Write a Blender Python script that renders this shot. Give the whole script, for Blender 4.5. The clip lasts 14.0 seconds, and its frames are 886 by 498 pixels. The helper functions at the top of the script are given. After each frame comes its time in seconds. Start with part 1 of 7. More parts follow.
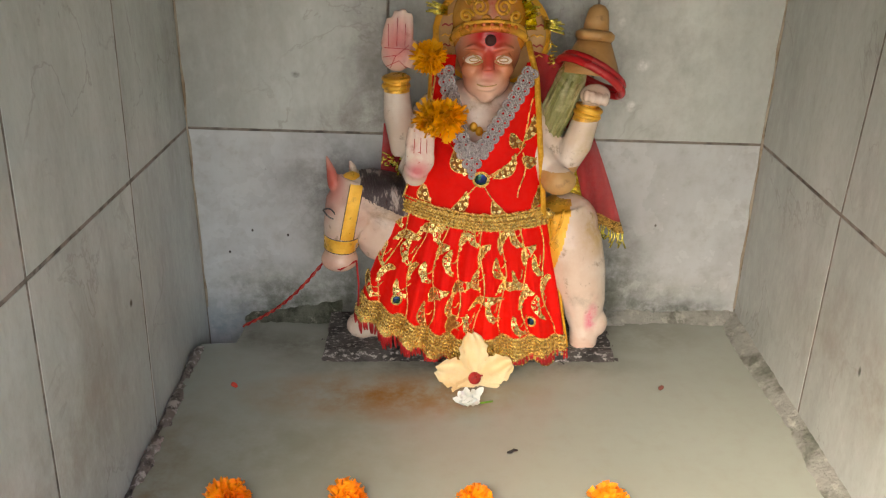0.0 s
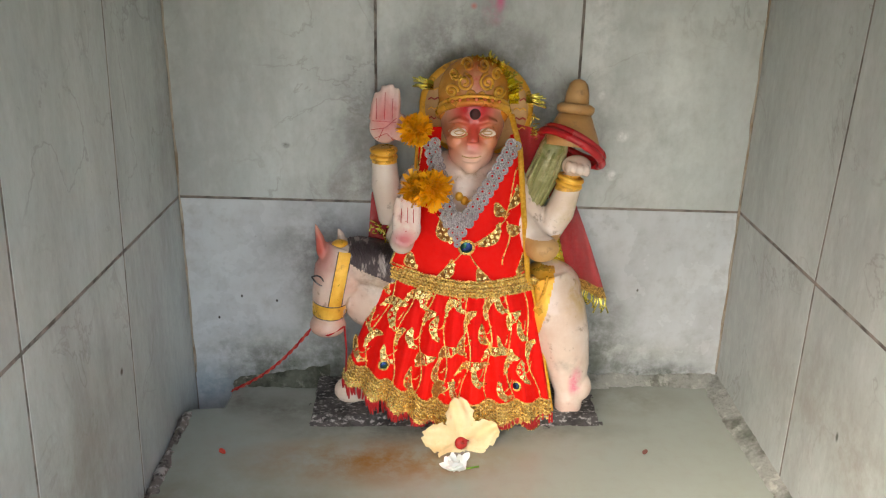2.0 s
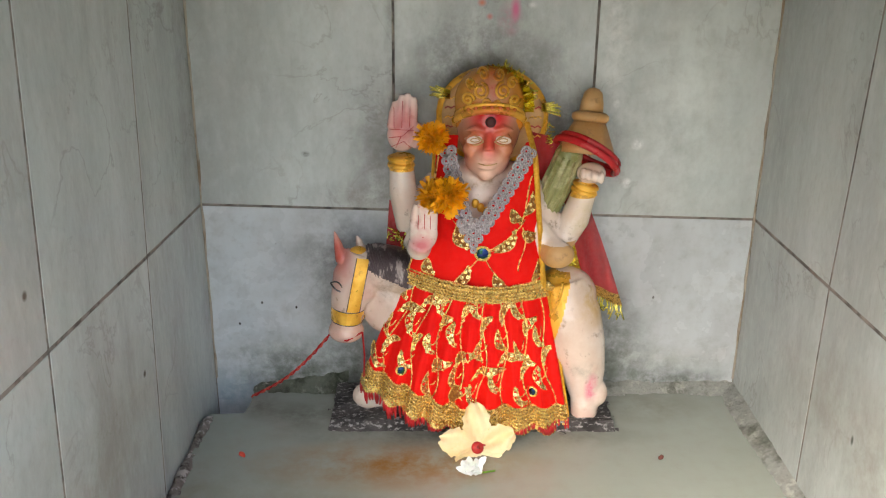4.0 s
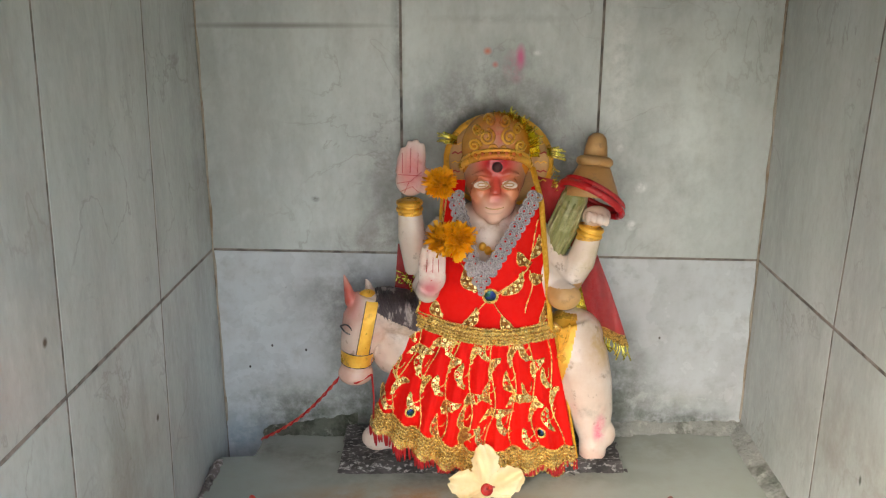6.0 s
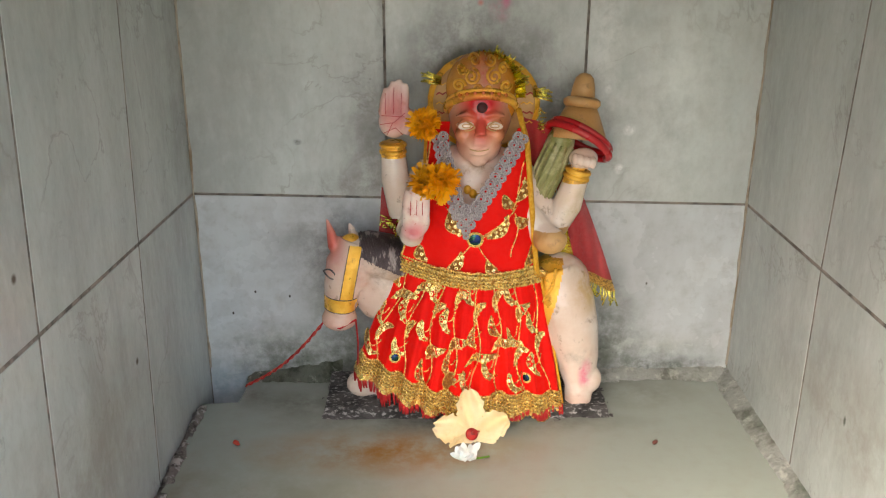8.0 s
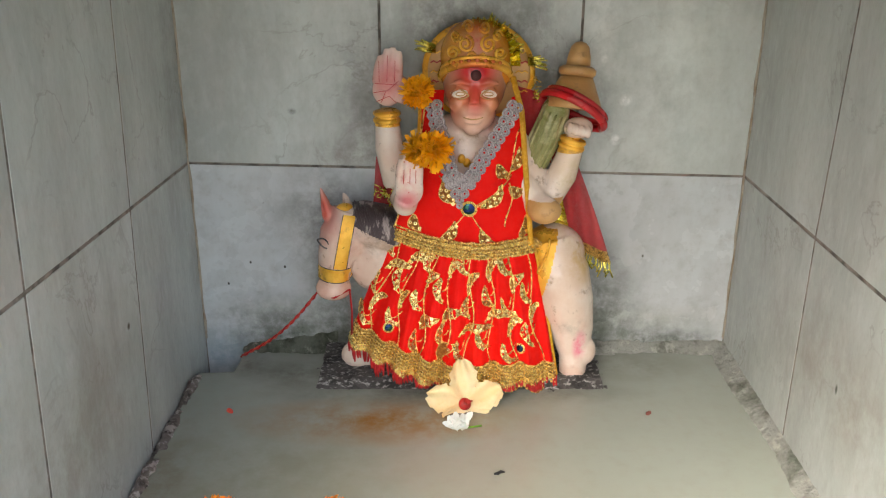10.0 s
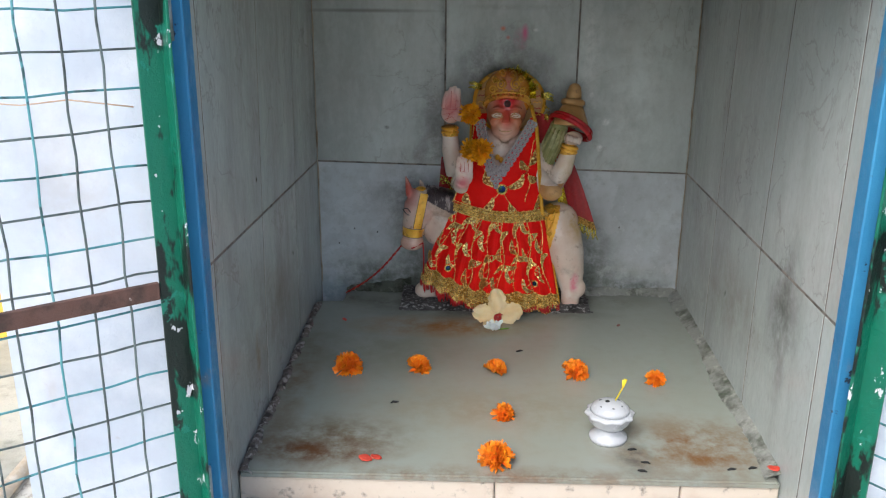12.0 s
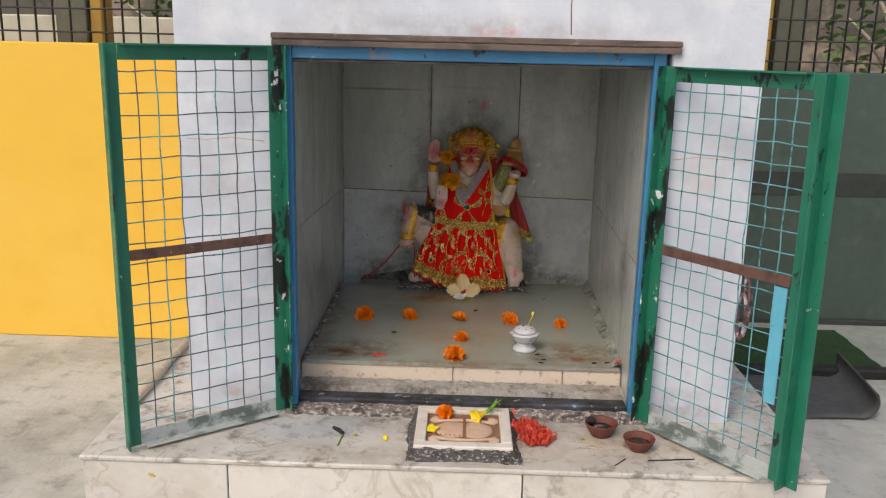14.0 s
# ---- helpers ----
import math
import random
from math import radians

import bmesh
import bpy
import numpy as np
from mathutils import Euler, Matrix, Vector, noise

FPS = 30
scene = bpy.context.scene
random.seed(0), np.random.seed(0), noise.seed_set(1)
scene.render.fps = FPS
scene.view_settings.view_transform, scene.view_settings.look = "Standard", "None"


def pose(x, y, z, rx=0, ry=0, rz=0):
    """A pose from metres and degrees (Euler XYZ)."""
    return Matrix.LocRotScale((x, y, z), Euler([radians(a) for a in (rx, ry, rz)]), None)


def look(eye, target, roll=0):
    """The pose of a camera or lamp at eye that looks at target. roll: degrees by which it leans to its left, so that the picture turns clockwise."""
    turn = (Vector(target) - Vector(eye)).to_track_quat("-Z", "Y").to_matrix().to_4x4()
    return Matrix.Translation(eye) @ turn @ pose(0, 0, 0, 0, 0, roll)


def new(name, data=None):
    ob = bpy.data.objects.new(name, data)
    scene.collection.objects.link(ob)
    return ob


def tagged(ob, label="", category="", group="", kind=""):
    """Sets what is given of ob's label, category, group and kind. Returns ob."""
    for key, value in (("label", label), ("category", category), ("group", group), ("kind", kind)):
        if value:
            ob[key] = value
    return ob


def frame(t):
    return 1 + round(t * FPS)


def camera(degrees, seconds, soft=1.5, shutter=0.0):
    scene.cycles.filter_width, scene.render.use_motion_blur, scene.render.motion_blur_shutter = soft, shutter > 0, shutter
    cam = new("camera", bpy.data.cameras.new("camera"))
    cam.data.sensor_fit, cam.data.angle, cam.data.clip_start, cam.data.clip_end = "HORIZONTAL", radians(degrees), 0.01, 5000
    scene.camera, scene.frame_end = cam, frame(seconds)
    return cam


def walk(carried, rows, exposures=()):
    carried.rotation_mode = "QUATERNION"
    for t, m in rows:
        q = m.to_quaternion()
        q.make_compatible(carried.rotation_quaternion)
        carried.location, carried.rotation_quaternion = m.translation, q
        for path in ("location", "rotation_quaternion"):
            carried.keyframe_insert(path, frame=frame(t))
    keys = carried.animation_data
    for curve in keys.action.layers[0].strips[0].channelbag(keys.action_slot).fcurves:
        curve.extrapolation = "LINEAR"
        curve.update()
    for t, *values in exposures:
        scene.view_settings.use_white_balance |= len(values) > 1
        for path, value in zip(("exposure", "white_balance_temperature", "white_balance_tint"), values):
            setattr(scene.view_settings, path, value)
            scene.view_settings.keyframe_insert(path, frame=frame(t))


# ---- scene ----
cam = camera(54.2, 14.0, soft=1.15)
PATH = [
    (0, (0.045, -1.279, 1.403), (0.093, 0.544, 0.581), 0.9),
    (0.5, (0.042, -1.29, 1.436), (0.1, 0.588, 0.751), 0.8),
    (1, (0.041, -1.288, 1.443), (0.106, 0.591, 0.76), 0.9),
    (1.5, (0.046, -1.292, 1.436), (0.114, 0.586, 0.75), 1.0),
    (2, (0.046, -1.297, 1.431), (0.122, 0.573, 0.724), 1.1),
    (2.2, (0.05, -1.299, 1.416), (0.121, 0.568, 0.703), 0.9),
    (4.3, (0.05, -1.329, 1.427), (0.071, 0.563, 0.781), 0.4),
    (4.5, (0.048, -1.336, 1.432), (0.061, 0.565, 0.81), 0.2),
    (5, (0.043, -1.34, 1.423), (0.041, 0.577, 0.855), -0.1),
    (5.5, (0.043, -1.341, 1.438), (0.05, 0.577, 0.869), 0.1),
    (6, (0.045, -1.336, 1.435), (0.064, 0.576, 0.849), 0.1),
    (6.5, (0.054, -1.323, 1.418), (0.082, 0.581, 0.807), 0.1),
    (7, (0.057, -1.325, 1.413), (0.096, 0.572, 0.78), 0.2),
    (7.5, (0.053, -1.323, 1.413), (0.106, 0.564, 0.753), 0.3),
    (8, (0.056, -1.324, 1.408), (0.094, 0.557, 0.731), 0.2),
    (10.3, (0.09, -1.33, 1.382), (0.098, 0.536, 0.663), 0.3),
    (10.5, (0.104, -1.323, 1.393), (0.1, 0.538, 0.66), 0.3),
    (11, (0.133, -1.386, 1.405), (0.114, 0.482, 0.692), 0.1),
    (11.5, (0.058, -1.688, 1.428), (0.042, 0.197, 0.758), 0.1),
    (11.8, (0.035, -1.902, 1.432), (-0.001, -0.004, 0.801), 0.4),
    (12, (0.047, -2.035, 1.461), (-0.005, -0.131, 0.85), 0.4),
    (12.2, (0.094, -2.182, 1.483), (0.027, -0.274, 0.887), 0.3),
    (12.5, (0.16, -2.385, 1.472), (0.104, -0.472, 0.891), 0.9),
    (13, (0.172, -2.656, 1.524), (0.132, -0.738, 0.961), 1.3),
    (13.5, (0.115, -2.879, 1.509), (0.075, -0.956, 0.959), 1.5),
    (14, (0.114, -3.021, 1.541), (0.07, -1.077, 1.073), 1.3),
]
walk(cam, [(t, look(eye, target, roll)) for t, eye, target, roll in PATH], exposures=[
(0.0, 2.08, 7800, 13), (0.4, 2.24, 7500, 12), (1.0, 2.27, 7200, 11), (2.2, 2.27, 7000, 10), (4.5, 2.32, 6800, 9), (8.0, 2.25, 7100, 10), (10.5, 2.15, 6800, 8), (11.0, 2.2, 6350, 6), (11.4, 2.25, 5950, 4), (11.8, 1.4, 5950, 5), (12.2, 0.95, 6300, 9), (12.6, 0.66, 6700, 11), (13.2, 0.48, 7000, 12), (14.0, 0.38, 7000, 12)])

# ---- world, sun ----
world = bpy.data.worlds.new("overcast_sky")
scene.world = world
world.use_nodes = True
wn = world.node_tree
sky = wn.nodes.new("ShaderNodeTexSky")
sky.sky_type, sky.sun_disc = "NISHITA", False
sky.sun_elevation, sky.sun_rotation = radians(48), radians(209)
sky.air_density, sky.dust_density, sky.ozone_density = 1.0, 4.0, 1.0
bg = wn.nodes["Background"]
bg.inputs["Strength"].default_value = 0.12
wn.links.new(sky.outputs[0], bg.inputs["Color"])
sun = new("sun", bpy.data.lights.new("sun", "SUN"))
sun.data.energy, sun.data.angle, sun.data.color = 0.78, radians(36), (0.99, 1.0, 0.97)
sun.matrix_world = look((-1.43, -2.58, 3.28), (0, 0, 0))

# ---- materials ----
def ramp_mix(nt, fac, a, b):
    m = nt.nodes.new("ShaderNodeMix")
    m.data_type = "RGBA"
    nt.links.new(fac, m.inputs[0])
    for sock, v in ((m.inputs[6], a), (m.inputs[7], b)):
        if isinstance(v, tuple):
            sock.default_value = (*v, 1)
        else:
            nt.links.new(v, sock)
    return m.outputs[2]


def stretch(nt, fac, lo, hi):
    m = nt.nodes.new("ShaderNodeMapRange")
    m.interpolation_type = "SMOOTHSTEP" if hi > lo else "LINEAR"
    m.inputs[1].default_value, m.inputs[2].default_value = lo, hi
    nt.links.new(fac, m.inputs[0])
    return m.outputs[0]


def noise_fac(nt, vec, scale, detail=4, rough=0.6, lo=0.35, hi=0.65, squash=(1, 1, 1)):
    mp = nt.nodes.new("ShaderNodeMapping")
    mp.inputs["Scale"].default_value = squash
    nt.links.new(vec, mp.inputs[0])
    n = nt.nodes.new("ShaderNodeTexNoise")
    n.inputs["Scale"].default_value, n.inputs["Detail"].default_value, n.inputs["Roughness"].default_value = scale, detail, rough
    nt.links.new(mp.outputs[0], n.inputs["Vector"])
    return stretch(nt, n.outputs[0], lo, hi)


def times(nt, a, b):
    m = nt.nodes.new("ShaderNodeMath")
    m.operation = "MULTIPLY"
    nt.links.new(a, m.inputs[0])
    if isinstance(b, (int, float)):
        m.inputs[1].default_value = b
    else:
        nt.links.new(b, m.inputs[1])
    return m.outputs[0]


def spot(nt, vec, centre, radii, soft=0.5):
    """1 at a place, falling to 0 at the rim of an ellipsoid round it."""
    mp = nt.nodes.new("ShaderNodeMapping")
    mp.vector_type = "TEXTURE"
    mp.inputs["Location"].default_value, mp.inputs["Scale"].default_value = centre, radii
    nt.links.new(vec, mp.inputs[0])
    ln = nt.nodes.new("ShaderNodeVectorMath")
    ln.operation = "LENGTH"
    nt.links.new(mp.outputs[0], ln.inputs[0])
    return stretch(nt, ln.outputs["Value"], 1.0, 1.0 - soft)


def surface(name, base, layers=(), rough=0.6, metal=0.0, bump=0.3, bump_scale=60, bump_dist=0.002, vary=0.0, spots=(), gloss_noise=0.12, coat=0.0, trans=0.0, alpha=1.0, sss=0.0, spec=0.5, veins=()):
    """layers: (colour, scale, lo, hi, strength, squash); spots: (centre, radii, colour, strength, soft, noise scale)."""
    m = bpy.data.materials.new(name)
    m.use_nodes = True
    nt = m.node_tree
    p = nt.nodes["Principled BSDF"]
    tc = nt.nodes.new("ShaderNodeTexCoord")
    info = nt.nodes.new("ShaderNodeObjectInfo")
    off = nt.nodes.new("ShaderNodeVectorMath")
    off.operation = "MULTIPLY_ADD"
    comb = nt.nodes.new("ShaderNodeCombineXYZ")
    for k in range(3):
        nt.links.new(info.outputs["Random"], comb.inputs[k])
    nt.links.new(comb.outputs[0], off.inputs[0])
    off.inputs[1].default_value = (7.3, 5.1, 9.7) if vary else (0, 0, 0)
    nt.links.new(tc.outputs["Object"], off.inputs[2])
    vec = off.outputs[0]
    col = None
    for colour, scale, lo, hi, strength, squash in layers:
        f = times(nt, noise_fac(nt, vec, scale, 5, 0.62, lo, hi, squash), strength)
        col = ramp_mix(nt, f, col if col is not None else base, colour)
    for colour, scale, width, strength in veins:
        n = nt.nodes.new("ShaderNodeTexNoise")
        n.inputs["Scale"].default_value, n.inputs["Detail"].default_value, n.inputs["Roughness"].default_value, n.inputs["Distortion"].default_value = scale, 6, 0.55, 0.6
        nt.links.new(vec, n.inputs["Vector"])
        d = nt.nodes.new("ShaderNodeMath")
        d.operation = "SUBTRACT"
        d.inputs[1].default_value = 0.5
        nt.links.new(n.outputs[0], d.inputs[0])
        e = nt.nodes.new("ShaderNodeMath")
        e.operation = "ABSOLUTE"
        nt.links.new(d.outputs[0], e.inputs[0])
        f = times(nt, times(nt, stretch(nt, e.outputs[0], width, 0.0), strength), noise_fac(nt, vec, scale * 0.7, 2, 0.5, 0.42, 0.6))
        col = ramp_mix(nt, f, col if col is not None else base, colour)
    if vary:
        hs = nt.nodes.new("ShaderNodeHueSaturation")
        hs.inputs["Color"].default_value = (*base, 1)
        if col is not None:
            nt.links.new(col, hs.inputs["Color"])
        nt.links.new(stretch(nt, info.outputs["Random"], -0.0, 1.0), hs.inputs["Value"])
        mr = nt.nodes.new("ShaderNodeMapRange")
        mr.inputs[3].default_value, mr.inputs[4].default_value = 1 - vary, 1 + vary
        nt.links.new(info.outputs["Random"], mr.inputs[0])
        nt.links.new(mr.outputs[0], hs.inputs["Value"])
        col = hs.outputs[0]
    for centre, radii, colour, strength, soft, nscale in spots:
        f = spot(nt, tc.outputs["Object"], centre, radii, soft)
        f = times(nt, f, strength)
        if nscale:
            f = times(nt, f, noise_fac(nt, tc.outputs["Object"], nscale, 6, 0.7, 0.28, 0.68))
        col = ramp_mix(nt, f, col if col is not None else base, colour)
    if col is None:
        p.inputs["Base Color"].default_value = (*base, 1)
    else:
        nt.links.new(col, p.inputs["Base Color"])
    r = nt.nodes.new("ShaderNodeMapRange")
    r.inputs[3].default_value, r.inputs[4].default_value = max(0.03, rough - gloss_noise), min(1, rough + gloss_noise)
    nt.links.new(noise_fac(nt, vec, bump_scale * 0.3), r.inputs[0])
    nt.links.new(r.outputs[0], p.inputs["Roughness"])
    p.inputs["Metallic"].default_value = metal
    p.inputs["Coat Weight"].default_value = coat
    p.inputs["Transmission Weight"].default_value = trans
    p.inputs["Alpha"].default_value = alpha
    p.inputs["Specular IOR Level"].default_value = spec
    if sss:
        p.inputs["Subsurface Weight"].default_value = sss
        p.inputs["Subsurface Radius"].default_value = (0.01, 0.006, 0.004)
        p.inputs["Subsurface Scale"].default_value = 0.5
    if bump:
        bn = nt.nodes.new("ShaderNodeBump")
        bn.inputs["Strength"].default_value, bn.inputs["Distance"].default_value = bump, bump_dist
        nt.links.new(noise_fac(nt, vec, bump_scale, 6, 0.65, 0.2, 0.8), bn.inputs["Height"])
        nt.links.new(bn.outputs[0], p.inputs["Normal"])
    return m


ONE = (1, 1, 1)
VERT = (1, 1, 0.16)
# The first colour is soot and, behind the statue, contact shade painted into the tiles.
SOOT_SHADE, MOSS, PINK = (0.09, 0.085, 0.075), (0.07, 0.085, 0.055), (0.62, 0.1, 0.24)
TILE_SPOTS = [((-0.144, 0, 1.109), (0.008, 0.02, 0.006), (0.12, 0.11, 0.1), 0.9, 0.7, 90), ((-0.31, -0.6, 1.12), (0.02, 0.006, 0.006), (0.1, 0.08, 0.06), 0.9, 0.6, 0), ((-0.31, -0.33, 0.9), (0.02, 0.006, 0.006), (0.1, 0.08, 0.06), 0.9, 0.6, 0), ((0.56, -0.42, 0.86), (0.02, 0.004, 0.008), (0.08, 0.1, 0.09), 0.9, 0.6, 0), ((-0.31, -0.66, 0.82), (0.02, 0.02, 0.06), (0.35, 0.2, 0.07), 0.8, 0.9, 30), ((0.14, 0, 1.26), (0.17, 0.05, 0.12), SOOT_SHADE, 0.7, 0.8, 16), ((0.33, 0, 1.15), (0.08, 0.05, 0.12), (0.2, 0.2, 0.18), 0.45, 0.9, 22), ((-0.02, 0, 1.16), (0.09, 0.05, 0.14), SOOT_SHADE, 0.6, 0.9, 14), ((-0.05, 0, 1.04), (0.14, 0.05, 0.03), (0.14, 0.11, 0.09), 0.6, 0.9, 20),
              ((0.175, 0, 1.33), (0.009, 0.03, 0.022), PINK, 0.9, 0.8, 0), ((0.167, 0, 1.315), (0.022, 0.03, 0.03), PINK, 0.5, 0.9, 60), ((0.125, 0, 1.338), (0.008, 0.03, 0.007), (0.6, 0.14, 0.06), 0.8, 0.8, 0), ((0.137, 0, 1.318), (0.006, 0.03, 0.006), (0.55, 0.12, 0.1), 0.7, 0.8, 0), ((0.2, 0, 1.335), (0.008, 0.03, 0.006), (0.75, 0.75, 0.73), 0.8, 0.7, 60),
              ((0.372, 0, 1.127), (0.011, 0.03, 0.011), (0.8, 0.8, 0.78), 0.9, 0.6, 90), ((0.36, 0, 1.065), (0.009, 0.03, 0.01), (0.8, 0.8, 0.78), 0.9, 0.6, 90), ((0.335, 0, 1.19), (0.007, 0.03, 0.008), (0.75, 0.75, 0.73), 0.8, 0.6, 90),
              ((0.325, 0, 1.3), (0.035, 0.05, 0.2), (0.72, 0.72, 0.7), 0.7, 0.8, 40), ((-0.19, 0, 1.375), (0.2, 0.05, 0.006), (0.2, 0.19, 0.17), 0.7, 0.8, 0), ((0.56, -0.74, 0.95), (0.05, 0.1, 0.17), SOOT_SHADE, 0.85, 0.9, 14), ((0.56, -0.45, 0.86), (0.05, 0.3, 0.1), (0.22, 0.17, 0.12), 0.5, 0.9, 12),
              ((-0.31, -0.55, 0.85), (0.05, 0.35, 0.16), (0.22, 0.17, 0.11), 0.5, 0.9, 10), ((-0.31, -0.02, 1.2), (0.05, 0.14, 0.4), (0.2, 0.19, 0.17), 0.5, 0.9, 6)]
# Dark patches round crown, mace and hands: soot with painted-in contact shade.
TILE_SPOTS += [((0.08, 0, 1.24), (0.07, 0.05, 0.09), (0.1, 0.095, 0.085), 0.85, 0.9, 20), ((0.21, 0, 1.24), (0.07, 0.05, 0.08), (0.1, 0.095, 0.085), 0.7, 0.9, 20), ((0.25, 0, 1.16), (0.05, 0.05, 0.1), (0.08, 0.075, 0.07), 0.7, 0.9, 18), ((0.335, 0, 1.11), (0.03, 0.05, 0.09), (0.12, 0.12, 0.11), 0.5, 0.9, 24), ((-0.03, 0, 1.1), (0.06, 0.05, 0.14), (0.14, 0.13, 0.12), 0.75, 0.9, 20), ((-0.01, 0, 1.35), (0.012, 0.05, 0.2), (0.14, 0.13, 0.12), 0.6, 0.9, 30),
               # The tall pale patch paints glare from the opening onto the east column.
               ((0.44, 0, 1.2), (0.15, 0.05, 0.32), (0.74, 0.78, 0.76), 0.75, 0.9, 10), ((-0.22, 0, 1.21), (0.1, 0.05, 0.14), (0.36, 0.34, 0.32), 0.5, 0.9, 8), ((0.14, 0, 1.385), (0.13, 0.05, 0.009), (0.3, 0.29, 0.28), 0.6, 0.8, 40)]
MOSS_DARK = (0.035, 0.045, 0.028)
# Dark entries beside the horse mix grime with painted contact shade; foot line is moss.
FOOT_SPOTS = [((-0.1, 0, 0.94), (0.1, 0.05, 0.13), (0.14, 0.13, 0.125), 0.75, 0.95, 14), ((0.355, 0, 0.82), (0.05, 0.05, 0.13), (0.1, 0.1, 0.09), 0.8, 0.9, 18), ((-0.16, 0, 0.715), (0.13, 0.05, 0.035), MOSS_DARK, 0.95, 0.8, 30), ((-0.07, 0, 0.745), (0.07, 0.05, 0.075), MOSS_DARK, 0.95, 0.9, 22), ((0.45, 0, 0.715), (0.16, 0.05, 0.03), MOSS_DARK, 0.85, 0.8, 34), ((-0.2, 0, 0.77), (0.11, 0.05, 0.03), (0.62, 0.62, 0.58), 0.6, 0.9, 26), ((0.46, 0, 0.76), (0.13, 0.05, 0.025), (0.62, 0.62, 0.58), 0.5, 0.9, 30), ((-0.226, 0, 0.858), (0.0022, 0.02, 0.0032), (0.04, 0.035, 0.03), 1.0, 0.5, 0), ((-0.17, 0, 0.85), (0.0022, 0.02, 0.0032), (0.04, 0.035, 0.03), 1.0, 0.5, 0), ((-0.265, 0, 0.82), (0.0022, 0.02, 0.0032), (0.04, 0.035, 0.03), 1.0, 0.5, 0), ((0.42, 0, 0.87), (0.0022, 0.02, 0.0032), (0.1, 0.09, 0.08), 1.0, 0.5, 0), ((0.3, 0, 0.735), (0.32, 0.05, 0.06), MOSS, 0.85, 0.9, 18), ((-0.17, 0, 0.745), (0.2, 0.05, 0.07), MOSS, 0.85, 0.9, 18), ((0.36, 0, 0.78), (0.09, 0.05, 0.09), MOSS, 0.8, 0.9, 16), ((-0.09, 0, 0.79), (0.08, 0.05, 0.12), MOSS, 0.8, 0.9, 14), ((-0.28, 0, 0.69), (0.06, 0.05, 0.06), (0.12, 0.22, 0.28), 0.8, 0.9, 12), ((-0.09, 0, 0.93), (0.12, 0.05, 0.1), SOOT_SHADE, 0.5, 0.9, 14)]
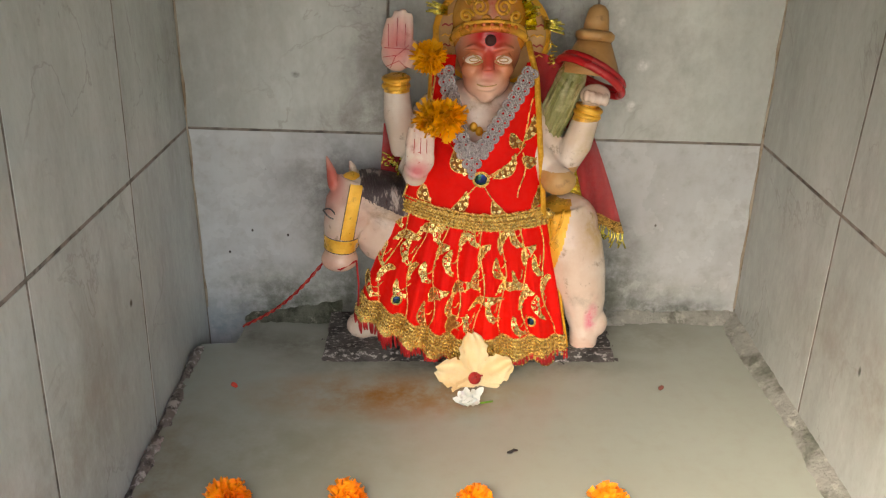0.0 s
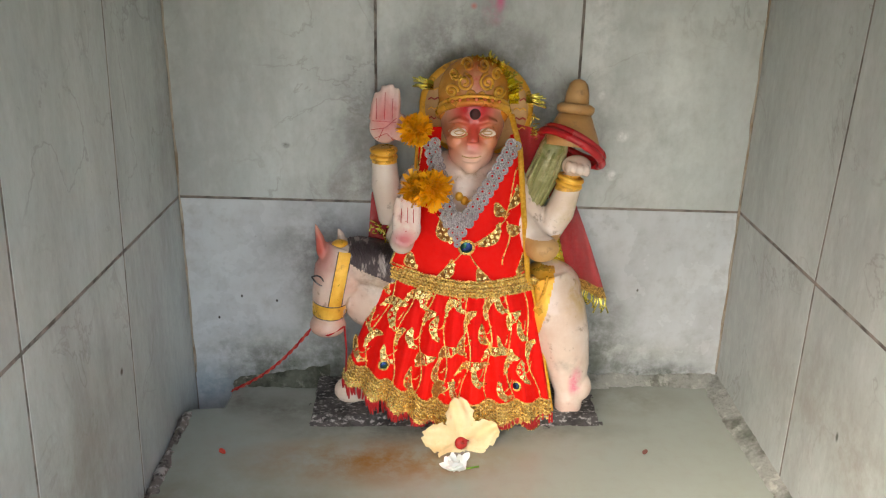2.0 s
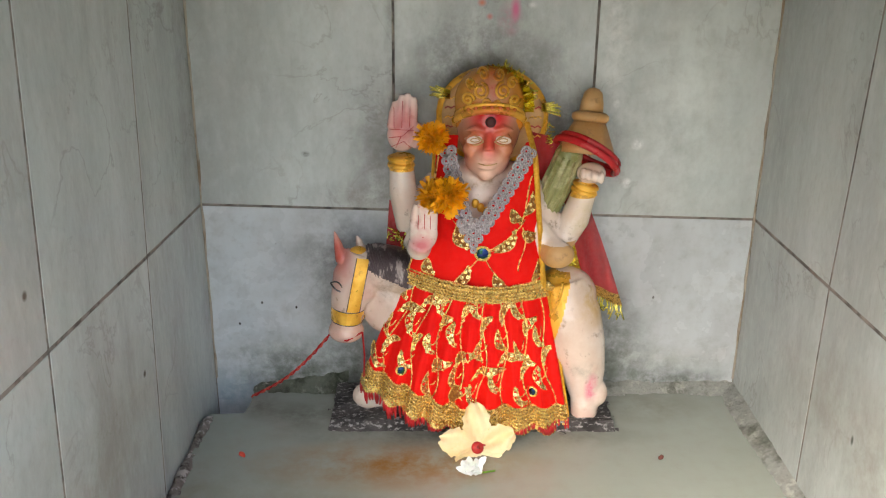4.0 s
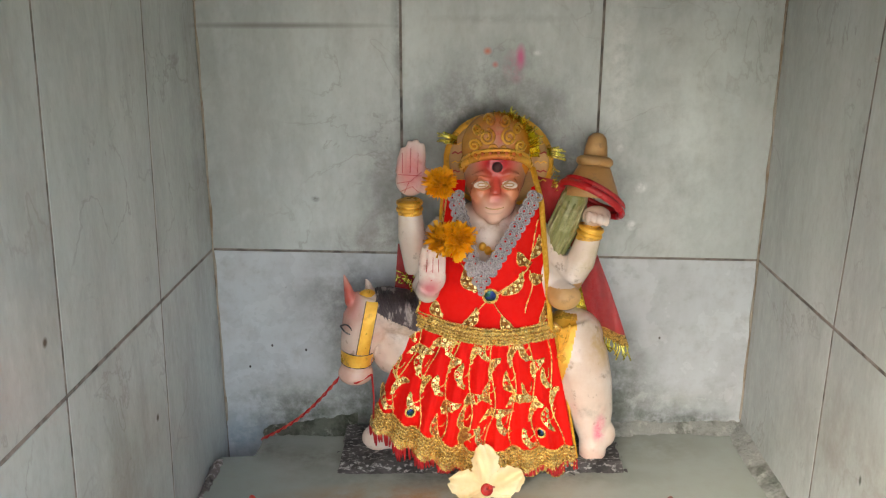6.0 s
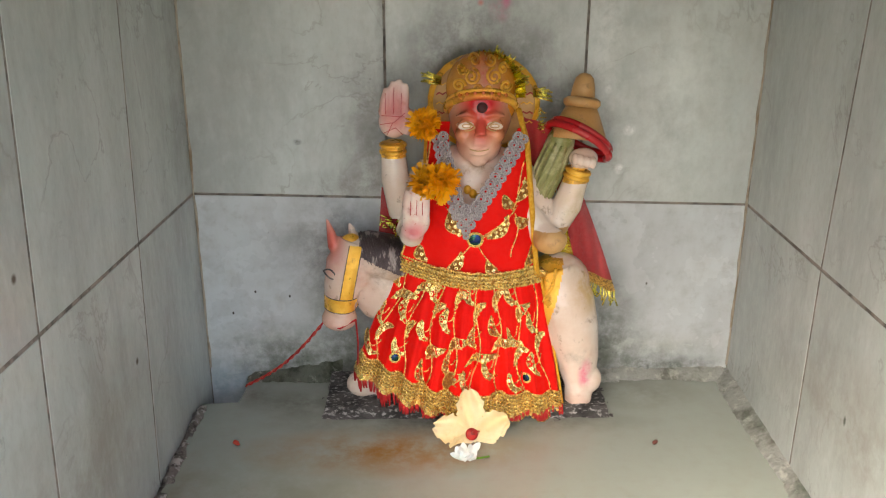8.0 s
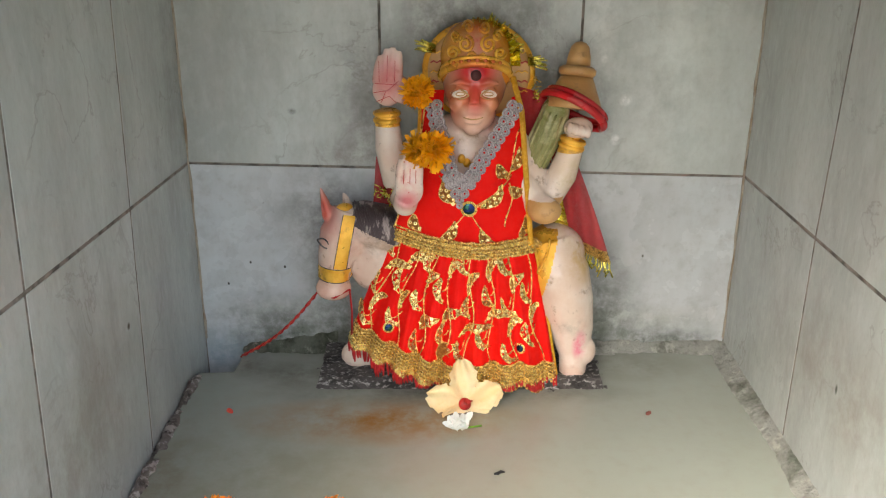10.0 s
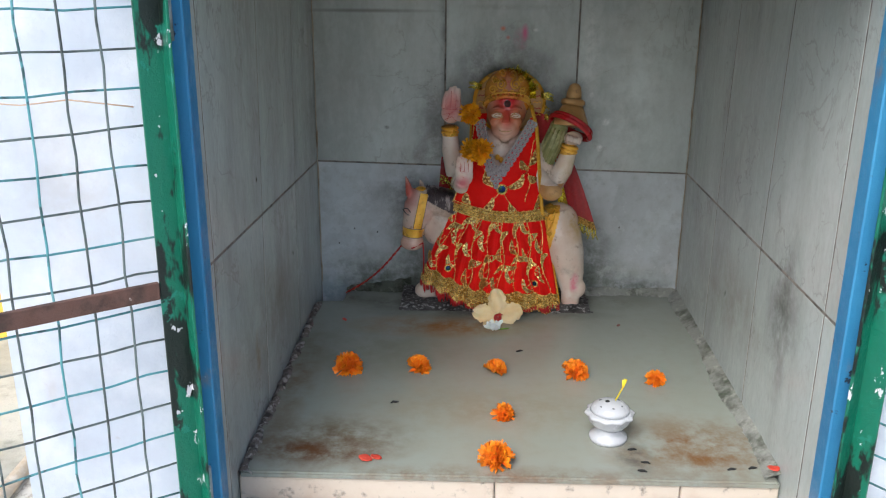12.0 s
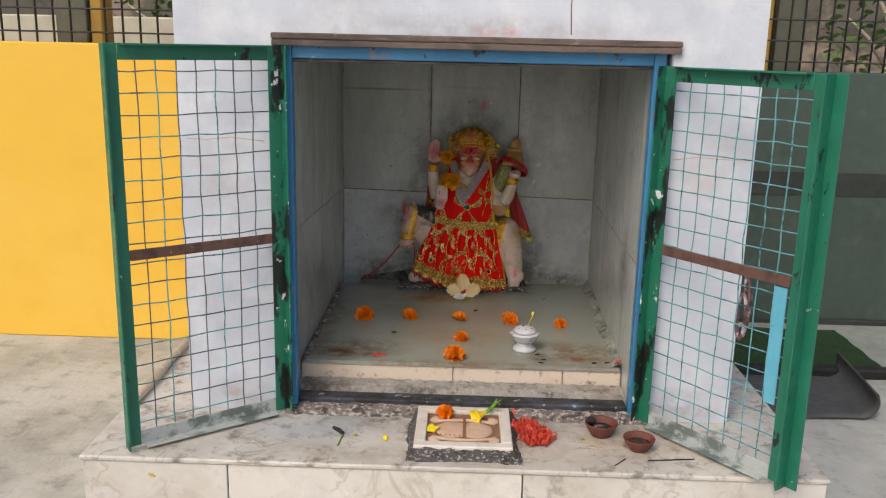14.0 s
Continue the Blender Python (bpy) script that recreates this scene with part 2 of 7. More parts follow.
M = dict(
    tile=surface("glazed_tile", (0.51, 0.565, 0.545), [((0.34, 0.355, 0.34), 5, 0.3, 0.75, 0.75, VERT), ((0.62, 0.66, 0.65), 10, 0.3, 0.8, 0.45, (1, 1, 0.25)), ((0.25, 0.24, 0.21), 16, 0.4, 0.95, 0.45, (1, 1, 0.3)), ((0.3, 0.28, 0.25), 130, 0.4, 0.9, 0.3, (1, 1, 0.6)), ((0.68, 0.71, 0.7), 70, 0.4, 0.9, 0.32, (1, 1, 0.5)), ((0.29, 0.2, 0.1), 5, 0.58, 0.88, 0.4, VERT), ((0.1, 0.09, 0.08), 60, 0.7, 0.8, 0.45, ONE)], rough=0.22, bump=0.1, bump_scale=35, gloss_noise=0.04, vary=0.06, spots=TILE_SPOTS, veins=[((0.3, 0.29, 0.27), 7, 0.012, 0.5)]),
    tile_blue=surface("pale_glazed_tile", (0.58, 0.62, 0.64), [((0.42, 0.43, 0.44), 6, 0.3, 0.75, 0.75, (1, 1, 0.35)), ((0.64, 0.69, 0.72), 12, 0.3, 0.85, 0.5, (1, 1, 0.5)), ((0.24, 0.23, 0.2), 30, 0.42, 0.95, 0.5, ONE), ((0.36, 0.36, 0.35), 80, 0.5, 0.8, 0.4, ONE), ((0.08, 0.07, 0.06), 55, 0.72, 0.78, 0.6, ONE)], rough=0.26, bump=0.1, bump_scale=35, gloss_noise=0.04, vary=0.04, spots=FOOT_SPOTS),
    grout=surface("dirty_grout", (0.25, 0.22, 0.19), [((0.34, 0.32, 0.28), 14, 0.48, 0.7, 0.7, ONE), ((0.06, 0.055, 0.05), 40, 0.4, 0.65, 0.8, ONE)], rough=0.9, bump=0.6, bump_scale=200),
    slab=surface("worn_marble_slab", (0.33, 0.36, 0.322), [((0.27, 0.29, 0.25), 3, 0.15, 0.85, 0.6, ONE), ((0.24, 0.21, 0.17), 44, 0.4, 1.0, 0.3, ONE), ((0.1, 0.09, 0.08), 70, 0.72, 0.8, 0.4, ONE)], rough=0.16, bump=0.05, bump_scale=40, gloss_noise=0.03,
                 spots=[((-0.15, -0.09, 0.7), (0.1, 0.06, 0.1), (0.1, 0.075, 0.06), 0.8, 0.95, 10), ((0.1, -0.15, 0.7), (0.34, 0.05, 0.1), (0.09, 0.08, 0.07), 0.75, 0.9, 14), ((0.4, -0.06, 0.7), (0.12, 0.07, 0.1), (0.16, 0.13, 0.1), 0.6, 0.95, 12), ((-0.23, -0.06, 0.7), (0.04, 0.05, 0.1), (0.12, 0.1, 0.08), 0.7, 0.9, 20), ((0.0, -0.23, 0.7), (0.24, 0.075, 0.1), (0.28, 0.125, 0.02), 1.0, 0.85, 12), ((-0.18, -0.36, 0.7), (0.3, 0.16, 0.1), (0.2, 0.2, 0.14), 0.7, 0.95, 9), ((-0.18, -0.73, 0.7), (0.18, 0.1, 0.1), (0.14, 0.085, 0.04), 0.95, 0.8, 20), ((0.1, -0.6, 0.7), (0.45, 0.3, 0.1), (0.36, 0.28, 0.19), 0.4, 0.9, 4),
                        ((0.45, -0.74, 0.7), (0.2, 0.13, 0.1), (0.2, 0.1, 0.035), 1.0, 0.7, 16), ((-0.2, -0.77, 0.7), (0.16, 0.06, 0.1), (0.13, 0.06, 0.025), 1.0, 0.7, 22), ((-0.28, -0.5, 0.7), (0.05, 0.3, 0.1), (0.2, 0.12, 0.06), 0.8, 0.9, 20), ((0.33, -0.77, 0.7), (0.04, 0.07, 0.1), (0.1, 0.09, 0.08), 0.8, 0.8, 40),
                        ((0.1, -0.84, 0.7), (0.5, 0.04, 0.1), (0.2, 0.11, 0.06), 0.8, 0.9, 22), ((0.11, -0.62, 0.7), (0.3, 0.1, 0.1), (0.25, 0.2, 0.13), 0.5, 0.9, 26)]),
    mortar=surface("rough_mortar", (0.48, 0.45, 0.41), [((0.1, 0.08, 0.07), 26, 0.5, 0.7, 0.8, ONE), ((0.72, 0.69, 0.65), 60, 0.55, 0.68, 0.8, ONE), ((0.1, 0.13, 0.08), 12, 0.5, 0.7, 0.6, ONE)], rough=0.92, bump=1.0, bump_scale=110, bump_dist=0.006, spots=[((-0.27, -0.93, 0.64), (0.16, 0.12, 0.06), (0.07, 0.04, 0.04), 0.9, 0.9, 12), ((0.1, -0.99, 0.63), (0.5, 0.03, 0.06), (0.1, 0.08, 0.075), 0.8, 0.9, 16), ((0.5, -0.88, 0.65), (0.1, 0.08, 0.06), (0.3, 0.24, 0.18), 0.6, 0.9, 12)]),
    mossy_dark=surface("dark_mossy_cement", (0.15, 0.165, 0.13), [((0.03, 0.04, 0.022), 26, 0.4, 0.65, 0.9, ONE), ((0.5, 0.51, 0.45), 60, 0.54, 0.7, 0.7, ONE)], rough=0.9, bump=1.0, bump_scale=90, bump_dist=0.005),
    mossy=surface("mossy_cement", (0.36, 0.37, 0.34), [((0.1, 0.11, 0.08), 26, 0.46, 0.68, 0.8, ONE), ((0.55, 0.56, 0.5), 50, 0.52, 0.68, 0.7, ONE), ((0.05, 0.07, 0.04), 9, 0.5, 0.66, 0.7, ONE)], rough=0.9, bump=1.0, bump_scale=90, bump_dist=0.005),
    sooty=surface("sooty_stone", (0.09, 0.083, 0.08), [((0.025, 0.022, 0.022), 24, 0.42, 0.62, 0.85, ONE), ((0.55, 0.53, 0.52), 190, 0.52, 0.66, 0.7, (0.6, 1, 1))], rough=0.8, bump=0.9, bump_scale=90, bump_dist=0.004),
    white=surface("whitewash", (0.61, 0.66, 0.75), [((0.46, 0.5, 0.57), 3.5, 0.4, 0.75, 0.7, ONE), ((0.8, 0.82, 0.86), 8, 0.42, 0.72, 0.6, ONE), ((0.5, 0.4, 0.34), 5, 0.58, 0.84, 0.6, (1, 1, 0.5)), ((0.4, 0.34, 0.3), 40, 0.68, 0.8, 0.3, ONE)], rough=0.75, bump=0.35, bump_scale=30, bump_dist=0.004, spots=[((0.155, -0.985, 1.562), (0.03, 0.03, 0.02), (0.7, 0.2, 0.25), 0.7, 0.9, 60), ((0.21, -0.985, 1.562), (0.035, 0.03, 0.018), (0.7, 0.2, 0.25), 0.7, 0.9, 60), ((0.13, -0.985, 1.57), (0.5, 0.03, 0.04), (0.36, 0.33, 0.32), 0.7, 0.9, 18), ((-0.15, -0.985, 1.66), (0.2, 0.03, 0.1), (0.5, 0.5, 0.52), 0.6, 0.9, 12), ((0.12, -0.985, 1.7), (0.2, 0.03, 0.09), (0.48, 0.46, 0.46), 0.5, 0.9, 10), ((-0.44, -0.985, 1.2), (0.12, 0.03, 0.15), (0.5, 0.46, 0.44), 0.5, 0.9, 14), ((0.68, -0.985, 1.27), (0.1, 0.03, 0.1), (0.62, 0.5, 0.42), 0.55, 0.9, 14), ((0.68, -0.985, 0.66), (0.12, 0.03, 0.06), (0.3, 0.25, 0.2), 0.7, 0.9, 20), ((-0.44, -0.985, 0.66), (0.12, 0.03, 0.05), (0.4, 0.3, 0.2), 0.6, 0.9, 20)]),
    ledge=surface("stained_ledge_marble", (0.62, 0.6, 0.55), [((0.36, 0.34, 0.31), 6, 0.36, 0.75, 0.8, ONE), ((0.72, 0.71, 0.68), 12, 0.5, 0.7, 0.6, ONE), ((0.3, 0.36, 0.42), 4, 0.58, 0.74, 0.35, ONE), ((0.13, 0.11, 0.09), 22, 0.52, 0.72, 0.85, ONE), ((0.3, 0.18, 0.09), 9, 0.62, 0.8, 0.5, ONE)], rough=0.45, bump=0.3, bump_scale=60,
                  spots=[((0.12, -1.0, 0.62), (0.55, 0.1, 0.1), (0.1, 0.09, 0.08), 0.85, 0.9, 16), ((0.5, -1.12, 0.62), (0.35, 0.12, 0.1), (0.34, 0.24, 0.13), 0.7, 0.9, 9), ((0.05, -1.22, 0.62), (0.7, 0.07, 0.1), (0.3, 0.22, 0.13), 0.6, 0.9, 12), ((-0.25, -1.08, 0.62), (0.2, 0.1, 0.1), (0.35, 0.42, 0.5), 0.6, 0.9, 6)], veins=[((0.16, 0.11, 0.07), 14, 0.03, 0.6)]),
    veined=surface("veined_marble", (0.62, 0.59, 0.53), [((0.74, 0.72, 0.69), 4, 0.3, 0.75, 0.8, ONE), ((0.46, 0.38, 0.28), 5, 0.45, 0.85, 0.7, (1, 1, 1.4)), ((0.5, 0.54, 0.55), 6, 0.5, 0.85, 0.6, ONE), ((0.36, 0.35, 0.31), 14, 0.5, 0.9, 0.5, ONE)], rough=0.35, bump=0.15, bump_scale=40, vary=0.05, veins=[((0.2, 0.19, 0.17), 3.2, 0.02, 0.5), ((0.3, 0.22, 0.14), 7, 0.03, 0.4)]),
    cream_tile=surface("cream_riser_tile", (0.66, 0.57, 0.48), [((0.48, 0.34, 0.24), 10, 0.45, 0.85, 0.7, ONE), ((0.12, 0.09, 0.07), 34, 0.56, 0.72, 0.8, ONE)], rough=0.45, bump=0.2, vary=0.05),
    ground=surface("dusty_concrete", (0.49, 0.505, 0.475), [((0.27, 0.27, 0.235), 1.6, 0.38, 0.68, 0.8, ONE), ((0.54, 0.555, 0.52), 3.4, 0.42, 0.7, 0.7, ONE), ((0.2, 0.2, 0.17), 9, 0.5, 0.75, 0.7, ONE), ((0.15, 0.13, 0.11), 45, 0.66, 0.76, 0.5, ONE)], rough=0.9, bump=0.5, bump_scale=26, bump_dist=0.006),
    yellow=surface("yellow_wall_paint", (0.82, 0.5, 0.06), [((0.86, 0.56, 0.1), 1.4, 0.4, 0.7, 0.6, ONE), ((0.76, 0.44, 0.05), 5, 0.5, 0.75, 0.4, ONE), ((0.6, 0.33, 0.08), 18, 0.7, 0.82, 0.35, ONE)], rough=0.42, bump=0.15, bump_scale=20),
    greywall=surface("grey_green_paint", (0.055, 0.085, 0.07), [((0.04, 0.062, 0.05), 2, 0.4, 0.7, 0.7, ONE), ((0.1, 0.135, 0.115), 8, 0.5, 0.75, 0.5, ONE)], rough=0.6, bump=0.2),
    darkband=surface("dark_skirting", (0.025, 0.032, 0.028), [((0.04, 0.048, 0.042), 6, 0.4, 0.7, 0.6, ONE)], rough=0.6),
    greypaint=surface("light_grey_floor_paint", (0.3, 0.33, 0.3), [((0.22, 0.24, 0.22), 4, 0.4, 0.7, 0.7, ONE)], rough=0.55),
    green=surface("green_enamel", (0.008, 0.15, 0.09), [((0.012, 0.21, 0.14), 8, 0.4, 0.7, 0.6, ONE), ((0.008, 0.008, 0.008), 22, 0.6, 0.64, 0.95, (1, 1, 0.5)), ((0.6, 0.6, 0.6), 45, 0.69, 0.71, 0.9, (1, 1, 0.6))], rough=0.4, bump=0.35, bump_scale=80, vary=0.06),
    chipped=surface("chipped_green_enamel", (0.008, 0.15, 0.09), [((0.008, 0.008, 0.008), 14, 0.5, 0.54, 0.95, (1, 1, 0.35)), ((0.02, 0.2, 0.14), 18, 0.6, 0.64, 0.9, ONE), ((0.7, 0.68, 0.72), 42, 0.64, 0.66, 0.95, (1, 1, 0.6))], rough=0.42, bump=0.6, bump_scale=50, vary=0.06),
    greypost=surface("weathered_grey_green_steel", (0.42, 0.46, 0.45), [((0.06, 0.09, 0.08), 14, 0.45, 0.6, 0.8, ONE), ((0.5, 0.52, 0.5), 26, 0.58, 0.7, 0.7, ONE)], rough=0.6, bump=0.4),
    teal=surface("teal_wire", (0.1, 0.32, 0.36), [((0.03, 0.05, 0.05), 30, 0.52, 0.6, 0.8, ONE), ((0.25, 0.42, 0.44), 14, 0.5, 0.7, 0.6, ONE)], rough=0.5, bump=0.2, vary=0.15),
    wire_dark=surface("grey_wire", (0.12, 0.15, 0.15), [((0.05, 0.06, 0.06), 30, 0.5, 0.6, 0.8, ONE)], rough=0.55, bump=0.2, vary=0.2),
    rust=surface("rusty_brown_steel", (0.13, 0.065, 0.05), [((0.05, 0.03, 0.025), 26, 0.45, 0.65, 0.8, ONE), ((0.45, 0.38, 0.34), 50, 0.66, 0.7, 0.9, ONE)], rough=0.7, bump=0.5, bump_scale=120),
    blue=surface("blue_enamel", (0.04, 0.21, 0.42), [((0.07, 0.31, 0.55), 9, 0.4, 0.7, 0.6, (1, 1, 0.3)), ((0.3, 0.2, 0.12), 16, 0.6, 0.72, 0.6, (1, 1, 0.5)), ((0.02, 0.02, 0.03), 34, 0.64, 0.68, 0.95, ONE), ((0.55, 0.55, 0.6), 55, 0.71, 0.73, 0.9, ONE)], rough=0.4, bump=0.3, bump_scale=70),
    worn_blue=surface("worn_blue_threshold", (0.05, 0.055, 0.07), [((0.02, 0.02, 0.02), 14, 0.42, 0.6, 0.9, ONE), ((0.07, 0.14, 0.22), 10, 0.6, 0.7, 0.6, ONE), ((0.5, 0.48, 0.46), 40, 0.62, 0.7, 0.7, ONE)], rough=0.7, bump=0.7, bump_scale=90),
    brown=surface("weathered_brown_lintel", (0.16, 0.12, 0.1), [((0.07, 0.055, 0.05), 16, 0.42, 0.62, 0.9, (0.4, 1, 1)), ((0.3, 0.25, 0.2), 40, 0.58, 0.7, 0.6, ONE)], rough=0.85, bump=0.8, bump_scale=80),
    cyan=surface("light_blue_enamel", (0.1, 0.42, 0.58), [((0.16, 0.5, 0.65), 12, 0.4, 0.7, 0.6, ONE), ((0.05, 0.1, 0.12), 40, 0.64, 0.7, 0.7, ONE)], rough=0.45, bump=0.3),
    turf=surface("green_turf", (0.03, 0.09, 0.025), [((0.015, 0.05, 0.012), 40, 0.4, 0.65, 0.8, ONE)], rough=0.95, bump=1.0, bump_scale=200, bump_dist=0.01),
    rubber=surface("grey_rubber", (0.07, 0.075, 0.078), [((0.1, 0.105, 0.11), 9, 0.4, 0.7, 0.6, ONE)], rough=0.7, bump=0.4, bump_scale=120),
    bamboo=surface("pale_stick", (0.5, 0.42, 0.32), [((0.25, 0.19, 0.13), 18, 0.5, 0.7, 0.7, (1, 0.1, 1)), ((0.7, 0.66, 0.6), 30, 0.5, 0.7, 0.6, ONE)], rough=0.6, bump=0.3),
    clay=surface("terracotta", (0.17, 0.05, 0.035), [((0.1, 0.032, 0.025), 20, 0.4, 0.65, 0.7, ONE), ((0.05, 0.03, 0.025), 34, 0.62, 0.75, 0.7, ONE)], rough=0.6, bump=0.3, bump_scale=90),
    clay_dark=surface("dark_oily_terracotta", (0.05, 0.035, 0.028), [((0.015, 0.013, 0.012), 16, 0.4, 0.6, 0.8, ONE), ((0.35, 0.34, 0.3), 40, 0.68, 0.76, 0.6, ONE)], rough=0.35, bump=0.3),
    glaze=surface("white_glazed_clay", (0.52, 0.53, 0.56), [((0.42, 0.42, 0.45), 22, 0.45, 0.7, 0.5, ONE), ((0.1, 0.1, 0.1), 60, 0.68, 0.74, 0.7, ONE)], rough=0.25, bump=0.25, bump_scale=60),
    black=surface("soot_black", (0.015, 0.015, 0.015), rough=0.8),
    orange=surface("marigold_petal", (0.95, 0.24, 0.008), [((1.0, 0.38, 0.012), 60, 0.4, 0.65, 0.8, ONE)], rough=0.6, bump=0.2, vary=0.12, sss=0.15),
    amber=surface("amber_marigold_petal", (0.98, 0.45, 0.008), [((0.98, 0.52, 0.02), 60, 0.4, 0.65, 0.8, ONE), ((0.5, 0.16, 0.006), 30, 0.58, 0.72, 0.6, ONE)], rough=0.6, bump=0.2, vary=0.12, sss=0.15),
    leafgreen=surface("fresh_green", (0.1, 0.24, 0.02), [((0.2, 0.4, 0.03), 40, 0.45, 0.65, 0.7, ONE)], rough=0.5, bump=0.1),
    yellowfl=surface("yellow_petal", (0.9, 0.68, 0.02), [((0.8, 0.75, 0.08), 40, 0.45, 0.65, 0.6, ONE)], rough=0.5, bump=0.1, sss=0.15),
    creamfl=surface("cream_petal", (0.84, 0.64, 0.34), [((0.88, 0.74, 0.46), 20, 0.4, 0.65, 0.8, ONE), ((0.7, 0.42, 0.22), 70, 0.6, 0.75, 0.4, ONE)], rough=0.55, bump=0.25, bump_scale=90, sss=0.2),
    crimson=surface("crimson_stamen", (0.5, 0.02, 0.015), [((0.3, 0.01, 0.01), 90, 0.4, 0.6, 0.7, ONE)], rough=0.5),
    whitefl=surface("white_petal", (0.86, 0.88, 0.85), [((0.7, 0.76, 0.68), 60, 0.5, 0.7, 0.5, ONE)], rough=0.55, bump=0.1, sss=0.2),
    redfl=surface("coral_red_petal", (0.62, 0.06, 0.035), [((0.75, 0.12, 0.07), 80, 0.45, 0.65, 0.7, ONE), ((0.35, 0.02, 0.012), 50, 0.58, 0.72, 0.7, ONE)], rough=0.6, vary=0.1, sss=0.1),
)
M["mortar_dark"] = surface("crumbled_dark_mortar", (0.27, 0.23, 0.21), [((0.05, 0.04, 0.035), 34, 0.48, 0.62, 0.8, ONE), ((0.68, 0.63, 0.6), 75, 0.5, 0.62, 0.9, ONE)], rough=0.92, bump=1.0, bump_scale=120, bump_dist=0.006)
M["white_marble"] = surface("white_carved_marble", (0.66, 0.6, 0.53), [((0.76, 0.72, 0.66), 20, 0.4, 0.65, 0.7, ONE), ((0.3, 0.17, 0.1), 28, 0.56, 0.74, 0.6, ONE)], rough=0.4, bump=0.2)
M["carved_brown"] = surface("brown_carving_ground", (0.24, 0.12, 0.075), [((0.4, 0.26, 0.18), 30, 0.45, 0.7, 0.7, ONE)], rough=0.6, bump=0.4)
M["carved_skin"] = surface("worn_carving_relief", (0.56, 0.38, 0.27), [((0.66, 0.5, 0.38), 24, 0.4, 0.7, 0.7, ONE), ((0.3, 0.16, 0.1), 50, 0.62, 0.74, 0.5, ONE)], rough=0.5, bump=0.3)


# ---- mesh helpers ----
def box(bm, x0, x1, y0, y1, z0, z1, bev=0.0, m=None, mi=0):
    vs = [bm.verts.new((x, y, z)) for x in (x0, x1) for y in (y0, y1) for z in (z0, z1)]
    fs = [bm.faces.new([vs[i] for i in f]) for f in ((0, 1, 3, 2), (4, 6, 7, 5), (0, 4, 5, 1), (2, 3, 7, 6), (0, 2, 6, 4), (1, 5, 7, 3))]
    if m is not None:
        bmesh.ops.transform(bm, matrix=m, verts=vs)
    for f in fs:
        f.material_index = mi
    if bev:
        es = {e for f in fs for e in f.edges}
        r = bmesh.ops.bevel(bm, geom=list(es), offset=bev, segments=1, affect="EDGES", profile=0.7)
        for f in r["faces"]:
            f.material_index = mi
    return vs


def frame_of(d):
    d = d.normalized()
    a = d.cross(Vector((0, 0, 1)))
    if a.length < 1e-3:
        a = d.cross(Vector((1, 0, 0)))
    a.normalize()
    return a, d.cross(a).normalized()


def tube(bm, pts, radii, seg=10, cap=True, mi=0, squash=1.0):
    pts = [Vector(p) for p in pts]
    if not hasattr(radii, "__len__"):
        radii = [radii] * len(pts)
    rings = []
    a = None
    for i, p in enumerate(pts):
        d = pts[min(i + 1, len(pts) - 1)] - pts[max(i - 1, 0)]
        if a is None:
            a, b = frame_of(d)
        else:
            a = (a - a.dot(d.normalized()) * d.normalized()).normalized()
            b = d.normalized().cross(a)
        rings.append([bm.verts.new(p + radii[i] * (math.cos(2 * math.pi * k / seg) * a + squash * math.sin(2 * math.pi * k / seg) * b)) for k in range(seg)])
    for r, s in zip(rings, rings[1:]):
        for k in range(seg):
            f = bm.faces.new((r[k], r[(k + 1) % seg], s[(k + 1) % seg], s[k]))
            f.material_index, f.smooth = mi, True
    if cap:
        for r in (list(reversed(rings[0])), rings[-1]):
            bm.faces.new(r).material_index = mi
    return rings


def blob(bm, c, r, rot=(0, 0, 0), seg=20, mi=0):
    m = Matrix.LocRotScale(Vector(c), Euler([radians(a) for a in rot]), Vector(r if hasattr(r, "__len__") else (r, r, r)))
    out = bmesh.ops.create_uvsphere(bm, u_segments=seg, v_segments=max(6, seg // 2), radius=1, matrix=m)
    for v in out["verts"]:
        for f in v.link_faces:
            f.material_index, f.smooth = mi, True
    return out["verts"]


def lathe(bm, prof, seg=28, m=Matrix(), mi=0, wob=None):
    rings = []
    for r, z in prof:
        rings.append([bm.verts.new(m @ Vector((r * (wob(2 * math.pi * k / seg, z) if wob else 1) * math.cos(2 * math.pi * k / seg), r * (wob(2 * math.pi * k / seg, z) if wob else 1) * math.sin(2 * math.pi * k / seg), z))) for k in range(seg)])
    for r, s in zip(rings, rings[1:]):
        for k in range(seg):
            f = bm.faces.new((r[k], r[(k + 1) % seg], s[(k + 1) % seg], s[k]))
            f.material_index, f.smooth = mi, True
    bm.faces.new(list(reversed(rings[0]))).material_index = mi
    bm.faces.new(rings[-1]).material_index = mi


def to_mesh(name, bm, mats):
    bmesh.ops.recalc_face_normals(bm, faces=bm.faces[:])
    me = bpy.data.meshes.new(name)
    bm.to_mesh(me)
    bm.free()
    for k in mats if isinstance(mats, (list, tuple)) else [mats]:
        me.materials.append(M[k])
    return me


def part(name, bm, mats, parent, label=""):
    ob = new(name, to_mesh(name, bm, mats))
    ob.parent = parent
    return tagged(ob, label)


def solid(name, bm, mats, label="", category="", group="", kind=""):
    return tagged(new(name, to_mesh(name, bm, mats)), label, category, group, kind)


def holder(name, label, category, group="", kind="", m=Matrix()):
    ob = new(name)
    ob.empty_display_size = 0.02
    ob.matrix_world = m
    return tagged(ob, label, category, group, kind)


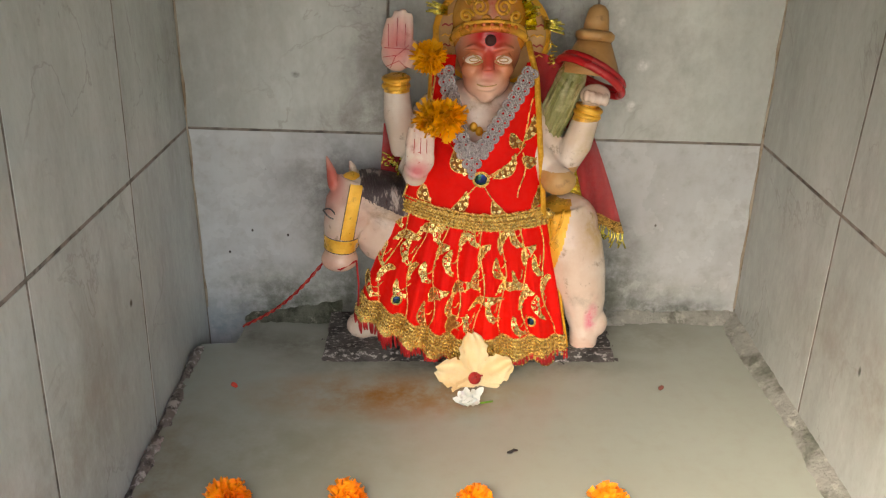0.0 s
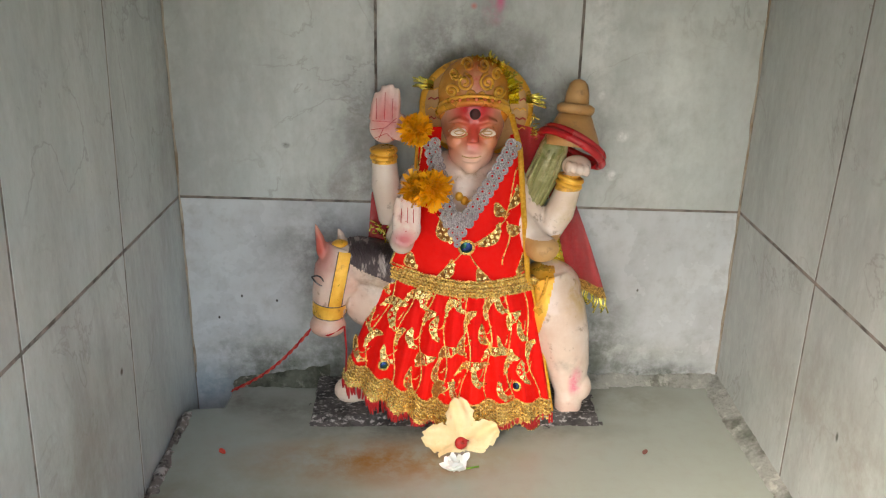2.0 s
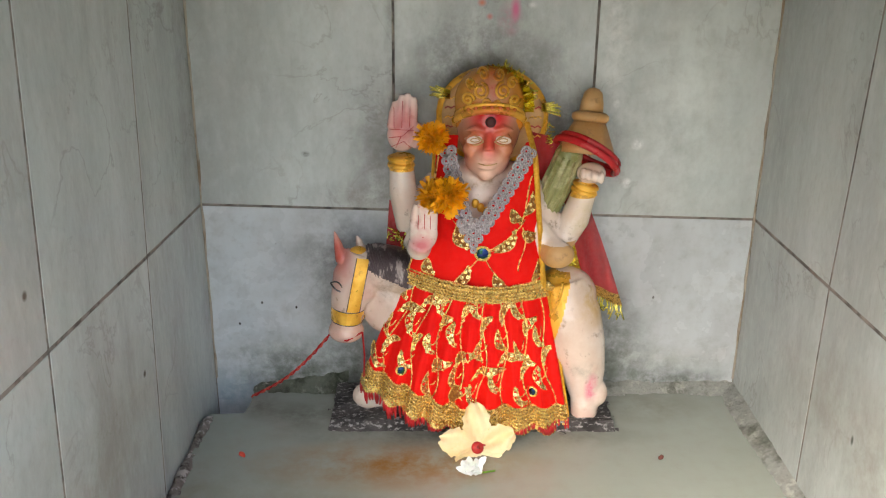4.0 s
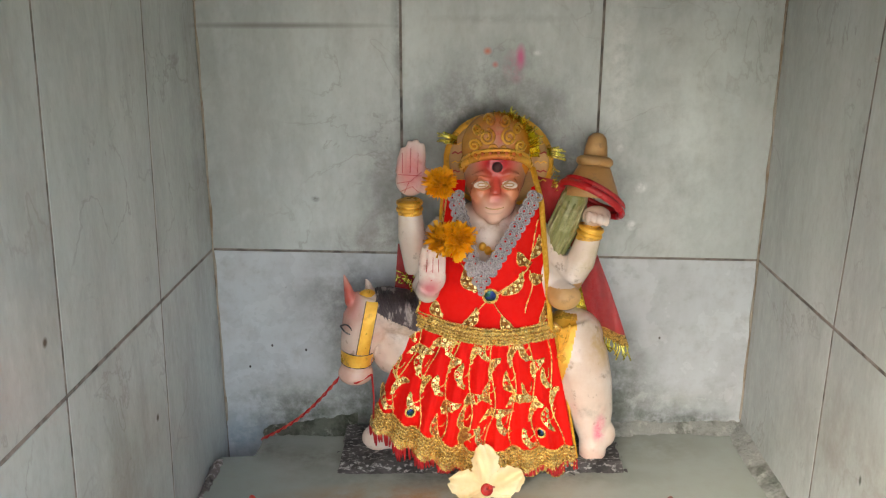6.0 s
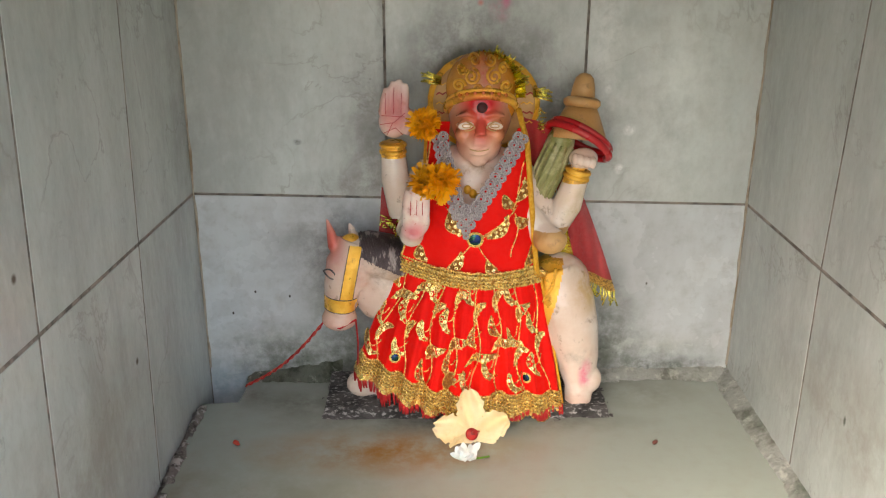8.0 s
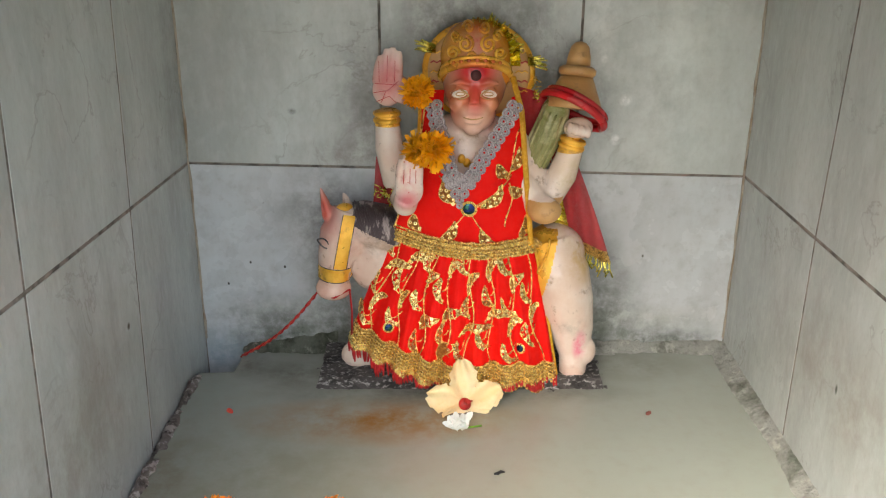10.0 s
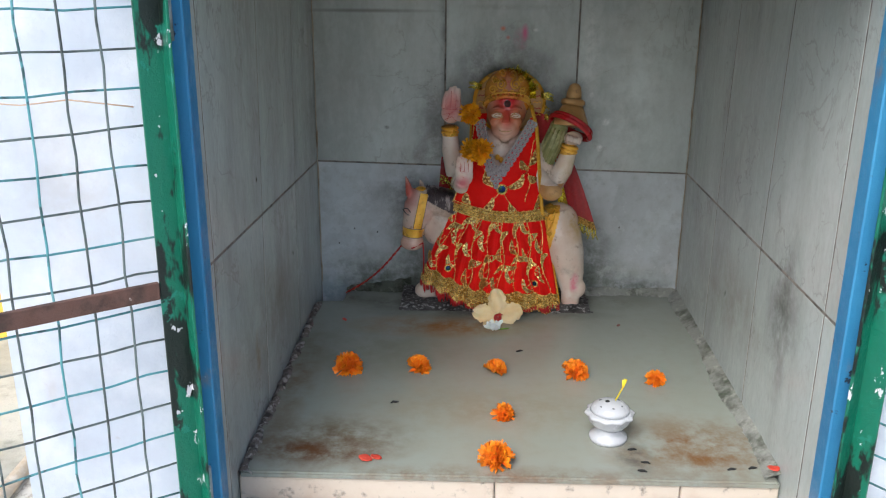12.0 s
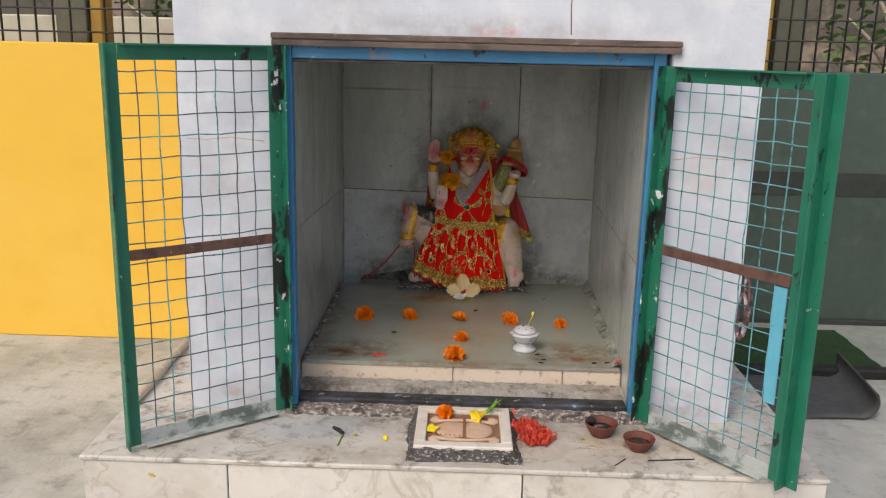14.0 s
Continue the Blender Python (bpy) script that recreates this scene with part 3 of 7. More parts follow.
def wobble(bm, amp, scale, keep=None):
    for v in bm.verts:
        if keep and keep(v.co):
            continue
        v.co += amp * noise.noise_vector(v.co * scale)


def grid_strip(bm, fn, nu, nv, mi=0, smooth=True, skip=None):
    vs = [[bm.verts.new(fn(i / nu, j / nv)) for j in range(nv + 1)] for i in range(nu + 1)]
    for i in range(nu):
        for j in range(nv):
            if skip and skip((i + 0.5) / nu, (j + 0.5) / nv):
                continue
            f = bm.faces.new((vs[i][j], vs[i + 1][j], vs[i + 1][j + 1], vs[i][j + 1]))
            f.material_index, f.smooth = mi, smooth
    bmesh.ops.delete(bm, geom=[v for v in bm.verts if not v.link_faces], context="VERTS")
    return vs

# ---- setting: ground, ledge, shrine body ----
XL, XR, ZF, ZC, YF = -0.312, 0.571, 0.70, 1.505, -0.84
TAPER = 0.026  # the east wall closes in slightly towards the opening
LEDGE = 0.62
FRONT = -0.985
SIDE_L, SIDE_R = -0.562, 0.79
ROOF = 2.35

bm = bmesh.new()
grid_strip(bm, lambda u, v: Vector((-80 + 160 * u, -80 + 160 * v, 0)), 8, 8, smooth=False)
solid("ground", bm, "ground", "dusty grey concrete yard floor", "ground", kind="structure")

bm = bmesh.new()
box(bm, -0.70, 0.915, -1.235, 0.35, 0, LEDGE - 0.013)
solid("plinth_core", bm, "mortar", "mortar core of the shrine plinth", "plinth", kind="structure")
plinth = holder("plinth_facing", "veined marble facing slabs of the plinth", "plinth", kind="structure")
for x0, x1 in ((-0.726, -0.4), (-0.397, 0.262), (0.265, 0.934)):
    bm = bmesh.new()
    box(bm, x0, x1, -1.262, -1.236, 0.002, LEDGE - 0.0125, 0.002)
    part("facing_slab", bm, "veined", plinth)
for x0, x1 in ((-0.726, -0.701), (0.916, 0.934)):
    bm = bmesh.new()
    box(bm, x0, x1, -1.234, 0.35, 0.002, LEDGE - 0.0125, 0.002)
    part("facing_slab", bm, "veined", plinth)
top = holder("ledge_top", "stained marble ledge with soot marks", "ledge", kind="structure")
for x0, x1 in ((-0.732, 0.939),):
    bm = bmesh.new()
    box(bm, x0, x1, -1.267, 0.37, LEDGE - 0.012, LEDGE, 0.003)
    part("ledge_slab", bm, "ledge", top)


def wall(name, x0, x1, y0, y1, z0, z1, mat, label):
    bm = bmesh.new()
    box(bm, x0, x1, y0, y1, z0, z1, 0.006)
    return solid(name, bm, mat, label, "wall", kind="structure")


OPEN_L, OPEN_R, OPEN_T = -0.318, 0.572, 1.533
wall("wall_west", SIDE_L, XL - 0.012, FRONT + 0.001, 0.1, LEDGE + 0.001, ROOF, "white", "whitewashed stained west side of the shrine")
wall("wall_east", XR + 0.012, SIDE_R, FRONT + 0.001, 0.1, LEDGE + 0.001, ROOF, "white", "whitewashed stained east side of the shrine")
wall("wall_north", XL - 0.011, XR + 0.011, 0.008, 0.099, LEDGE + 0.001, ROOF - 0.001, "white", "whitewashed back of the shrine")
wall("wall_south", XL - 0.011, XR + 0.011, FRONT + 0.002, -0.87, 1.55, ROOF - 0.001, "white", "whitewashed wall over the shrine opening")
bm = bmesh.new()
ring = [(SIDE_L, LEDGE + 0.001), (XL - 0.013, LEDGE + 0.001), (XL - 0.013, 1.551), (XR + 0.013, 1.551), (XR + 0.013, LEDGE + 0.001), (SIDE_R, LEDGE + 0.001), (SIDE_R, ROOF), (SIDE_L, ROOF)]
lo = [bm.verts.new((x, FRONT - 0.004, z)) for x, z in ring]
hi = [bm.verts.new((x, FRONT + 0.0005, z)) for x, z in ring]
bm.faces.new(lo)
bm.faces.new(list(reversed(hi)))
for k in range(8):
    bm.faces.new((lo[k], hi[k], hi[(k + 1) % 8], lo[(k + 1) % 8]))
solid("wall_plaster", bm, "white", "whitewashed stained plaster face round the opening", "wall", kind="structure")
# Ceiling out of view; its dark material is chosen to dim the upper walls.
bm = bmesh.new()
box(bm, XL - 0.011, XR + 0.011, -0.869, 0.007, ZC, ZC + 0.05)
solid("ceiling", bm, "sooty", "unseen niche ceiling, coloured dark to dim the upper walls", "ceiling", kind="structure")
bm = bmesh.new()
box(bm, SIDE_L - 0.05, SIDE_R + 0.05, FRONT - 0.05, 0.15, ROOF + 0.001, ROOF + 0.09, 0.01)
solid("roof_slab", bm, "white", "whitewashed flat roof slab of the shrine", "roof", kind="structure")
# plaster cracks on the white front
for pts in (((0.348, 1.56), (0.345, 1.62), (0.349, 1.70), (0.346, 1.85)), ):
    bm = bmesh.new()
    tube(bm, [(x, FRONT - 0.0035, z) for x, z in pts], 0.0016, 5)
    solid("plaster_crack", bm, "rust", "thin dark crack in the whitewash", "crack", kind="structure")
for sx in (1, -1):
    bm = bmesh.new()
    xs = (-0.545, -0.5, -0.44, -0.36) if sx < 0 else (0.60, 0.66, 0.70, 0.77)
    tube(bm, [(x, FRONT - 0.0035, 1.285 + 0.004 * math.sin(x * 40) + (0.02 if sx < 0 else 0)) for x in xs], 0.0012, 5)
    solid("plaster_crack", bm, "carved_skin", "thin horizontal crack in the whitewash", "crack", kind="structure")


def jl(y):
    return 1.026 + 0.036 * (-y / 0.83)


def jb(x):
    return 1.026 - 0.02 * (x - XL) / (XR - XL)


def jr(y):
    return 1.006 + 0.004 * (-y / 0.83)


def tiles(name, g, label, cells, to_world, thick):
    core = holder(name, label, "tiled wall", kind="structure")
    for (a0, b0), (a1, b1), (a2, b2), (a3, b3), mat in cells:
        bm = bmesh.new()
        ring = [(a0 + g, b0 + g), (a1 - g, b1 + g), (a2 - g, b2 - g), (a3 + g, b3 - g)]
        lo = [bm.verts.new(to_world(a, b, 0)) for a, b in ring]
        hi = [bm.verts.new(to_world(a, b, thick)) for a, b in ring]
        bm.faces.new(lo)
        face = bm.faces.new(hi)
        for k in range(4):
            bm.faces.new((lo[k], lo[(k + 1) % 4], hi[(k + 1) % 4], hi[k]))
        bmesh.ops.bevel(bm, geom=list(face.edges), offset=0.0007, segments=1, affect="EDGES", profile=0.6)
        part("tile", bm, mat, core)
    return core


def bed(name, x0, x1, y0, y1, z0, z1):
    bm = bmesh.new()
    box(bm, x0, x1, y0, y1, z0, z1)
    solid(name, bm, "grout", "dark grout bed behind the tiles", "grout", kind="structure")


bed("grout_north", XL - 0.01, XR + 0.01, -0.0006, 0.0075, LEDGE + 0.002, ZC - 0.001)
bed("grout_west", XL - 0.0115, XL - 0.0005, -0.944, -0.0011, LEDGE + 0.002, ZC - 0.001)
bm = bmesh.new()
for v in box(bm, XR + 0.0005, XR + 0.0115, -0.944, -0.0011, LEDGE + 0.002, ZC - 0.001):
    if v.co.x < XR + 0.005:
        v.co.x += TAPER * v.co.y
solid("grout_east", bm, "grout", "dark grout bed behind the tiles", "grout", kind="structure")

cols = [XL - 0.0012, -0.006, 0.298, XR + 0.0012]
cells = []
for a, b in zip(cols, cols[1:]):
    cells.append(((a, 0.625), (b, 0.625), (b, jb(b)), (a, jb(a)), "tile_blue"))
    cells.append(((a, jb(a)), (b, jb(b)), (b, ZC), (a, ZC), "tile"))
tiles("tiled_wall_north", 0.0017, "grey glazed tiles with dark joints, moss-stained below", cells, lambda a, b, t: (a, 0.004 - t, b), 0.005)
cols = [-0.944, -0.872, -0.572, -0.272, -0.001]
cells = []
for a, b in zip(cols, cols[1:]):
    cells.append(((a, 0.625), (b, 0.625), (b, jl(b)), (a, jl(a)), "tile"))
    cells.append(((a, jl(a)), (b, jl(b)), (b, ZC), (a, ZC), "tile"))
tiles("tiled_wall_west", 0.0021, "streaked grey glazed tiles of the niche", cells, lambda a, b, t: (XL - 0.005 + t, a + (0.09 * (b - 1.04) if -0.8 < a < -0.1 else 0), b), 0.005)
def east_tile(a, b, t):
    y = a - (0.05 * (b - 1.0) if -0.8 < a < -0.1 and b > 1.02 else 0)
    return (XR + 0.005 - t + TAPER * y, y, b)


cols = [-0.944, -0.9, -0.598, -0.294, -0.001]
cells = []
for a, b in zip(cols, cols[1:]):
    cells.append(((a, 0.625), (b, 0.625), (b, jr(b)), (a, jr(a)), "tile"))
    cells.append(((a, jr(a)), (b, jr(b)), (b, ZC), (a, ZC), "tile"))
tiles("tiled_wall_east", 0.0021, "streaked grey glazed tiles of the niche, sooty towards the opening", cells, east_tile, 0.005)

M["brown_grout"] = surface("pale_brown_grout", (0.42, 0.37, 0.3), [((0.25, 0.17, 0.1), 20, 0.45, 0.65, 0.8, ONE)], rough=0.85, bump=0.5)
# niche floor with the broken corner
bm = bmesh.new()
outline = [(XL + 0.006, YF), (XR + TAPER * YF - 0.004, YF), (XR - 0.004, -0.002), (-0.245, -0.002), (-0.247, -0.03), (-0.243, -0.06), (-0.246, -0.088), (XL + 0.006, -0.086)]
lo = [bm.verts.new((x, y, 0.691)) for x, y in outline]
hi = [bm.verts.new((x, y, ZF)) for x, y in outline]
bm.faces.new(list(reversed(lo)))
f = bm.faces.new(hi)
for k in range(len(outline)):
    bm.faces.new((lo[k], lo[(k + 1) % len(lo)], hi[(k + 1) % len(lo)], hi[k]))
bmesh.ops.bevel(bm, geom=list(f.edges), offset=0.003, segments=2, affect="EDGES")
solid("floor", bm, "slab", "glossy grey marble niche floor with brown stains", "floor", kind="structure")
bm = bmesh.new()
box(bm, XL + 0.001, XR + TAPER * YF - 0.001, YF + 0.02, -0.09, LEDGE + 0.001, 0.690)
box(bm, -0.243, XR - 0.001, -0.0899, -0.003, LEDGE + 0.001, 0.690)
solid("floor_bed", bm, "mortar", "mortar bed under the niche floor", "floor bed", kind="structure")
riser = holder("floor_riser", "cream tile riser with dirty edges", "step", kind="structure")
for x0, x1 in ((XL + 0.002, 0.098), (0.1, 0.392), (0.394, XR + TAPER * YF - 0.002)):
    bm = bmesh.new()
    box(bm, x0, x1, YF + 0.004, YF + 0.018, 0.636, 0.6895, 0.002)
    part("riser_tile", bm, "cream_tile", riser)


def rough_strip(name, fn, nu, nv, amp, mat, label, category, seed=0.0):
    bm = bmesh.new()
    grid_strip(bm, fn, nu, nv)
    for v in bm.verts:
        v.co += amp * noise.noise_vector(v.co * 60 + Vector((seed, 0, 0))) + 0.6 * amp * noise.noise_vector(v.co * 170)
    return solid(name, bm, mat, label, category, kind="structure")


def hump(v):
    return math.sin(math.pi * min(1, max(0, v)))


for x in (XL + 0.0012, XR - 0.0012):
    bm = bmesh.new()
    tube(bm, [(x + 0.0008 * math.sin(k * 1.7), -0.0022, 0.72 + 0.745 * k / 24) for k in range(25)], [0.0019 + 0.0007 * math.sin(k * 2.3) for k in range(25)], 6)
    solid("corner_grout", bm, "brown_grout", "pale brownish grout line in the niche corner", "grout", kind="structure")
# cement fillets along the foot of the walls
rough_strip("cement_fillet", lambda u, v: Vector((XL - 0.002 + 0.024 * v, -0.10 - 0.74 * u, 0.694 + 0.014 * hump(v) * (0.7 + 0.3 * math.sin(u * 37)))), 220, 6, 0.0045, "mortar_dark", "crumbling dark mortar along the west wall", "mortar", 3)
rough_strip("cement_fillet", lambda u, v: Vector((XR + 0.002 - TAPER * 0.83 * u - (0.03 + 0.006 * math.sin(u * 13)) * v, -0.002 - 0.83 * u, ZF - 0.004 + 0.02 * (1 - v) ** 1.3 + 0.003 * hump(v))), 220, 8, 0.0022, "mossy", "rough cement fillet along the east wall", "mortar", 8)
rough_strip("cement_fillet", lambda u, v: Vector((0.31 + 0.26 * u, 0.0 - 0.026 * v - 0.004 * math.sin(u * 9), ZF - 0.004 + 0.02 * (1 - v) ** 0.8)), 90, 8, 0.0035, "mossy", "mossy cement fillet along the back wall", "mortar", 15)
rough_strip("cement_fillet", lambda u, v: Vector((-0.247 + 0.16 * u, 0.0 - 0.022 * v, ZF - 0.004 + (0.012 + 0.026 * u) * (1 - v) ** 0.8)), 60, 8, 0.004, "mossy_dark", "mossy cement fillet along the back wall", "mortar", 21)
# worn steps below the niche floor
rough_strip("mortar_step", lambda u, v: Vector((XL - 0.005 + 0.884 * u, YF - 0.0 - 0.065 * v, 0.652 - 0.03 * max(0, v - 0.8) / 0.2 - 0.003 * v)), 240, 10, 0.0035, "mortar", "crumbling whitish mortar step under the niche", "mortar", 31)
rough_strip("mortar_step", lambda u, v: Vector((-0.32 + 0.905 * u, -0.965 - 0.05 * v, 0.634 - 0.014 * v ** 2)), 240, 8, 0.003, "mortar_dark", "sooty worn mortar in front of the threshold", "mortar", 41)

# ---- steel frame and lintel ----
fr = holder("door_frame", "chipped blue steel frame round the niche", "door frame")
for name, b in (("jamb", (OPEN_L, -0.294, -0.978, -0.945, LEDGE + 0.001, 1.535)), ("jamb", (0.544, OPEN_R, -0.978, -0.945, LEDGE + 0.001, 1.535)),
                ("head", (-0.2935, 0.5435, -0.976, -0.946, 1.494, 1.534))):
    bm = bmesh.new()
    box(bm, *b, 0.002)
    part(name, bm, "blue", fr)
bm = bmesh.new()
box(bm, -0.2935, 0.5435, -0.968, -0.9, 1.486, 1.4935, 0.002)
part("packing_strip", bm, "brown", fr, "rotten brown strip under the head")
bm = bmesh.new()
box(bm, -0.2935, 0.5435, -0.962, -0.915, LEDGE + 0.002, 0.645, 0.003)
part("threshold", bm, "worn_blue", fr, "worn blue and black threshold")
bm = bmesh.new()
box(bm, -0.336, 0.6, FRONT - 0.02, -0.9, 1.536, 1.551, 0.003)
box(bm, -0.335, 0.599, FRONT - 0.019, -0.979, 1.521, 1.5355, 0.002)
bmesh.ops.subdivide_edges(bm, edges=bm.edges[:], cuts=6, use_grid_fill=True)
wobble(bm, 0.0016, 30)
solid("lintel", bm, "brown", "weathered brown lintel strip over the frame", "lintel", kind="structure")


# ---- mesh doors ----
def mesh_door(name, hinge, way, label, left):
    """A steel frame door with a wire grid; local x runs from the hinge to the free edge, z up."""
    W, H0, H1 = 0.404, 0.008, 0.902 if left else 0.876
    m = Matrix.Translation((hinge[0], hinge[1], LEDGE)) @ Matrix.Rotation(math.atan2(way[1], way[0]), 4, "Z")
    d = holder(name, label, "door", "mesh doors of the niche", m=m)
    b = 0.034

    def angle(nm, x0, x1, z0, z1, mat, upright, lab=""):
        bm = bmesh.new()
        box(bm, x0, x1, -0.002, 0.002, z0, z1, 0.0008)
        s = 1 if left else -1
        if upright:
            xa, xb = ((x0, x0 + 0.004) if x0 < W / 2 else (x1 - 0.004, x1))
            box(bm, xa, xb, min(0.0, s * 0.026), max(0.0, s * 0.026), z0, z1, 0.0008)
        else:
            za, zb = ((z0, z0 + 0.004) if z0 < 0.4 else (z1 - 0.004, z1))
            box(bm, x0 + 0.005, x1 - 0.005, min(0.0, s * 0.026), max(0.0, s * 0.026), za, zb, 0.0008)
        return part(nm, bm, mat, d, lab)

    angle("hinge_stile", 0, b, H0, H1, "chipped", True, "green stile with black chipped paint")
    angle("free_stile", W - b, W, H0, H1, "green", True)
    angle("top_rail", b + 0.001, W - b - 0.001, H1 - b, H1, "green", False)
    angle("bottom_rail", b + 0.001, W - b - 0.001, H0, H0 + b, "greypost", False, "weathered grey-green bottom rail")
    s = 1 if left else -1
    zm = 0.452
    bm = bmesh.new()
    box(bm, b + 0.001, W - b - 0.001, -0.0035, 0.0035, zm - 0.0115, zm + 0.0115, 0.001)
    part("middle_rail", bm, "rust", d, "rusty brown flat bar")
    nx, nz = 8, 18
    rnd = random.Random(5 if left else 9)
    for i in range(nx + 1):
        x = b * 0.5 + 0.012 + (W - b - 0.024) * i / nx
        bm = bmesh.new()
        tube(bm, [(x + rnd.uniform(-0.0018, 0.0018), s * -0.005 + 0.0012 * math.sin(k * 3.1 + i), H0 + 0.018 + (H1 - H0 - 0.034) * k / 17) for k in range(18)], 0.0015, 6)
        part("wire", bm, "teal" if not left else ("wire_dark" if i % 3 else "teal"), d)
    for j in range(nz):
        z = H0 + 0.05 + 0.0463 * j * (H1 - H0) / 0.894
        bm = bmesh.new()
        tube(bm, [(0.012 + (W - 0.024) * k / 8, s * -0.0077, z + rnd.uniform(-0.0022, 0.0022)) for k in range(9)], 0.0015, 6)
        part("wire", bm, "teal" if not left else ("wire_dark" if j % 2 else "teal"), d)
    for z in (0.12, 0.76):
        bm = bmesh.new()
        tube(bm, [(-0.006, 0.0, z), (-0.006, 0.0, z + 0.06)], 0.006, 10)
        part("hinge", bm, "greypost", d)
    return d


M["chain"] = surface("scuffed_mauve_steel", (0.12, 0.06, 0.07), [((0.5, 0.42, 0.48), 40, 0.5, 0.58, 0.9, ONE), ((0.03, 0.02, 0.02), 30, 0.5, 0.6, 0.8, ONE)], rough=0.5, bump=0.4)
left_door = mesh_door("mesh_door", (-0.314, -0.992), (-0.318, -0.247), "open green steel door with a wire grid", True)
right_door = mesh_door("mesh_door", (0.566, -0.992), (0.24, -0.305), "open green steel door with chipped paint and a hasp", False)
bm = bmesh.new()
box(bm, 0.405, 0.434, 0.004, 0.008, 0.004, 0.876, 0.001)
box(bm, 0.4045, 0.4085, -0.03, 0.0035, 0.004, 0.876, 0.0008)
part("cover_strip", bm, "green", right_door, "bright green closing strip")
bm = bmesh.new()
box(bm, 0.33, 0.36, 0.004, 0.008, 0.175, 0.435, 0.001)
part("bolt_plate", bm, "cyan", right_door, "light blue bolt plate")
bm = bmesh.new()
tube(bm, [(0.258, 0.012, 0.45), (0.256, 0.013, 0.42), (0.259, 0.012, 0.40)], 0.004, 8)
loop = [(0.254 + 0.0105 * math.sin(2 * math.pi * k / 20), 0.012, 0.345 + 0.052 * math.cos(2 * math.pi * k / 20)) for k in range(21)]
tube(bm, loop, 0.0042, 8)
tube(bm, [(0.262, 0.014, 0.44), (0.27, 0.014, 0.39), (0.268, 0.014, 0.335), (0.262, 0.014, 0.3)], [0.003, 0.005, 0.005, 0.003], 8)
part("hasp_chain", bm, "chain", right_door, "rusty hanging hasp loop")

# ---- statue ----
from mathutils.bvhtree import BVHTree
M["marble"] = surface("painted_marble", (0.74, 0.6, 0.5), [((0.8, 0.72, 0.65), 14, 0.4, 0.65, 0.75, ONE), ((0.6, 0.3, 0.2), 11, 0.5, 0.78, 0.7, ONE), ((0.22, 0.14, 0.08), 60, 0.58, 0.74, 0.6, ONE)], rough=0.18, bump=0.12, bump_scale=80, bump_dist=0.001, gloss_noise=0.08,
    spots=[((0.134, -0.1, 1.15), (0.06, 0.06, 0.06), (0.64, 0.2, 0.075), 0.92, 0.45, 0), ((0.132, -0.12, 1.12), (0.038, 0.04, 0.03), (0.86, 0.56, 0.43), 0.9, 0.7, 0), ((0.134, -0.11, 1.188), (0.048, 0.05, 0.03), (0.55, 0.01, 0.012), 1.0, 0.7, 0), ((0.134, -0.12, 1.155), (0.02, 0.05, 0.04), (0.6, 0.03, 0.03), 0.8, 0.8, 0), ((0.1, -0.11, 1.13), (0.02, 0.05, 0.03), (0.6, 0.2, 0.12), 0.5, 0.9, 0),
           ((0.174, -0.1, 1.16), (0.02, 0.06, 0.045), (0.36, 0.11, 0.035), 0.7, 0.8, 0), ((0.092, -0.1, 1.16), (0.02, 0.06, 0.045), (0.36, 0.11, 0.035), 0.7, 0.8, 0), ((0.041, -0.15, 1.035), (0.026, 0.03, 0.04), (0.68, 0.3, 0.26), 0.6, 0.8, 60), ((0.012, -0.09, 1.185), (0.03, 0.03, 0.045), (0.72, 0.32, 0.3), 0.6, 0.8, 0), ((0.02, -0.1, 0.92), (0.06, 0.08, 0.06), (0.36, 0.2, 0.08), 0.7, 0.9, 24), ((-0.06, -0.1, 0.93), (0.08, 0.08, 0.09), (0.66, 0.34, 0.28), 0.5, 0.9, 20),
           ((0.134, -0.1, 1.09), (0.05, 0.06, 0.015), (0.3, 0.16, 0.08), 0.5, 0.8, 60),
           ((0.01, -0.09, 1.17), (0.035, 0.04, 0.045), (0.6, 0.13, 0.13), 0.8, 0.8, 0), ((0.038, -0.15, 1.01), (0.025, 0.04, 0.02), (0.65, 0.1, 0.14), 0.8, 0.8, 0), ((0.04, -0.14, 1.06), (0.03, 0.04, 0.03), (0.62, 0.2, 0.16), 0.5, 0.8, 40),
           ((-0.09, -0.1, 0.98), (0.034, 0.08, 0.055), (0.6, 0.09, 0.06), 0.95, 0.8, 0), ((-0.1, -0.09, 0.94), (0.02, 0.06, 0.03), (0.6, 0.2, 0.16), 0.6, 0.9, 0), ((-0.08, -0.1, 0.855), (0.04, 0.05, 0.02), (0.65, 0.35, 0.32), 0.6, 0.9, 0),
           ((0.30, -0.08, 0.91), (0.045, 0.08, 0.06), (0.55, 0.32, 0.02), 0.95, 0.8, 20), ((0.27, -0.1, 0.86), (0.05, 0.06, 0.08), (0.5, 0.26, 0.14), 0.6, 0.9, 18), ((0.302, -0.13, 0.77), (0.014, 0.05, 0.03), (0.75, 0.06, 0.2), 0.9, 0.7, 40), ((0.29, -0.12, 0.80), (0.03, 0.05, 0.02), (0.3, 0.26, 0.2), 0.6, 0.8, 60),
           ((0.28, -0.09, 1.03), (0.03, 0.05, 0.04), (0.5, 0.36, 0.08), 0.6, 0.8, 40), ((-0.01, -0.11, 0.94), (0.04, 0.06, 0.04), (0.14, 0.1, 0.07), 0.8, 0.8, 30)])
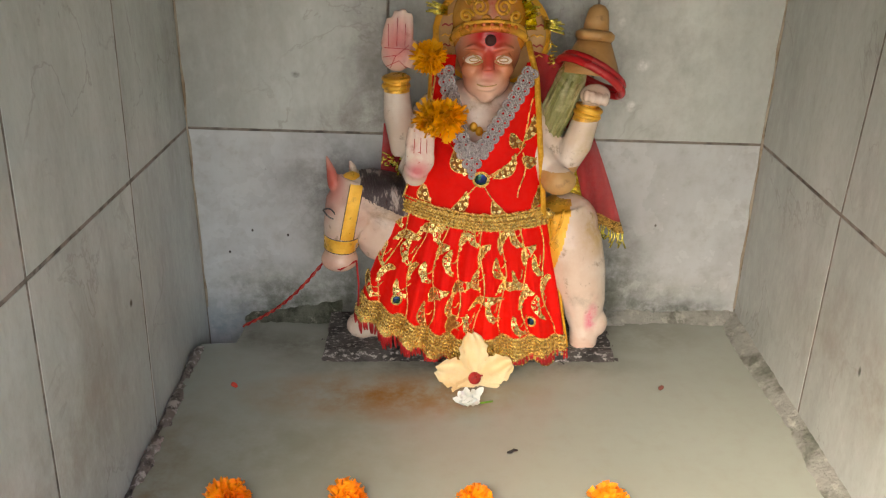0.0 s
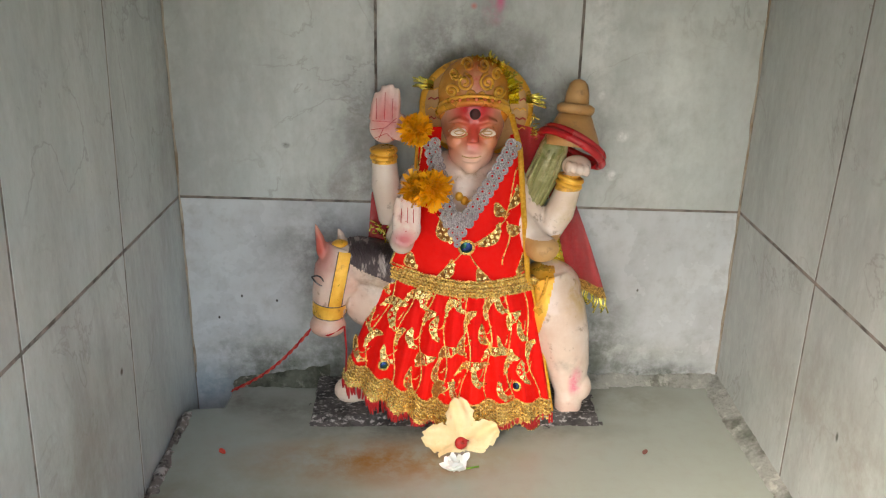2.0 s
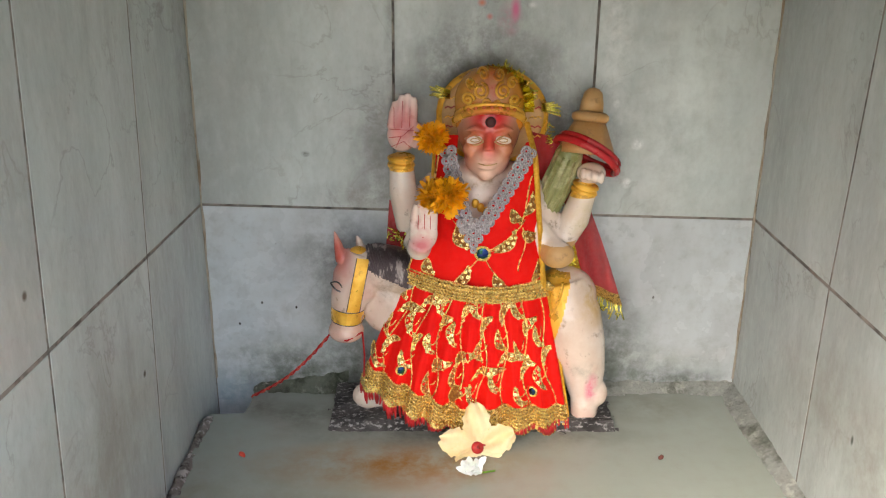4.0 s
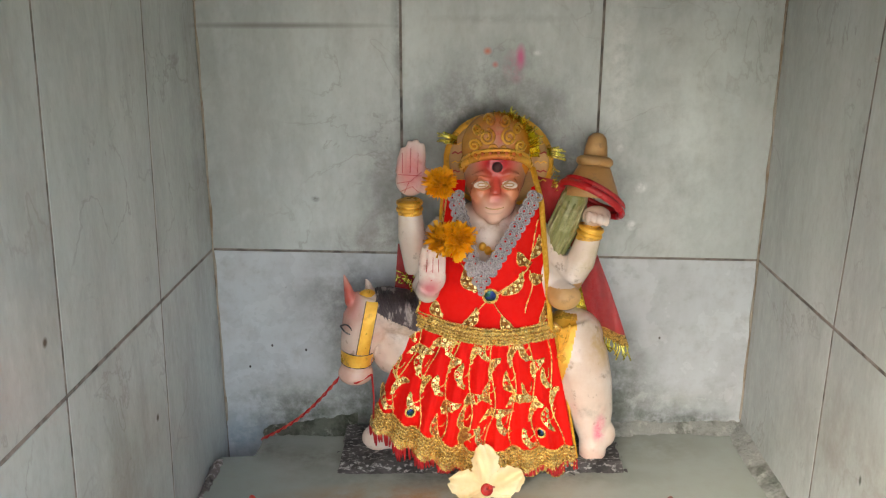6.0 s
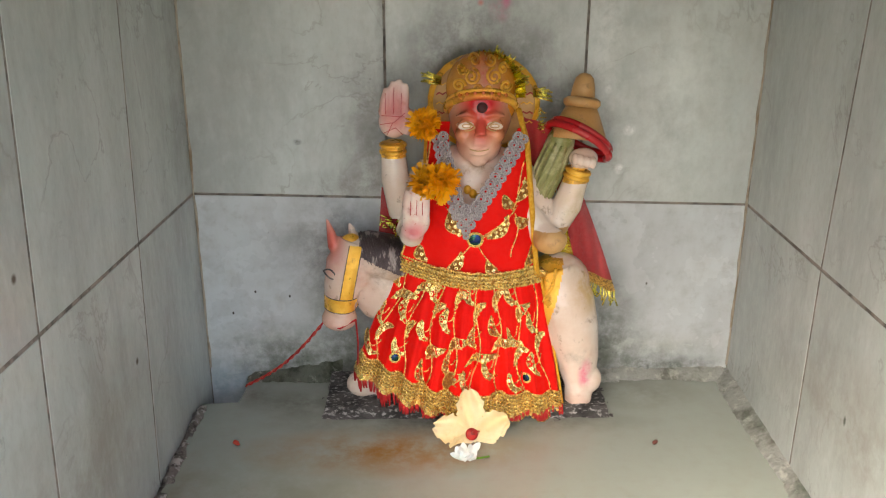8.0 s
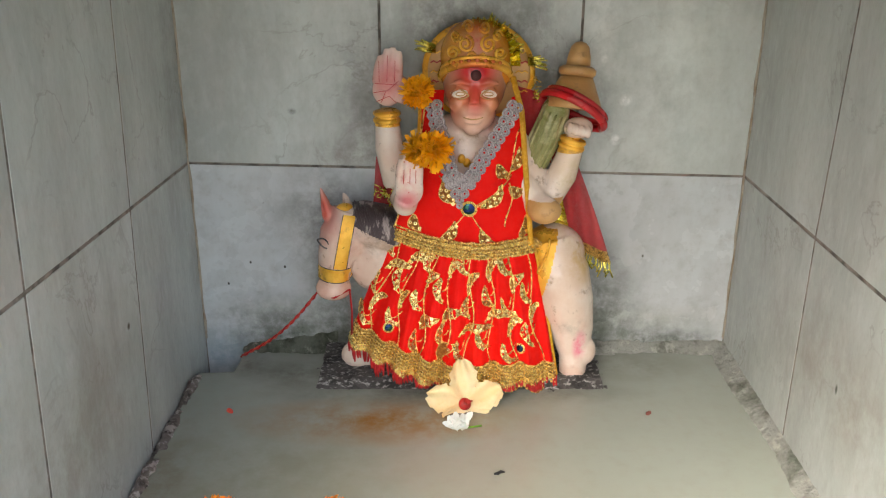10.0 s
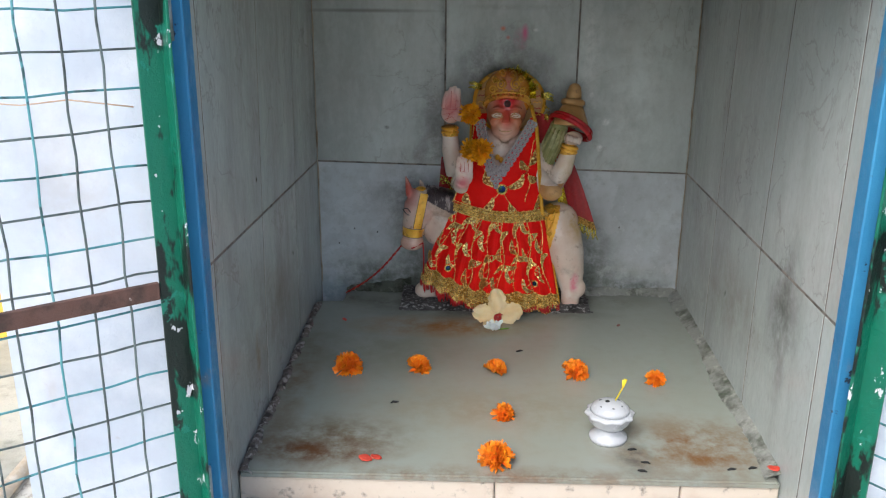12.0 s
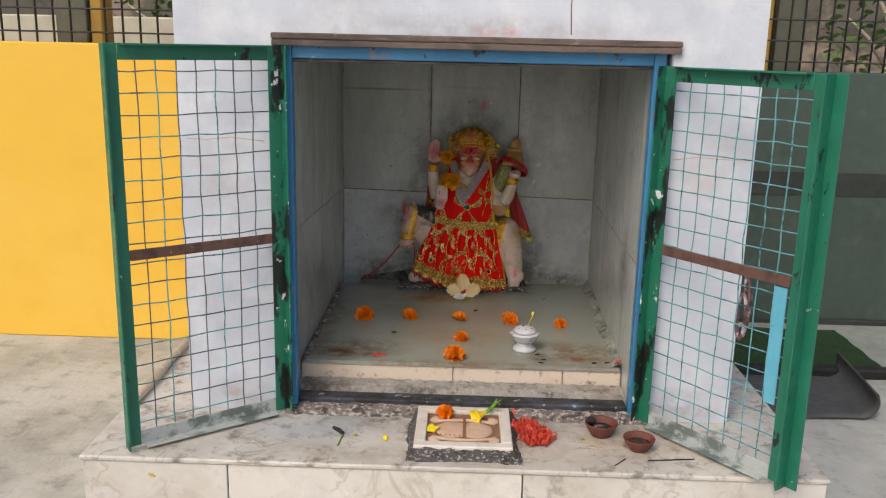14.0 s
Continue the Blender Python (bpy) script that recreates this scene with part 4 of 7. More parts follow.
M["gold_paint"] = surface("worn_gold_paint", (0.8, 0.4, 0.035), [((0.95, 0.58, 0.09), 26, 0.42, 0.65, 0.8, ONE), ((0.3, 0.12, 0.04), 40, 0.55, 0.7, 0.7, ONE), ((0.6, 0.4, 0.28), 14, 0.62, 0.75, 0.5, ONE)], rough=0.36, metal=0.35, bump=0.3, bump_scale=110,
    spots=[((0.136, -0.1, 1.232), (0.018, 0.06, 0.04), (0.55, 0.03, 0.03), 0.8, 0.7, 50), ((0.134, -0.11, 1.195), (0.05, 0.05, 0.012), (0.5, 0.02, 0.02), 0.8, 0.8, 0)])
M["crown"] = surface("brown_pink_crown_paint", (0.62, 0.23, 0.025), [((0.76, 0.4, 0.08), 18, 0.45, 0.8, 0.8, ONE), ((0.3, 0.08, 0.015), 34, 0.48, 0.8, 0.7, ONE)], rough=0.14, bump=0.25, spots=[((0.136, -0.11, 1.225), (0.035, 0.06, 0.03), (0.66, 0.42, 0.32), 0.7, 0.9, 0), ((0.137, -0.1, 1.235), (0.014, 0.06, 0.03), (0.6, 0.02, 0.03), 0.9, 0.7, 40), ((0.134, -0.11, 1.2), (0.05, 0.05, 0.012), (0.55, 0.02, 0.03), 0.8, 0.8, 0)])
M["tan"] = surface("tan_painted_stone", (0.5, 0.26, 0.085), [((0.6, 0.37, 0.16), 18, 0.4, 0.65, 0.7, ONE), ((0.2, 0.11, 0.06), 40, 0.58, 0.72, 0.6, ONE)], rough=0.4, bump=0.25)
M["mace_green"] = surface("greenish_yellow_paint", (0.36, 0.33, 0.14), [((0.2, 0.22, 0.07), 12, 0.4, 0.62, 0.8, (2, 2, 0.5)), ((0.58, 0.52, 0.3), 30, 0.46, 0.66, 0.75, ONE), ((0.3, 0.14, 0.05), 16, 0.58, 0.72, 0.7, (2, 2, 0.4))], rough=0.35, bump=0.5, bump_scale=70)
M["red_gloss"] = surface("red_gloss_paint", (0.5, 0.015, 0.02), [((0.35, 0.01, 0.015), 18, 0.45, 0.65, 0.7, ONE)], rough=0.3, bump=0.1)
M["mane"] = surface("dark_painted_mane", (0.07, 0.05, 0.055), [((0.5, 0.42, 0.4), 30, 0.5, 0.6, 0.8, (3, 1, 1)), ((0.02, 0.015, 0.015), 20, 0.5, 0.65, 0.7, ONE)], rough=0.5, bump=0.5, bump_scale=90)
M["bindi"] = surface("dark_red_mark", (0.06, 0.004, 0.004), rough=0.6, bump=0.1)
M["iris"] = surface("pale_eye_paint", (0.8, 0.66, 0.55), [((0.45, 0.28, 0.2), 60, 0.5, 0.7, 0.5, ONE)], rough=0.35, bump=0.1)

bm = bmesh.new()
# horse: body, neck, head, legs
blob(bm, (0.12, -0.06, 0.87), (0.165, 0.042, 0.068), seg=28)
blob(bm, (0.262, -0.066, 0.902), (0.05, 0.046, 0.046), seg=24)
tube(bm, [(0.255, -0.066, 0.925), (0.268, -0.078, 0.875), (0.281, -0.088, 0.825), (0.294, -0.096, 0.78), (0.298, -0.104, 0.74), (0.296, -0.108, 0.711)], [0.04, 0.05, 0.046, 0.034, 0.023, 0.021], 24)
blob(bm, (0.312, -0.104, 0.75), (0.021, 0.022, 0.024), seg=16)
tube(bm, [(0.02, -0.07, 0.80), (0.0, -0.075, 0.75), (-0.035, -0.07, 0.715)], [0.03, 0.022, 0.024], 14)
blob(bm, (-0.045, -0.075, 0.728), (0.03, 0.026, 0.022), seg=14)
tube(bm, [(0.05, -0.055, 0.915), (0.0, -0.066, 0.94), (-0.035, -0.074, 0.952), (-0.06, -0.08, 0.955)], [0.05, 0.05, 0.046, 0.036], 22, squash=0.75)
tube(bm, [(-0.055, -0.082, 0.975), (-0.066, -0.088, 0.94), (-0.073, -0.094, 0.905), (-0.077, -0.1, 0.875), (-0.078, -0.104, 0.857)], [0.026, 0.036, 0.032, 0.028, 0.024], 22, squash=0.85)
blob(bm, (-0.078, -0.105, 0.857), (0.028, 0.024, 0.019), seg=18)
blob(bm, (-0.052, -0.088, 0.925), (0.026, 0.03, 0.03), seg=16)
blob(bm, (-0.008, -0.076, 0.9), (0.045, 0.034, 0.06), (0, 25, 0), 20)
blob(bm, (0.02, -0.078, 0.86), (0.05, 0.04, 0.06), seg=20)
tube(bm, [(-0.084, -0.085, 0.965), (-0.088, -0.086, 0.99), (-0.094, -0.084, 1.012)], [0.016, 0.011, 0.002], 12, squash=0.6)
tube(bm, [(-0.056, -0.07, 0.972), (-0.058, -0.07, 0.99), (-0.062, -0.07, 1.0)], [0.013, 0.009, 0.002], 12, squash=0.6)
# rider: torso, shoulders, legs under the cloth
blob(bm, (0.125, -0.062, 1.03), (0.07, 0.045, 0.09), seg=28)
blob(bm, (0.125, -0.064, 0.95), (0.08, 0.04, 0.06), seg=24)
blob(bm, (0.128, -0.06, 1.085), (0.078, 0.038, 0.035), seg=24)
tube(bm, [(0.09, -0.072, 0.93), (0.065, -0.078, 0.86), (0.06, -0.08, 0.75)], [0.036, 0.034, 0.026], 16)
tube(bm, [(0.165, -0.07, 0.93), (0.185, -0.075, 0.86), (0.19, -0.078, 0.74)], [0.034, 0.034, 0.026], 16)
tube(bm, [(0.132, -0.065, 1.07), (0.132, -0.068, 1.12)], [0.03, 0.028], 18)
# head and face
blob(bm, (0.135, -0.066, 1.172), (0.047, 0.05, 0.062), seg=32)
blob(bm, (0.133, -0.085, 1.128), (0.034, 0.031, 0.033), seg=24)
blob(bm, (0.132, -0.1, 1.106), (0.014, 0.013, 0.012), seg=16)
blob(bm, (0.133, -0.1, 1.13), (0.026, 0.02, 0.02), seg=20)
tube(bm, [(0.133, -0.112, 1.17), (0.133, -0.117, 1.152), (0.133, -0.119, 1.144)], [0.005, 0.0075, 0.009], 12)
blob(bm, (0.1315, -0.114, 1.127), (0.016, 0.009, 0.0045), seg=14)
blob(bm, (0.1315, -0.1115, 1.118), (0.014, 0.008, 0.0045), seg=14)
for sx in (-1, 1):
    blob(bm, (0.133 + sx * 0.0205, -0.111, 1.158), (0.0145, 0.006, 0.0085), (0, sx * 10, 0), 16)
    blob(bm, (0.133 + sx * 0.024, -0.099, 1.141), (0.013, 0.012, 0.012), seg=14)
    tube(bm, [(0.133 + sx * 0.007, -0.115, 1.171), (0.133 + sx * 0.02, -0.1145, 1.175), (0.133 + sx * 0.035, -0.107, 1.17)], [0.003, 0.004, 0.002], 8)
# raised arm with open palm
tube(bm, [(0.068, -0.06, 1.08), (0.035, -0.062, 1.045), (0.016, -0.07, 1.025), (0.01, -0.078, 1.07), (0.007, -0.08, 1.128)], [0.026, 0.024, 0.023, 0.021, 0.017], 18)
blob(bm, (0.009, -0.083, 1.157), (0.0225, 0.01, 0.024), seg=20)
for k, (dx, L) in enumerate(((-0.0165, 0.03), (-0.0055, 0.04), (0.0055, 0.042), (0.016, 0.036))):
    tube(bm, [(0.009 + dx, -0.083, 1.168), (0.0115 + dx * 0.95, -0.084, 1.172 + L * 0.6), (0.0135 + dx * 0.85, -0.081, 1.176 + L)], [0.0062, 0.0058, 0.004], 10)
tube(bm, [(0.026, -0.085, 1.14), (0.034, -0.088, 1.158), (0.036, -0.088, 1.176)], [0.007, 0.0062, 0.004], 10)
# lower arm with open palm
tube(bm, [(0.06, -0.07, 1.05), (0.03, -0.1, 0.99), (0.034, -0.125, 0.998), (0.037, -0.135, 1.012)], [0.026, 0.022, 0.018, 0.018], 16)
blob(bm, (0.041, -0.14, 1.026), (0.021, 0.011, 0.026), seg=20)
for dx, L in ((-0.015, 0.026), (-0.005, 0.036), (0.005, 0.038), (0.0145, 0.03)):
    tube(bm, [(0.041 + dx, -0.141, 1.036), (0.042 + dx, -0.142, 1.042 + L * 0.55), (0.043 + dx * 0.9, -0.138, 1.044 + L)], [0.0058, 0.0054, 0.0036], 10)
# arm that holds the mace
tube(bm, [(0.19, -0.06, 1.075), (0.225, -0.062, 1.02), (0.252, -0.072, 0.99), (0.268, -0.078, 1.03), (0.283, -0.08, 1.085)], [0.028, 0.027, 0.027, 0.022, 0.017], 18)
blob(bm, (0.287, -0.085, 1.103), (0.022, 0.017, 0.016), seg=18)
for k in range(4):
    blob(bm, (0.272 + 0.009 * k, -0.101, 1.106 - 0.002 * k), (0.0052, 0.009, 0.0095), seg=10)
# hand on the thigh
tube(bm, [(0.19, -0.07, 1.04), (0.225, -0.09, 0.995), (0.236, -0.105, 0.985)], [0.024, 0.022, 0.022], 14)
blob(bm, (0.24, -0.11, 0.984), (0.026, 0.02, 0.021), seg=16)

raw = bpy.data.objects.new("clay", to_mesh("clay", bm, "marble"))
scene.collection.objects.link(raw)
mod = raw.modifiers.new("fuse", "REMESH")
mod.mode, mod.voxel_size = "VOXEL", 0.0024
mod = raw.modifiers.new("polish", "SMOOTH")
mod.factor, mod.iterations = 0.5, 3
fused = bpy.data.meshes.new_from_object(raw.evaluated_get(bpy.context.evaluated_depsgraph_get()))
bpy.data.objects.remove(raw)
bm = bmesh.new()
bm.from_mesh(fused)
SM = ["marble", "gold_paint", "tan", "mace_green", "red_gloss", "mane", "bindi", "iris", "crown"]
for f in bm.faces:
    c = f.calc_center_median()
    f.smooth, f.material_index = True, 0
    if c.x < 0.02 and c.y > -0.2 and 0.86 < c.z:
        if c.x > -0.045 and c.z - (0.985 - 0.55 * (c.x + 0.05)) > -0.02 and c.z < 0.995:
            f.material_index = 5
    if 0.207 < c.x < 0.262 - 0.25 * (0.93 - c.z) and 0.8 < c.z < 0.945:
        f.material_index = 1
    if c.x > 0.212 and c.y < -0.085 and 0.955 < c.z < 1.0 and c.x < 0.27:
        f.material_index = 2
    for bx, bz, hx in ((0.008, 1.118, 0.03), (0.281, 1.078, 0.03)):
        if abs(c.x - bx) < hx and abs(c.z - bz) < 0.012 and c.y > -0.12:
            f.material_index = 1
for pts in (((-0.008, 1.168), (0.026, 1.166)), ((-0.01, 1.155), (0.01, 1.158), (0.026, 1.172)), ((0.0, 1.14), (0.008, 1.158)), ((-0.002, 1.17), (-0.002, 1.2)), ((0.009, 1.17), (0.0105, 1.208)), ((0.02, 1.17), (0.021, 1.2)), ((0.022, 1.14), (0.012, 1.15), (-0.006, 1.142))):
    tube(bm, [(x, -0.0935 + 0.1 * abs(z - 1.16) * (0.9 if z < 1.16 else 0.06), z) for x, z in pts], 0.0004, 5, mi=4)
palm = BVHTree.FromBMesh(bm)


def on_hand(x, z):
    hit = palm.ray_cast(Vector((x, -0.4, z)), Vector((0, 1, 0)))[0]
    return hit if hit else Vector((x, -0.14, z))


for pts in (((0.033, 1.036), (0.0345, 1.068)), ((0.042, 1.036), (0.043, 1.076)), ((0.0505, 1.036), (0.0505, 1.07)), ((0.024, 1.03), (0.04, 1.038), (0.058, 1.034)), ((0.026, 1.012), (0.04, 1.024), (0.057, 1.02))):
    tube(bm, [on_hand(x, z) for x, z in pts], 0.00045, 5, mi=4)
body = BVHTree.FromBMesh(bm)


def on_body(x, z, lift=0.0):
    """The foremost point of the body at x and z."""
    hit = body.ray_cast(Vector((x, -0.4, z)), Vector((0, 1, 0)))[0]
    return (hit if hit else Vector((x, -0.08, z))) + Vector((0, -lift, 0))


def strap(line, wide, across, mi, edge):
    """A flat painted strap; across: the direction of its width in x and z."""
    rows = [[bm.verts.new(on_body(x + across[0] * wide * (j / 4 - 0.5), z + across[1] * wide * (j / 4 - 0.5), 0.0012)) for j in range(5)] for x, z in line]
    for a, b in zip(rows, rows[1:]):
        for j in range(4):
            f = bm.faces.new((a[j], a[j + 1], b[j + 1], b[j]))
            f.material_index, f.smooth = mi, True
    for j in (0, 4):
        tube(bm, [r[j].co + Vector((0, -0.0003, 0)) for r in rows], 0.0007, 5, mi=edge)


strap([(-0.049 - 0.016 * k / 14, 0.975 - 0.08 * k / 14) for k in range(15)], 0.019, (1, -0.15), 1, 5)
strap([(-0.1 + 0.05 * k / 12, 0.886 - 0.003 * k / 12) for k in range(13)], 0.021, (0, 1), 1, 5)
# mane strokes
rm = random.Random(14)
for k in range(26):
    x0, z0 = -0.046 + 0.0024 * k, 0.99 - 0.0009 * k + rm.uniform(-0.004, 0.002)
    L = rm.uniform(0.02, 0.042)
    tube(bm, [on_body(x0 + 0.45 * L * t, min(z0, 0.992) - L * t, 0.0006) for t in (0, 0.35, 0.7, 1)], [0.0016, 0.0021, 0.0014, 0.0004], 6, mi=5)
# crown, side rosettes, ornaments
blob(bm, (0.136, -0.06, 1.203), (0.051, 0.05, 0.052), seg=32, mi=8)
blob(bm, (0.136, -0.062, 1.18), (0.052, 0.046, 0.04), seg=32, mi=8)
tube(bm, [(0.136 + 0.05 * math.sin(a), -0.066 - 0.049 * math.cos(a), 1.174 + 0.026 * math.cos(a)) for a in [radians(d) for d in range(-100, 101, 8)]], 0.0055, 10, mi=1)
tube(bm, [(0.136 + 0.05 * math.sin(a), -0.066 - 0.051 * math.cos(a), 1.181 + 0.028 * math.cos(a)) for a in [radians(d) for d in range(-100, 101, 8)]], 0.003, 8, mi=1)
for k in range(-3, 4):
    a = radians(k * 12)
    blob(bm, (0.136 + 0.055 * math.sin(a), -0.066 - 0.05 * math.cos(a) - 0.002, 1.1785 + 0.026 * math.cos(a)), (0.003, 0.002, 0.003), seg=8, mi=8)


def crown_at(x, z):
    q = 1 - ((x - 0.136) / 0.051) ** 2 - ((z - 1.203) / 0.052) ** 2
    return -0.06 - 0.05 * math.sqrt(max(0.02, q)) - 0.001


def scroll(cx, cz, r, turns, start, flip):
    pts = []
    for k in range(int(turns * 14) + 1):
        a = start + flip * 2 * math.pi * k / 14
        rr = r * (1 - 0.8 * k / (turns * 14))
        x, z = cx + rr * math.cos(a), cz + rr * math.sin(a)
        pts.append((x, crown_at(x, z), z))
    tube(bm, pts, 0.0023, 6, mi=1)


for sx in (-1, 1):
    scroll(0.136 + sx * 0.016, 1.225, 0.0115, 1.6, math.pi / 2, sx)
    scroll(0.136 + sx * 0.033, 1.212, 0.009, 1.5, 0, -sx)
    scroll(0.136 + sx * 0.011, 1.246, 0.008, 1.4, math.pi, sx)
    scroll(0.136 + sx * 0.029, 1.234, 0.0075, 1.4, 0, sx)
    scroll(0.136 + sx * 0.008, 1.209, 0.006, 1.3, 0, -sx)
    for k in range(5):
        tube(bm, [(0.142 + sx * (0.053 + 0.0045 * j), -0.0575, 1.15 + 0.014 * k + 0.003 * (j % 2)) for j in range(5)], 0.0011, 5, mi=4 if k % 2 else 1)
# plate behind the head
for r, y, th, mi in ((1.0, -0.042, 0.011, 1), (0.9, -0.049, 0.008, 2)):
    blob(bm, (0.142, y, 1.178), (0.084 * r, th, 0.074 * r), (0, 6, 0), 36, mi)
for bx, by, bz, ry in ((0.0075, -0.081, 1.113, 0), (0.0075, -0.081, 1.123, 0), (0.279, -0.079, 1.074, 14), (0.281, -0.08, 1.083, 14)):
    m = Matrix.Translation((bx, by, bz)) @ Matrix.Rotation(radians(ry), 4, "Y")
    tube(bm, [m @ Vector((0.0168 * math.cos(2 * math.pi * k / 24), 0.0168 * math.sin(2 * math.pi * k / 24), 0)) for k in range(25)], 0.0038, 8, mi=1)
blob(bm, (0.1345, -0.1185, 1.184), (0.0078, 0.004, 0.0078), seg=18, mi=6)
for sx in (-1, 1):
    for w, y in ((0.0115, -0.1155),):
        blob(bm, (0.133 + sx * 0.0205, y, 1.158), (w, 0.0025, 0.0055), (0, sx * 10, 0), 14, mi=7)
    tube(bm, [(0.133 + sx * 0.02 + 0.0062 * math.cos(a), -0.1187, 1.158 + 0.0026 * math.sin(a)) for a in [2 * math.pi * k / 12 for k in range(13)]], 0.0008, 5, mi=2)
    tube(bm, [(0.133 + sx * (0.008 + 0.0032 * j), -0.1195 + 0.0003 * j * j, 1.156 + 0.0075 * math.sin(math.pi * j / 8)) for j in range(9)], 0.0012, 6, mi=2)
    tube(bm, [(0.133 + sx * (0.008 + 0.0032 * j), -0.1193 + 0.0003 * j * j, 1.156 - 0.0055 * math.sin(math.pi * j / 8)) for j in range(9)], 0.001, 6, mi=2)
tube(bm, [(0.118 + 0.003 * j, -0.1195 + 0.00035 * (j - 4.5) ** 2 * 0.4, 1.1222 + 0.00012 * (j - 4.5) ** 2) for j in range(10)], 0.0009, 6, mi=2)
# chest ornament and horse eye
for k in range(5):
    blob(bm, (0.116 + 0.008 * k, -0.108, 1.062 - 0.006 * (2 - abs(k - 2))), (0.006, 0.005, 0.007), seg=10, mi=1)
tube(bm, [(-0.098 + 0.003 * k, -0.117 - 0.001 * math.sin(k), 0.94 - 0.002 * k + 0.008 * math.sin(math.pi * k / 7)) for k in range(8)], 0.0012, 6, mi=5)
tube(bm, [(-0.098 + 0.003 * k, -0.117 - 0.001 * math.sin(k), 0.94 - 0.002 * k - 0.006 * math.sin(math.pi * k / 7)) for k in range(8)], 0.0012, 6, mi=5)
blob(bm, (-0.058, -0.085, 0.978), (0.014, 0.012, 0.009), seg=12, mi=1)
# mace: finial, bell, red rim and ribbed handle
ax = Matrix.Translation((0.281, -0.062, 1.128)) @ Matrix.Rotation(radians(6), 4, "Y") @ Matrix.Rotation(radians(-12), 4, "X")
lathe(bm, [(0.043, -0.002), (0.04, 0.008), (0.034, 0.022), (0.028, 0.036), (0.0235, 0.045)], 28, ax, 2)
lathe(bm, [(0.0235, 0.0452), (0.0275, 0.05), (0.0275, 0.056), (0.022, 0.06)], 28, ax, 2)
lathe(bm, [(0.018, 0.0602), (0.0165, 0.075), (0.0135, 0.088), (0.008, 0.094), (0.001, 0.096)], 24, ax, 2)
rim = Matrix.Translation((0.2835, -0.066, 1.128)) @ Matrix.Rotation(radians(32), 4, "Y") @ Matrix.Rotation(radians(-22), 4, "X")
for rr, z, w in ((0.05, -0.004, 0.006), (0.0475, 0.005, 0.0045)):
    tube(bm, [rim @ Vector((rr * math.cos(2 * math.pi * k / 32), rr * 0.95 * math.sin(2 * math.pi * k / 32), z)) for k in range(33)], w, 8, mi=4)
tube(bm, [(0.262, -0.062, 1.142), (0.256, -0.066, 1.126), (0.239, -0.066, 1.08), (0.217, -0.06, 1.022), (0.208, -0.056, 0.995)], [0.016, 0.021, 0.021, 0.018, 0.015], 22, mi=3)
for k in range(7):
    a = -1.4 + k * 0.45
    ox, oy = 0.02 * math.sin(a), -0.02 * math.cos(a)
    tube(bm, [(0.255 + ox * 0.9, -0.067 + oy * 0.9, 1.122 + ox * -0.35), (0.239 + ox, -0.066 + oy, 1.08 - ox * 0.4), (0.219 + ox * 0.85, -0.061 + oy * 0.85, 1.027 - ox * 0.35)], 0.0026, 6, mi=3)
# painted saddle edge
tube(bm, [(0.25 - 0.0007 * k * k, -0.112, 0.94 - 0.011 * k) for k in range(12)], 0.0022, 6, mi=1)
statue = solid("statue", bm, SM, "painted white marble deity riding a horse, holding a mace", "statue")

bm = bmesh.new()
grid_strip(bm, lambda u, v: Vector((-0.115 + 0.464 * u, -0.002 - 0.146 * v, 0.7125 + (0.004 if 0.05 < v < 0.93 and 0.02 < u < 0.98 else -0.014))), 120, 40)
wobble(bm, 0.0035, 45)
wobble(bm, 0.0015, 160)
solid("stone_slab", bm, "sooty", "rough dark stone slab under the statue with white scuffs", "slab")

# ---- dress ----
M["red_cloth"] = surface("red_velvet_cloth", (0.84, 0.008, 0.006), [((0.92, 0.016, 0.008), 7, 0.4, 0.7, 0.7, ONE), ((0.5, 0.003, 0.006), 16, 0.55, 0.75, 0.5, ONE)], rough=0.75, bump=0.25, bump_scale=400, bump_dist=0.0006, spec=0.15)
M["gold"] = surface("gold_thread", (0.95, 0.62, 0.14), [((1.0, 0.82, 0.36), 700, 0.4, 0.6, 0.8, ONE), ((0.35, 0.17, 0.03), 500, 0.56, 0.66, 0.7, ONE)], rough=0.25, metal=0.85, bump=0.8, bump_scale=420, bump_dist=0.0012)
M["gold_dark"] = surface("bronze_gold_weave", (0.5, 0.26, 0.05), [((0.88, 0.58, 0.16), 900, 0.45, 0.6, 0.9, ONE), ((0.1, 0.03, 0.01), 600, 0.5, 0.62, 0.9, ONE)], rough=0.34, metal=0.65, bump=1.0, bump_scale=480, bump_dist=0.0015)
M["sequin"] = surface("gold_sequin", (1.0, 0.76, 0.34), rough=0.14, metal=1.0, bump=0.15, bump_scale=300, vary=0.1, gloss_noise=0.06)
M["leaf_fill"] = surface("golden_brown_embroidery", (0.3, 0.1, 0.015), [((0.5, 0.24, 0.04), 300, 0.45, 0.6, 0.8, ONE)], rough=0.45, metal=0.4, bump=0.6, bump_scale=400)
M["mirror_glass"] = surface("dark_mirror_glass", (0.015, 0.05, 0.08), [((0.015, 0.1, 0.06), 60, 0.45, 0.55, 0.9, ONE), ((0.02, 0.03, 0.2), 90, 0.5, 0.56, 0.8, ONE)], rough=0.08, metal=0.7, bump=0.0)
M["silver"] = surface("silver_lace", (0.5, 0.45, 0.47), [((0.72, 0.68, 0.7), 300, 0.45, 0.6, 0.8, ONE), ((0.2, 0.16, 0.18), 240, 0.52, 0.64, 0.8, ONE)], rough=0.4, metal=0.35, bump=0.8, bump_scale=420, bump_dist=0.001)
